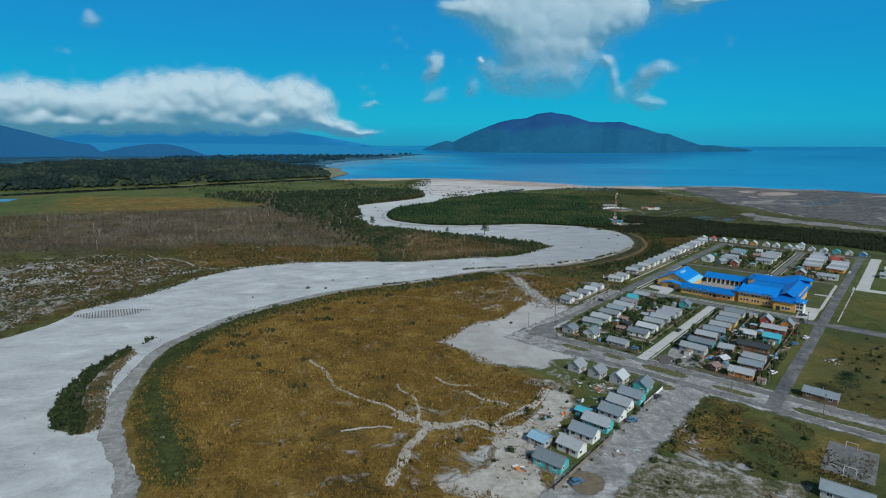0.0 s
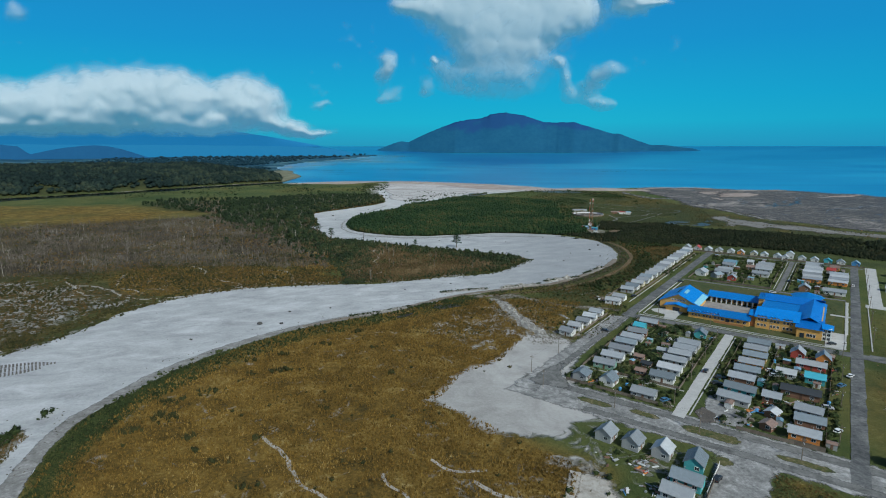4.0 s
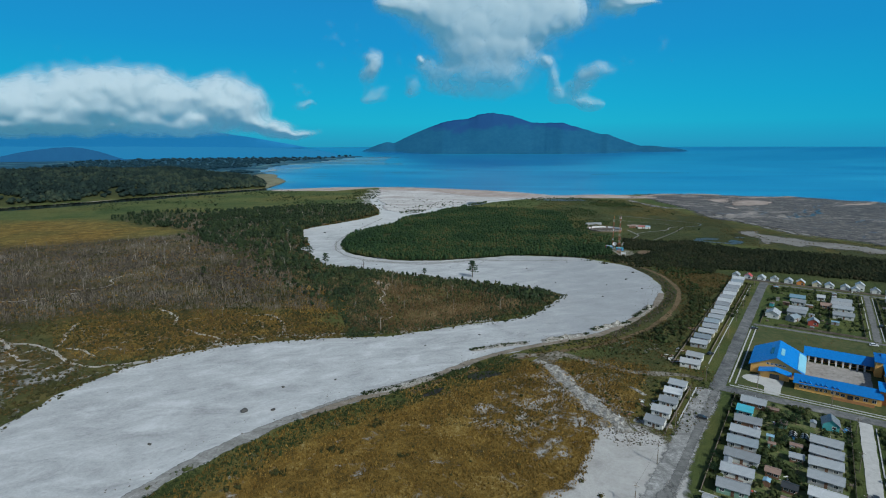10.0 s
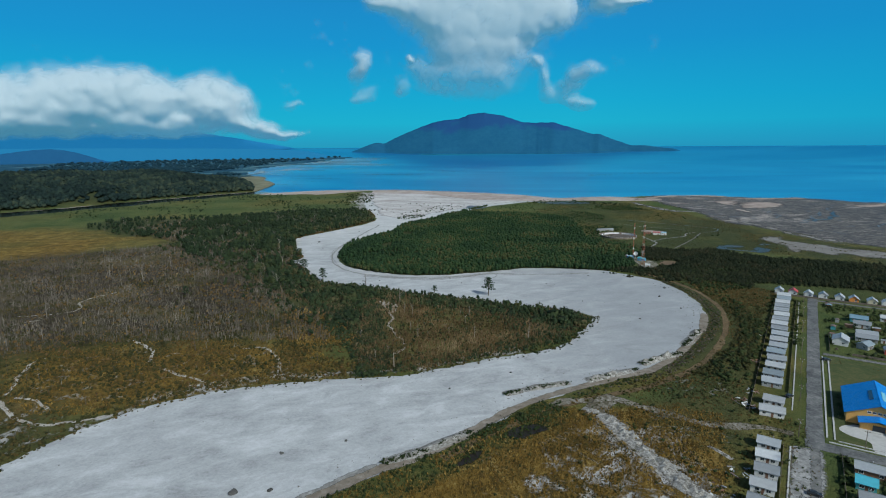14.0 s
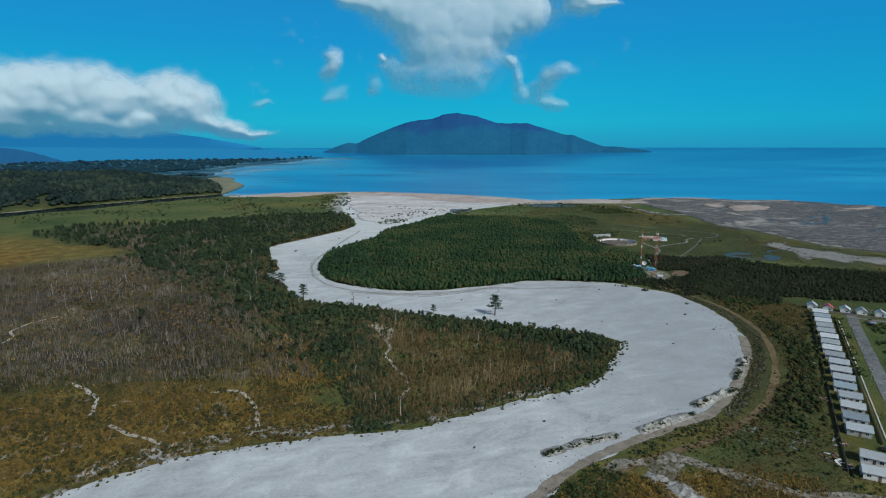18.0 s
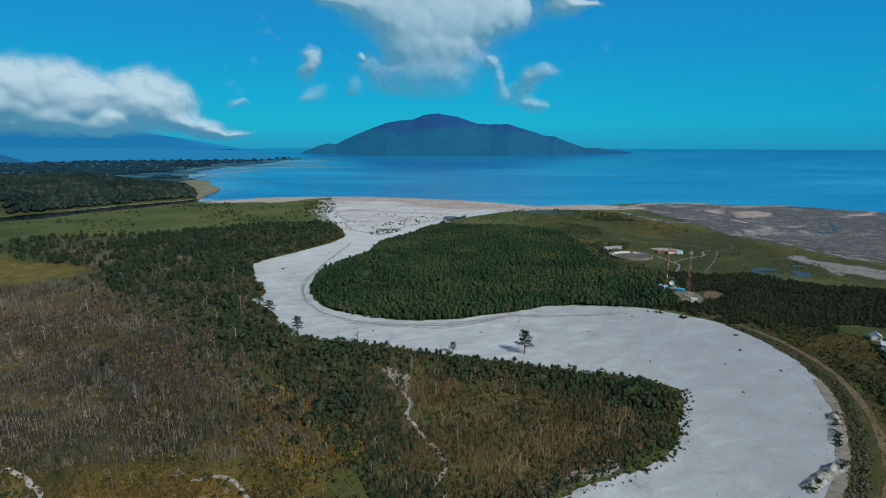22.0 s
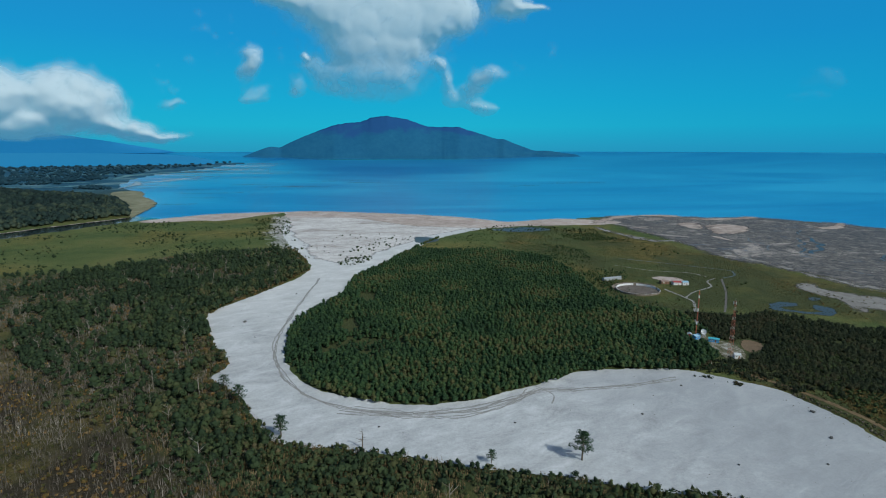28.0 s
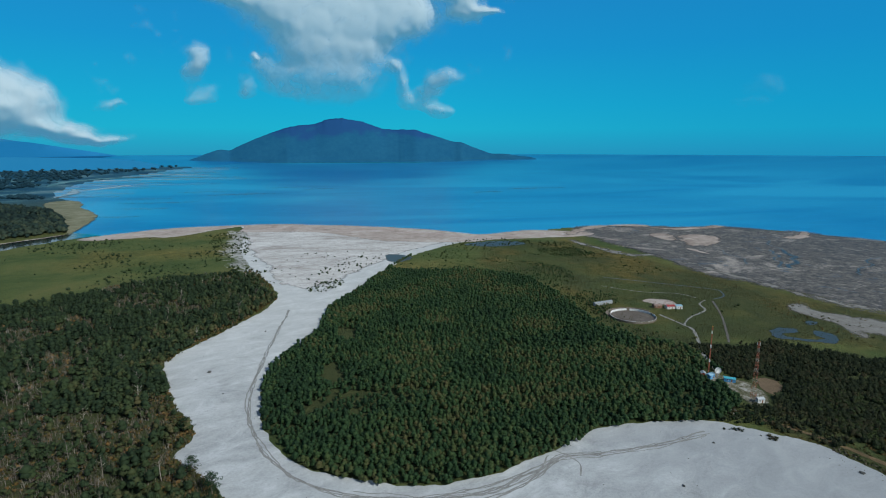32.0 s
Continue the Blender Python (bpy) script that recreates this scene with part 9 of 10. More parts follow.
bmesh.ops.create_uvsphere(bm, u_segments=10, v_segments=6, radius=0.45, matrix=Matrix.Translation((0, 0, 34.2)))
part("beacon", bm, plain("amber_beacon", (0.6, 0.3, 0.05), 0.4), slim, "amber beacon lamp")

dish = empty("satellite_dish", pose(81, 713, 0, 0, 0, 0))
tagged(dish, "white satellite dish on a steel pedestal", "satellite dish")
bm = bmesh.new()
tube(bm, (0, 0, 0), (0, 0, 4.6), 0.25, 0.2, 8)
part("pedestal", bm, METAL, dish)
bm = bmesh.new()
rings = []
for j in range(6):
    r_ = 2.2 * j / 5
    rings.append([bm.verts.new((r_ * math.cos(6.2832 * i / 20), r_ * math.sin(6.2832 * i / 20), 0.16 * r_ * r_)) for i in range(20)] if j else [bm.verts.new((0, 0, 0))])
for i in range(20):
    bm.faces.new((rings[0][0], rings[1][i], rings[1][(i + 1) % 20]))
    for j in range(1, 5):
        bm.faces.new((rings[j][i], rings[j + 1][i], rings[j + 1][(i + 1) % 20], rings[j][(i + 1) % 20]))
bmesh.ops.solidify(bm, geom=bm.faces[:], thickness=0.08)
reflector = part("reflector", bm, WHITE, dish, smooth=True)
reflector.matrix_basis = pose(0, 0, 5.4, 62, 0, -15)
bm = bmesh.new()
tube(bm, (0, 0, 0.2), (0, 0, 1.8), 0.05, 0.05, 5)
feed = part("feed_horn", bm, METAL, dish)
feed.matrix_basis = pose(0, 0, 5.4, 62, 0, -15)


def hut(x, y, turn, w, d, h, wall, roof, label, group=""):
    ob = empty("hut", pose(x, y, 0, 0, 0, turn))
    tagged(ob, label, "hut", group)
    part("wall", gable_body(w, d, h, h * 0.3), wall, ob)
    part("roof", gable_roof(w, d, h, h * 0.3, 0.25, 0.1), roof, ob)
    add_window(ob, -w * 0.2, -d / 2, h * 0.6, 0, 0.8, 0.7)
    part("door", boxed(w * 0.1, w * 0.1 + 0.9, -d / 2 - 0.05, -d / 2 + 0.02, 0, min(2.0, h * 0.85)), WOODDOOR, ob)
    return ob


hut(76, 714, 25, 6, 3.5, 2.6, WALLS["blue"], ROOFS["sky"], "blue equipment hut beside the satellite dish", "huts by the masts")
hut(85, 706, -35, 7, 3, 2.4, WALLS["blue"], ROOFS["aqua"], "long low blue equipment hut by the masts", "huts by the masts")
hut(73.5, 718, 60, 4, 3, 2.4, WALLS["red"], ROOFS["pale"], "small red-walled hut beside the mast", "huts by the masts")
hut(81.5, 675.5, -10, 4.2, 3, 2.6, WALLS["white"], ROOFS["pale"], "white equipment cabin at the foot of the mast", "huts by the masts")
hut(150, 866, -8, 8, 6, 2.8, WALLS["white"], ROOFS["red"], "white hut with a reddish roof in the meadow", "huts in the meadow")
hut(158, 864, -8, 6, 5, 3.0, WALLS["white"], ROOFS["sky"], "white hut with a pale blue roof in the meadow", "huts in the meadow")
hut(140, 872, -8, 8, 6, 2.6, WALLS["brown"], ROOFS["rust"], "low brown shed in the meadow", "huts in the meadow")
hut(92, 893, 12, 22, 4, 2.6, WALLS["grey"], ROOFS["zinc"], "long grey stable shed behind the riding ring", "huts in the meadow")

ring = empty("riding_ring", pose(99, 849, 0))
tagged(ring, "round fenced riding ring with a white inner wall", "riding ring")
bm = bmesh.new()
tube(bm, (0, 0, -0.05), (0, 0, 0.06), 20.5, 20.5, 48)
part("arena_floor", bm, soil("arena_sand", [(0.3, (0.075, 0.062, 0.052)), (0.7, (0.16, 0.135, 0.115))], 0.1, 0.8), ring, "brown trodden sand floor")
N_PANEL = 48
for i in range(N_PANEL):
    t0, t1 = 6.2832 * i / N_PANEL, 6.2832 * (i + 0.96) / N_PANEL
    bm = bmesh.new()
    pts = [(20.6 * math.cos(t0), 20.6 * math.sin(t0)), (20.6 * math.cos(t1), 20.6 * math.sin(t1)), (20.85 * math.cos(t1), 20.85 * math.sin(t1)), (20.85 * math.cos(t0), 20.85 * math.sin(t0))]
    lo, hi = [bm.verts.new((*p, -0.05)) for p in pts], [bm.verts.new((*p, 1.9)) for p in pts]
    bm.faces.new(hi)
    for k in range(4):
        bm.faces.new((lo[k], lo[(k + 1) % 4], hi[(k + 1) % 4], hi[k]))
    bmesh.ops.recalc_face_normals(bm, faces=bm.faces)
    part("wall_panel", bm, WHITE if i % 9 else WOOD, ring)
    bm = bmesh.new()
    pts = [(20.87 * math.cos(t0), 20.87 * math.sin(t0)), (20.87 * math.cos(t1), 20.87 * math.sin(t1)), (21.0 * math.cos(t1), 21.0 * math.sin(t1)), (21.0 * math.cos(t0), 21.0 * math.sin(t0))]
    lo, hi = [bm.verts.new((*p, -0.05)) for p in pts], [bm.verts.new((*p, 1.82)) for p in pts]
    bm.faces.new(hi)
    for k in range(4):
        bm.faces.new((lo[k], lo[(k + 1) % 4], hi[(k + 1) % 4], hi[k]))
    bmesh.ops.recalc_face_normals(bm, faces=bm.faces)
    part("outer_board", bm, WOOD, ring, "dark weathered outer boarding")
for i in range(5):
    t0, t1 = radians(20 + 28 * i), radians(46 + 28 * i)
    for step in range(4):
        r0, r1, z = 21.2 + step * 0.9, 22.1 + step * 0.9, 0.6 + 0.45 * step
        bm = bmesh.new()
        us = [t0 + (t1 - t0) * q / 4 for q in range(5)]
        rows_ = [[bm.verts.new((r_ * math.cos(u), r_ * math.sin(u), h_)) for u in us] for r_, h_ in ((r0, -0.05), (r0, z), (r1, z), (r1, -0.05))]
        for q in range(4):
            for k in range(4):
                bm.faces.new((rows_[k][q], rows_[k][q + 1], rows_[(k + 1) % 4][q + 1], rows_[(k + 1) % 4][q]))
        for q in (0, 4):
            bm.faces.new([rows_[k][q] for k in range(4)])
        bmesh.ops.recalc_face_normals(bm, faces=bm.faces)
        part("stand_step", bm, WOOD, ring, "dark timber step of the stand")
strip("ditch", [(210, 880), (180, 829), (139, 771)], 1.4, 0.03, MUDDY, "straight dark drainage ditch in the meadow", "ditch", 0.3)
strip("creek", [(150, 1000), (180, 975), (215, 945), (243, 920), (244, 910), (234, 893), (215, 885)], 1.5, 0.05, POND, "narrow creek in the meadow", "creek", 1.0)

# ---- street furniture, cars, debris ----
CARPAINT = {c: plain("car_paint_" + c, v, 0.3, 0.0, 0.05, 1, 4, 0, 0.02, 0.5) for c, v in dict(white=(0.7, 0.7, 0.7), black=(0.02, 0.022, 0.025), blue=(0.05, 0.14, 0.25), silver=(0.4, 0.41, 0.42), red=(0.3, 0.03, 0.03)).items()}
TYRE = plain("tyre_rubber", (0.02, 0.02, 0.02), 0.9, 0, 0.1)


def car_shape():
    bm = bmesh.new()
    prof = [(-2.1, 0.35), (2.1, 0.35), (2.12, 0.75), (1.9, 0.9), (1.0, 0.98), (-1.7, 1.0), (-2.05, 0.9)]
    a = [bm.verts.new((x, -0.85, z)) for x, z in prof]
    b = [bm.verts.new((x, 0.85, z)) for x, z in prof]
    bm.faces.new(a)
    bm.faces.new(b[::-1])
    for i in range(len(prof)):
        j = (i + 1) % len(prof)
        bm.faces.new((a[j], a[i], b[i], b[j]))
    bmesh.ops.bevel(bm, geom=bm.edges[:], offset=0.06, segments=1, affect="EDGES")
    return bm


def cabin_shape(y, z0, z1, x0, x1, x2, x3):
    bm = bmesh.new()
    lo = [bm.verts.new(p) for p in ((x0, -y, z0), (x3, -y, z0), (x3, y, z0), (x0, y, z0))]
    hi = [bm.verts.new(p) for p in ((x1, -y * 0.85, z1), (x2, -y * 0.85, z1), (x2, y * 0.85, z1), (x1, y * 0.85, z1))]
    bm.faces.new(hi)
    for k in range(4):
        bm.faces.new((lo[k], lo[(k + 1) % 4], hi[(k + 1) % 4], hi[k]))
    return bm


def wheel_shape():
    bm = bmesh.new()
    tube(bm, (0, -0.1, 0), (0, 0.1, 0), 0.33, 0.33, 12)
    return bm


def car(a, b, turn, paint, label):
    ob = empty("car", tpose(a, b, 0.06, turn))
    tagged(ob, label, "car", "parked cars")
    child("body", shared(("body", paint), car_shape, CARPAINT[paint]), ob)
    child("window", shared(("glasshouse",), lambda: cabin_shape(0.8, 0.95, 1.42, -1.75, -1.4, 0.35, 1.05), GLASS), ob)
    child("roof", shared(("car_roof", paint), lambda: boxed(-1.4, 0.35, -0.68, 0.68, 1.41, 1.48), CARPAINT[paint]), ob)
    for x in (-1.3, 1.3):
        for y in (-0.8, 0.8):
            w = child("wheel", shared(("tyre",), wheel_shape, TYRE), ob, pose(x, y, 0.33))
            child("rim", shared(("rim",), lambda: boxed(-0.14, 0.14, -0.12, 0.12, -0.14, 0.14), METAL), w)
    for y in (-0.6, 0.6):
        child("headlight", shared(("headlight",), lambda: boxed(2.08, 2.16, -0.18, 0.18, 0.62, 0.76), TRIM), ob, pose(0, y, 0))
        child("tail_light", shared(("tail_light",), lambda: boxed(-2.14, -2.06, -0.15, 0.15, 0.68, 0.84), RED), ob, pose(0, y, 0))
    return ob


for q in ((51, -72, 88, "black", "dark car parked on the concrete street"), (57.5, -76, 20, "black", "dark car parked beside a house"), (57.5, -83, 15, "black", "dark car parked beside a house"), (44, -112, 60, "blue", "blue car parked in the grass by a fence"),
          (95.5, -82, 10, "silver", "silver car parked beside a house"), (99, -101, 70, "white", "white car parked on the verge"), (99.5, -55, 60, "blue", "dark blue car parked on the verge"), (102.5, -41, 70, "white", "white van-like car on the avenue"),
          (70.5, -156, 80, "black", "dark car parked on the dirt road"), (70.5, -180, 60, "blue", "blue car parked on the dirt road"), (-4, -46, 5, "black", "dark car crossing the gravel street"), (-13, 32, 60, "black", "dark car parked beside the row of houses"),
          (2, 92, 30, "black", "dark car parked at the school corner"), (95, 2, 40, "black", "dark car on the school forecourt"), (74, -55, 40, "white", "white car parked between houses"), (76, -60, 20, "silver", "silver car parked between houses"), (66, 140, 85, "black", "dark car in the side street"), (60, 97, 10, "white", "white car behind the school"), (104, 150, 85, "white", "white car on the avenue"), (73, -225, 70, "blue", "blue pickup on the dirt road")):
    car(*q)


def pole(a, b, h=8.0, lamp=False):
    ob = empty("utility_pole", tpose(a, b, 0, 12))
    tagged(ob, "grey utility pole with a crossarm at the roadside", "utility pole", "utility poles")
    child("post", shared(("post", h), lambda: post_shape(h), WOOD), ob)
    child("crossarm", shared(("crossarm", h), lambda: boxed(-0.9, 0.9, -0.06, 0.06, h - 0.9, h - 0.75), WOOD), ob)
    for x in (-0.8, 0.0, 0.8):
        child("insulator", shared(("insulator", h), lambda: boxed(-0.05, 0.05, -0.05, 0.05, h - 0.75, h - 0.55), WHITE), ob, pose(x, 0, 0))
    child("street_light", shared(("street_light", h), lambda: boxed(-0.12, 0.12, -1.6, 0.0, h - 1.6, h - 1.5), METAL), ob)


def post_shape(h):
    bm = bmesh.new()
    tube(bm, (0, 0, -0.2), (0, 0, h), 0.15, 0.1, 8)
    return bm


LINES = [[(-11, b) for b in (-118, -90, -62, -34)], [(-9, b) for b in (-6, 30, 66, 102, 138, 174, 210)], [(a, -3.2) for a in (12, 40, 68, 92)], [(47.5, b) for b in (-112, -84, -56, -28)], [(a, -129) for a in (0, 30, 60, 90, 120, 150)], [(99.5, b) for b in (-112, -80, -48, -16)], [(112, b) for b in (20, 55, 90, 125, 160, 195)], [(a, 218.5) for a in (5, 35, 65, 95)]]
WIRE = plain("black_cable", (0.02, 0.02, 0.02), 0.6)
for line in LINES:
    for q in line:
        pole(*q)
    for (a0, b0), (a1, b1) in zip(line, line[1:]):
        (x0, y0), (x1, y1) = tp(a0, b0), tp(a1, b1)
        bm = bmesh.new()
        side = Vector((y1 - y0, x0 - x1, 0)).normalized() * 0.02
        rings_ = []
        for i in range(9):
            t = i / 8
            p_ = Vector((x0 + (x1 - x0) * t, y0 + (y1 - y0) * t, 7.5 - 2.4 * t * (1 - t)))
            rings_.append([bm.verts.new(p_ + side), bm.verts.new(p_ - side), bm.verts.new(p_ + Vector((0, 0, 0.03)))])
        for r0_, r1_ in zip(rings_, rings_[1:]):
            for k in range(3):
                bm.faces.new((r0_[k], r0_[(k + 1) % 3], r1_[(k + 1) % 3], r1_[k]))
        tagged(part("cable", bm, WIRE), "thin black overhead cable between poles", "cable", "overhead cables")


def fence(a0, b0, a1, b1, label="low weathered timber plot fence", hgt=1.3, material=None, gap=2.2):
    length = math.hypot(a1 - a0, b1 - b0)
    ob = empty("fence", tpose(a0, b0, 0, math.degrees(math.atan2(b1 - b0, a1 - a0))))
    tagged(ob, label, "fence", "plot fences")
    n = max(1, round(length / gap))
    w = round(length / n, 1)
    for i in range(n):
        child("fence_panel", shared(("fence_panel", w, hgt), lambda: boxed(0.06, w - 0.06, -0.03, 0.03, 0.08, hgt), material or WOOD), ob, pose(i * length / n, 0, 0))
        child("post", shared(("fence_post", hgt), lambda: boxed(-0.06, 0.06, -0.06, 0.06, -0.1, hgt + 0.15), WOOD), ob, pose(i * length / n, 0, 0))


for q in ((4.5, -15, 4.5, -98), (4.5, -116, 48, -117), (46, -16, 46, -100), (19.5, -98, 46, -98), (57.8, -18, 57.8, -70), (74, -20, 74, -82), (95.8, -20, 95.8, -118), (70, -119, 96, -119), (-27, 8, -27, 215), (-13.4, 36, -13.4, 214), (-13.6, -16, -13.6, -66), (-28, 228, 112, 228), (4, 108, 4, 140), (4, 140, 16, 140), (14, 107.5, 58, 107.5), (40, 110, 40, 200), (57, 110, 57, 214), (67.5, 110, 67.5, 214), (70, 107.5, 98, 107.5), (70, -158, 70, -168), (70, -195, 70, -232), (86, -118, 96, -118)):
    fence(*q)
fence(69.5, -147, 69.5, -166, "white boarded fence beside the end house", 1.4, TRIM)

# polytunnels in a garden
for a_, b_ in ((27.5, -42.5), (31.2, -42.0)):
    ob = empty("polytunnel", tpose(a_, b_))
    tagged(ob, "dark and white striped garden polytunnel", "polytunnel", "polytunnels")
    for k in range(6):
        bm = bmesh.new()
        rows_ = []
        for y_ in (k * 0.85 - 2.6, k * 0.85 - 1.78):
            rows_.append([bm.verts.new((1.5 * math.cos(radians(t)), y_, 1.9 * math.sin(radians(t)))) for t in range(0, 181, 20)])
        for i in range(9):
            bm.faces.new((rows_[0][i], rows_[0][i + 1], rows_[1][i + 1], rows_[1][i]))
        bmesh.ops.solidify(bm, geom=bm.faces[:], thickness=0.05)
        part("hoop_panel", bm, WHITE if k % 2 else CARPAINT["black"], ob)


def heap(x, y, r, count, seed, label, materials, flat=0.35):
    """A pile of broken boards and stones."""
    rng = random.Random(seed)
    ob = empty("debris_heap", pose(x, y, 0))
    tagged(ob, label, "debris", "debris heaps")
    for i in range(count):
        bm = bmesh.new()
        l, w, t = rng.uniform(0.5, 2.6), rng.uniform(0.15, 0.9), rng.uniform(0.06, 0.35)
        box(bm, -l / 2, l / 2, -w / 2, w / 2, -t / 2, t / 2)
        q = part("scrap_piece", bm, rng.choice(materials), ob)
        d, th = r * rng.random() ** 0.6, rng.uniform(0, 6.28)
        q.matrix_basis = pose(d * math.cos(th), d * math.sin(th), 0.1 + flat * rng.random() * (1 - d / r), rng.uniform(-14, 14), rng.uniform(-14, 14), rng.uniform(0, 360))


ROCK = plain("dark_stone", (0.07, 0.068, 0.065), 0.9, 0, 0.3, 0.8, 4, 0.4, 0.3)
SCRAP = [WOOD, WALLS["grey"], WALLS["white"], ROOFS["rust"], ROOFS["zinc"], WALLS["brown"]]
for i, (a_, b_, r_, n_) in enumerate(((60, -165, 4, 14), (57, -172, 4, 16), (56, -200, 4, 14), (50, -160, 5, 14), (40, -165, 5, 12), (74, -203, 3, 8), (88, -178, 4, 20), (93, -181, 4, 22), (86, -173, 3, 12), (118, -195, 4, 14), (84, -106, 4, 16), (86, -84, 4, 14), (80, -90, 3, 10), (-27, 12, 4, 18), (-31, 16, 4, 14), (-28, 30, 4, 14), (-29, 70, 4, 8), (-30, 120, 4, 8), (27, -75, 3, 10), (116, -68, 4, 14), (-26, -45, 5, 16), (-30, -60, 5, 14), (20, -100, 3, 8), (33, -100, 3, 8), (58, -222, 4, 12), (44, -200, 6, 12), (74, -30, 3, 10), (64, -104, 3, 10), (55, 195, 3, 8), (86, 140, 3, 10))):
    heap(*tp(a_, b_), r_, n_, 100 + i, "heap of broken boards and rubble", [WOOD, ROOFS["rust"], WALLS["brown"], WALLS["grey"], ROCK] if 84 < a_ < 95 and b_ < -165 else SCRAP)


def rock_shape(seed):
    rng = random.Random(seed)
    bm = bmesh.new()
    bmesh.ops.create_icosphere(bm, subdivisions=2, radius=1.0)
    for v_ in bm.verts:
        n_ = noise.noise(v_.co * 1.3 + Vector((seed * 7.1, 0, 0)))
        v_.co *= 1 + 0.45 * n_
        v_.co.z *= 0.6
    return bm


def rock(x, y, s_, material, label, seed):
    ob = new("boulder", shared(("boulder", seed % 5, material.name), lambda: rock_shape(seed % 5), material))
    ob.matrix_basis = pose(x, y, 0.25 * s_, 0, 0, seed * 47) @ Matrix.Diagonal((s_, s_ * 0.8, s_, 1))
    return tagged(ob, label, "boulder", "boulders in the river bed")


rk = random.Random(9)
for x_, y_, s_ in ((-157.8, 328, 1.6), (-146, 330, 1.0), (-265.5, 798, 1.6), (-150, 352, 0.8), (-128, 362, 0.7), (-182, 300, 0.8), (-40, 520, 0.7), (30, 520, 0.8), (60, 575, 1.0), (72, 600, 1.2), (-20, 610, 0.8), (20, 640, 0.8), (-90, 610, 0.7), (-160, 615, 0.7), (-200, 690, 0.7), (-235, 880, 0.9), (-250, 760, 0.6), (-90, 410, 0.6), (-60, 430, 0.7), (0, 560, 0.6), (40, 555, 0.7), (65, 545, 0.8)):
    rock(x_, y_, s_, ROCK, "dark boulder lying on the pale sand", rk.randrange(99))


def bank_mound(points, w, h, label, seed):
    """A steep uneven ridge of sand scraped up along the channel, its crest broken into heaps, a few dark tufts on it."""
    c = curve(points, 0.7, False)
    d = np.gradient(c, axis=0)
    d /= np.linalg.norm(d, axis=1)[:, None]
    n = np.stack([-d[:, 1], d[:, 0]], 1)
    m = 15
    verts = []
    env = np.clip(np.minimum(np.arange(len(c)), np.arange(len(c))[::-1]) / 7.0, 0, 1)
    heaps = np.clip(0.25 + 1.5 * (vnoise(c[:, 0], c[:, 1], 5.0, seed, 2) - 0.25), 0.1, 1.2)
    for j in range(m):
        f = j / (m - 1) * 2 - 1
        q = c + n * f * w / 2 * (0.7 + 0.6 * vnoise(c[:, 0], c[:, 1], 6, seed + 3))[:, None]
        z = h * (1 - abs(f) ** 1.4) * env * heaps * (0.55 + 0.9 * vnoise(q[:, 0], q[:, 1], 1.5, seed + 9))
        verts += [(x, y, z_ - 0.08) for (x, y), z_ in zip(q, z)]
    L_ = len(c)
    me = bpy.data.meshes.new("sand_bank")
    me.from_pydata(verts, [], [(j * L_ + i, j * L_ + i + 1, (j + 1) * L_ + i + 1, (j + 1) * L_ + i) for j in range(m - 1) for i in range(L_ - 1)])
    me.materials.append(RUBBLE_EARTH)
    tagged(new("sand_bank", me), label, "sand bank", "sand banks")
    k = vnoise(c[:, 0], c[:, 1], 4, seed + 4) > 0.46
    P_ = np.c_[(c - n * 0.8)[k], np.full(k.sum(), h * 0.3)]
    P_ = np.vstack([P_ + RNG.normal(size=P_.shape) * (0.8, 0.8, 0.08) for _ in range(3)])
    scatter("bank_tufts", SHRUBS, P_, 0.3 + 0.6 * RNG.random(len(P_)), RNG.random(len(P_)) * 0.25, SHRUB, "dark tufts along the crest of a sand bank", "scrub")


for i, line in enumerate(([(-66, 405), (-48, 414), (-32, 420)], [(-24, 422), (-10, 430), (4, 437)], [(8, 444), (20, 452), (34, 460)], [(40, 472), (50, 486), (58, 498)], [(-112, 348), (-96, 358), (-80, 372)])):
    bank_mound(line, 6.0, (1.6, 2.0, 2.6, 2.2, 0.8)[i], "scraped-up bank of pale sand with dark hollows and tufts", 20 + i)
CHURN = soil("churned_sand", [(0.3, (0.15, 0.145, 0.135)), (0.55, (0.24, 0.235, 0.22)), (0.75, (0.36, 0.35, 0.33))], 0.3, 0.9)
TRACK = [(-219, 941), (-228, 842), (-233, 778), (-232, 737), (-222, 695), (-208, 666), (-192, 648), (-174, 636), (-152, 629), (-130, 627), (-110, 628), (-86, 636), (-66, 645), (-45, 643), (-24, 644), (-2, 646), (23, 651)]
BRAID = [(-180, 635), (-164, 630), (-142, 625), (-117, 622), (-98, 627), (-82, 635), (-71, 645)]
LANES = [(TRACK, 0.9 * math.cos(2.4 * i), 1.1 * math.sin(1.7 * i), 0.42 + 0.12 * (i % 2)) for i in range(4)] + [(BRAID, 2.0 * math.cos(1.9 * i), 2.6 * math.sin(2.6 * i), 0.4 + 0.1 * (i % 3)) for i in range(5)] + [(TRACK[7:14], 1.0, 2.0, 0.4), (TRACK[9:], -0.8, -2.2, 0.4)]
for i, (lane, dx, dy, w) in enumerate(LANES):
    line = ragged(ragged(curve([(x_ + dx, y_ + dy) for x_, y_ in lane], 3, False), 2.6, 18, 60 + i), 0.7, 4, 80 + i)
    strip("wheel_tracks", [tuple(q) for q in line], w, 0.012 + 0.001 * i, CHURN, "churned vehicle tracks along the inner bank", "tracks", 0.4)
strip("wheel_tracks", [(-70, 655), (-60, 640), (-64, 628)], 0.5, 0.018, CHURN, "short curved wheel track in the sand", "tracks", 0.4)
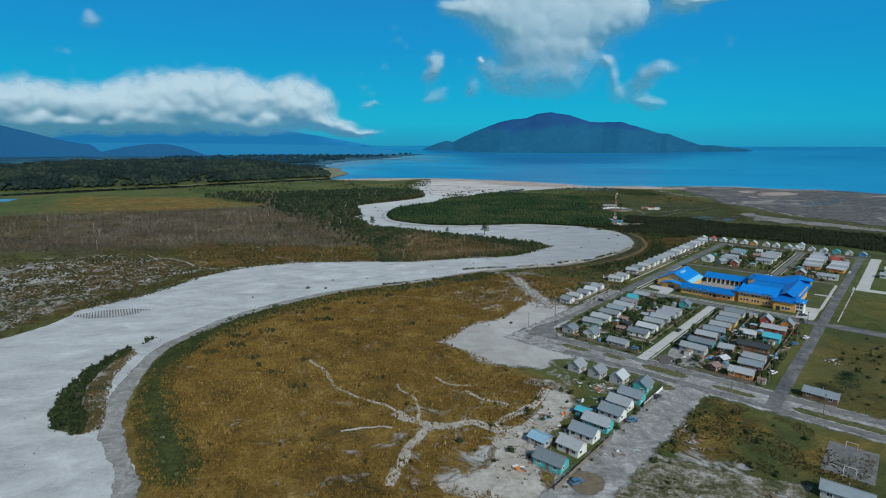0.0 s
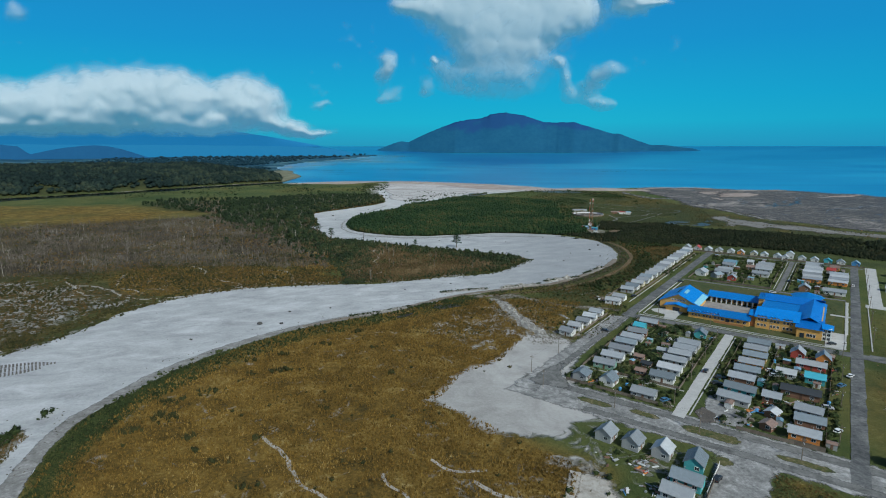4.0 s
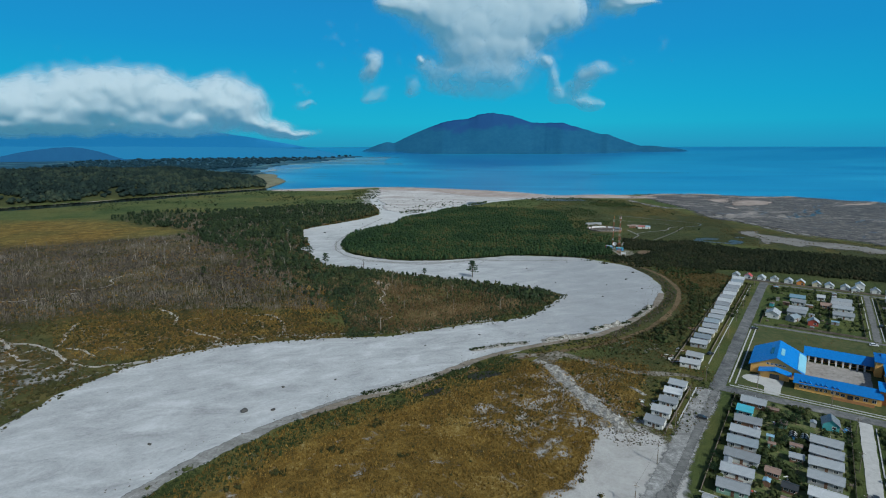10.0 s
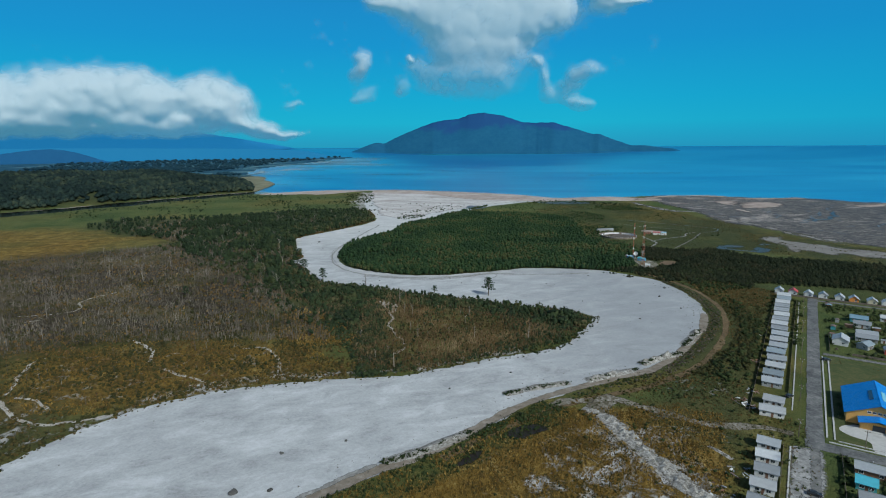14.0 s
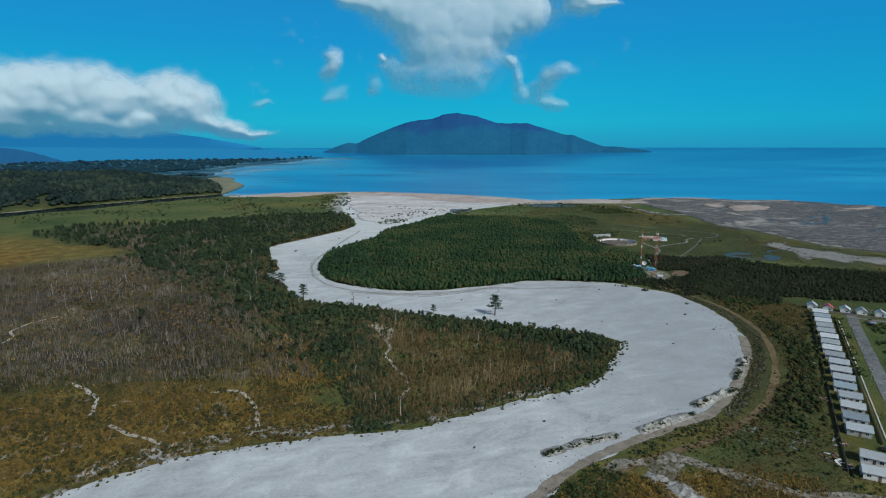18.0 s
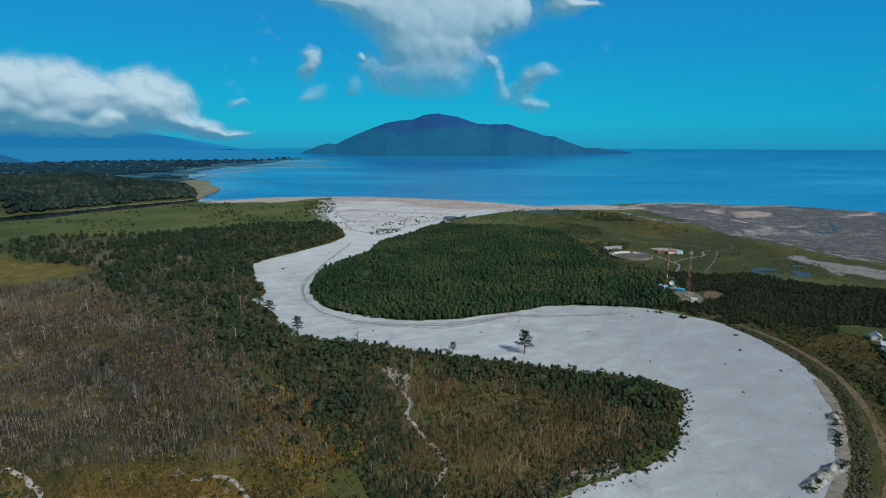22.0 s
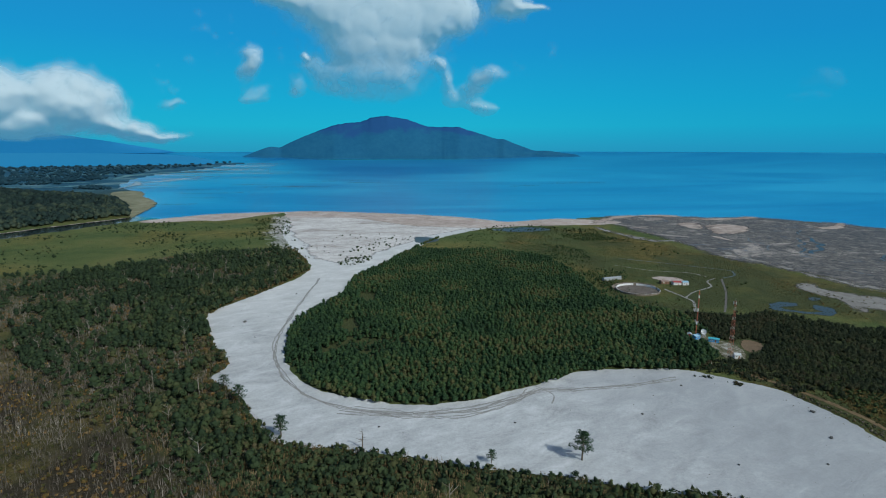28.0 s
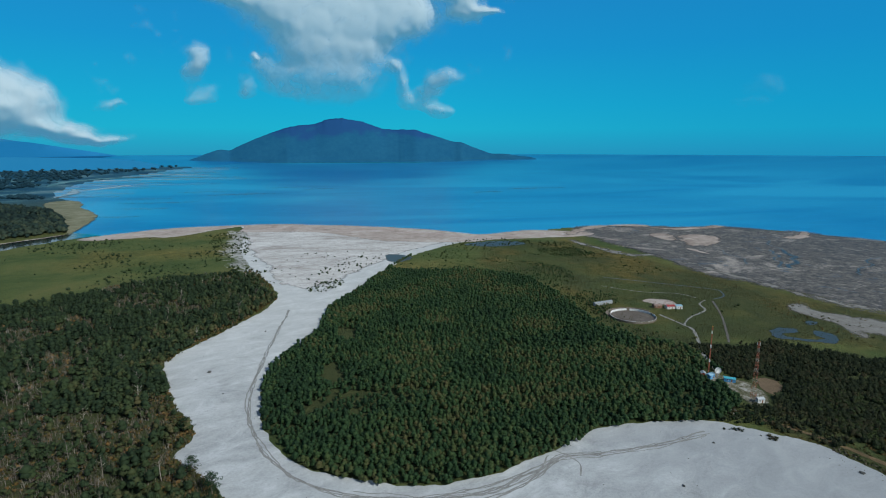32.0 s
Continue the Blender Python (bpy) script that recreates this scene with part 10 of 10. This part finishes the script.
# combed sand: rows of short dark strips laid flat
for k in range(27):
    f = k / 26
    x0_, y0_ = -258 + 31 * f, 244 + 20 * f
    wide_ = 0.35 + 1.0 * math.sin(math.pi * min(1.0, f * 1.05)) ** 0.7
    for g_ in (-1, 0, 1):
        if wide_ < 0.8 and g_ == 1:
            continue
        mx_, my_ = x0_ + 4.6 * wide_ * (g_ * 0.9) * 0.68, y0_ - 4.6 * wide_ * (g_ * 0.9) * 0.73
        strip("ripple_mark", [(mx_ - 1.35 * wide_, my_ + 1.3 * wide_), (mx_ + 0.1 * math.sin(5 * k), my_), (mx_ + 1.25 * wide_, my_ - 1.4 * wide_)], 0.5, 0.03, MUDDY, "dark ripple hollow in the combed sand", "ripple", 0.22)
# gravel and driftwood strewn on the sand
P_ = np.vstack([along(BANK_NEAR[3:14], 16, 2.0, 8), along(BANK_NEAR[12:21], 12, 2.4, 6), along(BANK_FAR[4:18], 10, 3.0, -2)])
P_ = np.vstack([P_, fill(RIVER, 9.0, 3, lambda x, y: np.clip(2.2 * vnoise(x, y, 40, 95) - 0.9, 0.02, 0.7) * (y < 900))])
PEBBLES = []
for k in range(5):
    PEBBLES.append(core((0, 0, 0.1), (0.5, 0.4, 0.3), RNG))
P_[:, 2] = 0.0
ok_ = vnoise(P_[:, 0], P_[:, 1], 10, 96) > 0.42
P_ = P_[ok_]
scatter("gravel", PEBBLES, P_, 0.25 + 0.55 * RNG.random(len(P_)) ** 2, RNG.random(len(P_)) * 0.7, TWIG, "scattered dark stones and driftwood on the sand", "gravel")


def shed(a, b, turn, w, d, wall, roof, label):
    ob = empty("shed", tpose(a, b, 0, turn))
    tagged(ob, label, "shed", "garden sheds")
    child("wall", shared(("shed_wall", w, d, wall), lambda: gable_body(w, d, 1.9, 0.35), WALLS[wall]), ob)
    child("roof", shared(("shed_roof", w, d, roof), lambda: gable_roof(w, d, 1.9, 0.35, 0.15, 0.06), ROOFS[roof]), ob)
    child("door", shared(("shed_door",), lambda: boxed(-0.4, 0.4, -0.05, 0.01, 0, 1.75), WOODDOOR), ob, pose(0, -d / 2, 0.02))


def woodpile(a, b, turn):
    ob = empty("woodpile", tpose(a, b, 0, turn))
    tagged(ob, "stacked firewood beside a house", "woodpile", "woodpiles")
    for r_ in range(3):
        for c_ in range(6 - r_):
            child("log", shared(("log",), log_shape, WOOD), ob, pose(c_ * 0.34 + r_ * 0.17, 0, 0.16 + r_ * 0.28))


def log_shape():
    bm = bmesh.new()
    tube(bm, (0, -0.6, 0), (0, 0.6, 0), 0.16, 0.15, 6)
    return bm


def water_tank(a, b):
    ob = empty("water_tank", tpose(a, b))
    tagged(ob, "small blue plastic water tank beside a house", "water tank", "water tanks")
    bm = bmesh.new()
    tube(bm, (0, 0, 0), (0, 0, 1.3), 0.6, 0.6, 12)
    tube(bm, (0, 0, 1.3), (0, 0, 1.55), 0.6, 0.25, 12)
    part("tank", bm, WALLS["blue"], ob)
    bm = bmesh.new()
    tube(bm, (0, 0, 1.55), (0, 0, 1.65), 0.22, 0.22, 10)
    part("lid", bm, CARPAINT["black"], ob)


rs = random.Random(21)
count = 0
while count < 70:
    a_ = rs.uniform(5, 98)
    u_ = rs.random()
    b_ = rs.uniform(-117, -17) if u_ < 0.62 else rs.uniform(109, 213)
    if min(max(abs(a_ - h_[0]) - h_[2] / 2, abs(b_ - h_[1]) - h_[3] / 2) for h_ in HOUSES) < 2.2 or 46 < a_ < 57 or (b_ > 0 and 57 < a_ < 68):
        continue
    count += 1
    HOUSES.append((a_, b_, 3, 2.5))
    if count % 5 == 4:
        woodpile(a_, b_, rs.choice((0, 90)))
    elif count % 9 == 2:
        water_tank(a_, b_)
    else:
        w_, d_ = rs.choice(((3.0, 2.5), (2.5, 2.0), (4.0, 2.5)))
        wl_, rf_ = rs.choice(("brown", "grey", "brown", "white", "teal", "green")), rs.choice(("rust", "zinc", "pale", "rust", "sky"))
        shed(a_, b_, rs.choice((0, 90)) + rs.uniform(-6, 6), w_, d_, wl_, rf_, f"small {wl_} board garden shed with a {roof_words[rf_]} roof")


def goal(a, b, turn):
    ob = empty("goal_frame", tpose(a, b, 0.05, turn))
    tagged(ob, "white steel goal frame on the old court", "goal", "goal frames")
    for x in (-1.5, 1.5):
        bm = bmesh.new()
        tube(bm, (x, 0, 0), (x, 0, 2.2), 0.06, 0.06, 6)
        part("post", bm, TRIM, ob)
        bm = bmesh.new()
        tube(bm, (x, 0, 2.15), (x, 1.1, 0), 0.04, 0.04, 5)
        part("stay", bm, TRIM, ob)
    bm = bmesh.new()
    tube(bm, (-1.5, 0, 2.2), (1.5, 0, 2.2), 0.06, 0.06, 6)
    part("crossbar", bm, TRIM, ob)


goal(130, -151, 0)
goal(131, -168, 180)

# clutter in the yards
rh = random.Random(5)
count = 0
while count < 34:
    a_ = rh.uniform(58, 97) if count < 20 else rh.uniform(6, 46)
    b_ = rh.uniform(-116, -20) if count % 4 else rh.uniform(110, 212)
    if count > 26:
        a_, b_ = rh.uniform(46, 58), rh.uniform(-230, -150)
    if min(max(abs(a_ - h_[0]) - h_[2] / 2, abs(b_ - h_[1]) - h_[3] / 2) for h_ in HOUSES) < 1.6 or (48 < a_ < 56 and b_ > -125) or (b_ > 0 and 57 < a_ < 68):
        count += 0.02
        continue
    count = int(count) + 1
    heap(*tp(a_, b_), rh.uniform(1.6, 3.2), rh.randrange(6, 11), 300 + count, "cluttered pile of boards, sheets and junk in a yard", SCRAP + [WALLS["orange"], WALLS["blue"], WALLS["red"]], 0.6)

# stones of the outer bank
P_ = np.vstack([along(BANK_NEAR[13:21], 6, 1.1, -4.5), along(BANK_NEAR[15:20], 5, 1.3, -4.0)])
P_[:, 2] = 0.05
scatter("bank_stones", PEBBLES, P_, 0.6 + 1.0 * RNG.random(len(P_)) ** 2, RNG.random(len(P_)) * 0.55, TWIG, "dark stones armouring the outer river bank", "stones")
P_ = np.vstack([along(BANK_FAR[0:5], 5, 1.6, 0.5), along(BANK_WEST[17:], 4, 2.0, 0.5)])
scatter("bank_scrub", SHRUBS, P_, 0.4 + 0.8 * RNG.random(len(P_)), RNG.random(len(P_)) * 0.35, SHRUB, "dark bushes straggling onto the sand at the tip of the spit", "scrub")
P_ = fill(RUBBLE, 0.9, -2.0, lambda x, y: np.clip(2.6 * vnoise(x, y, 5, 142) - 0.5, 0.05, 0.9), fray=4)
P_[:, 2] = 0.0
scatter("rubble", PEBBLES, P_, 0.3 + 0.9 * RNG.random(len(P_)) ** 2.5, 0.45 + 0.55 * RNG.random(len(P_)), TWIG, "broken pale stones strewn across the field", "stones")
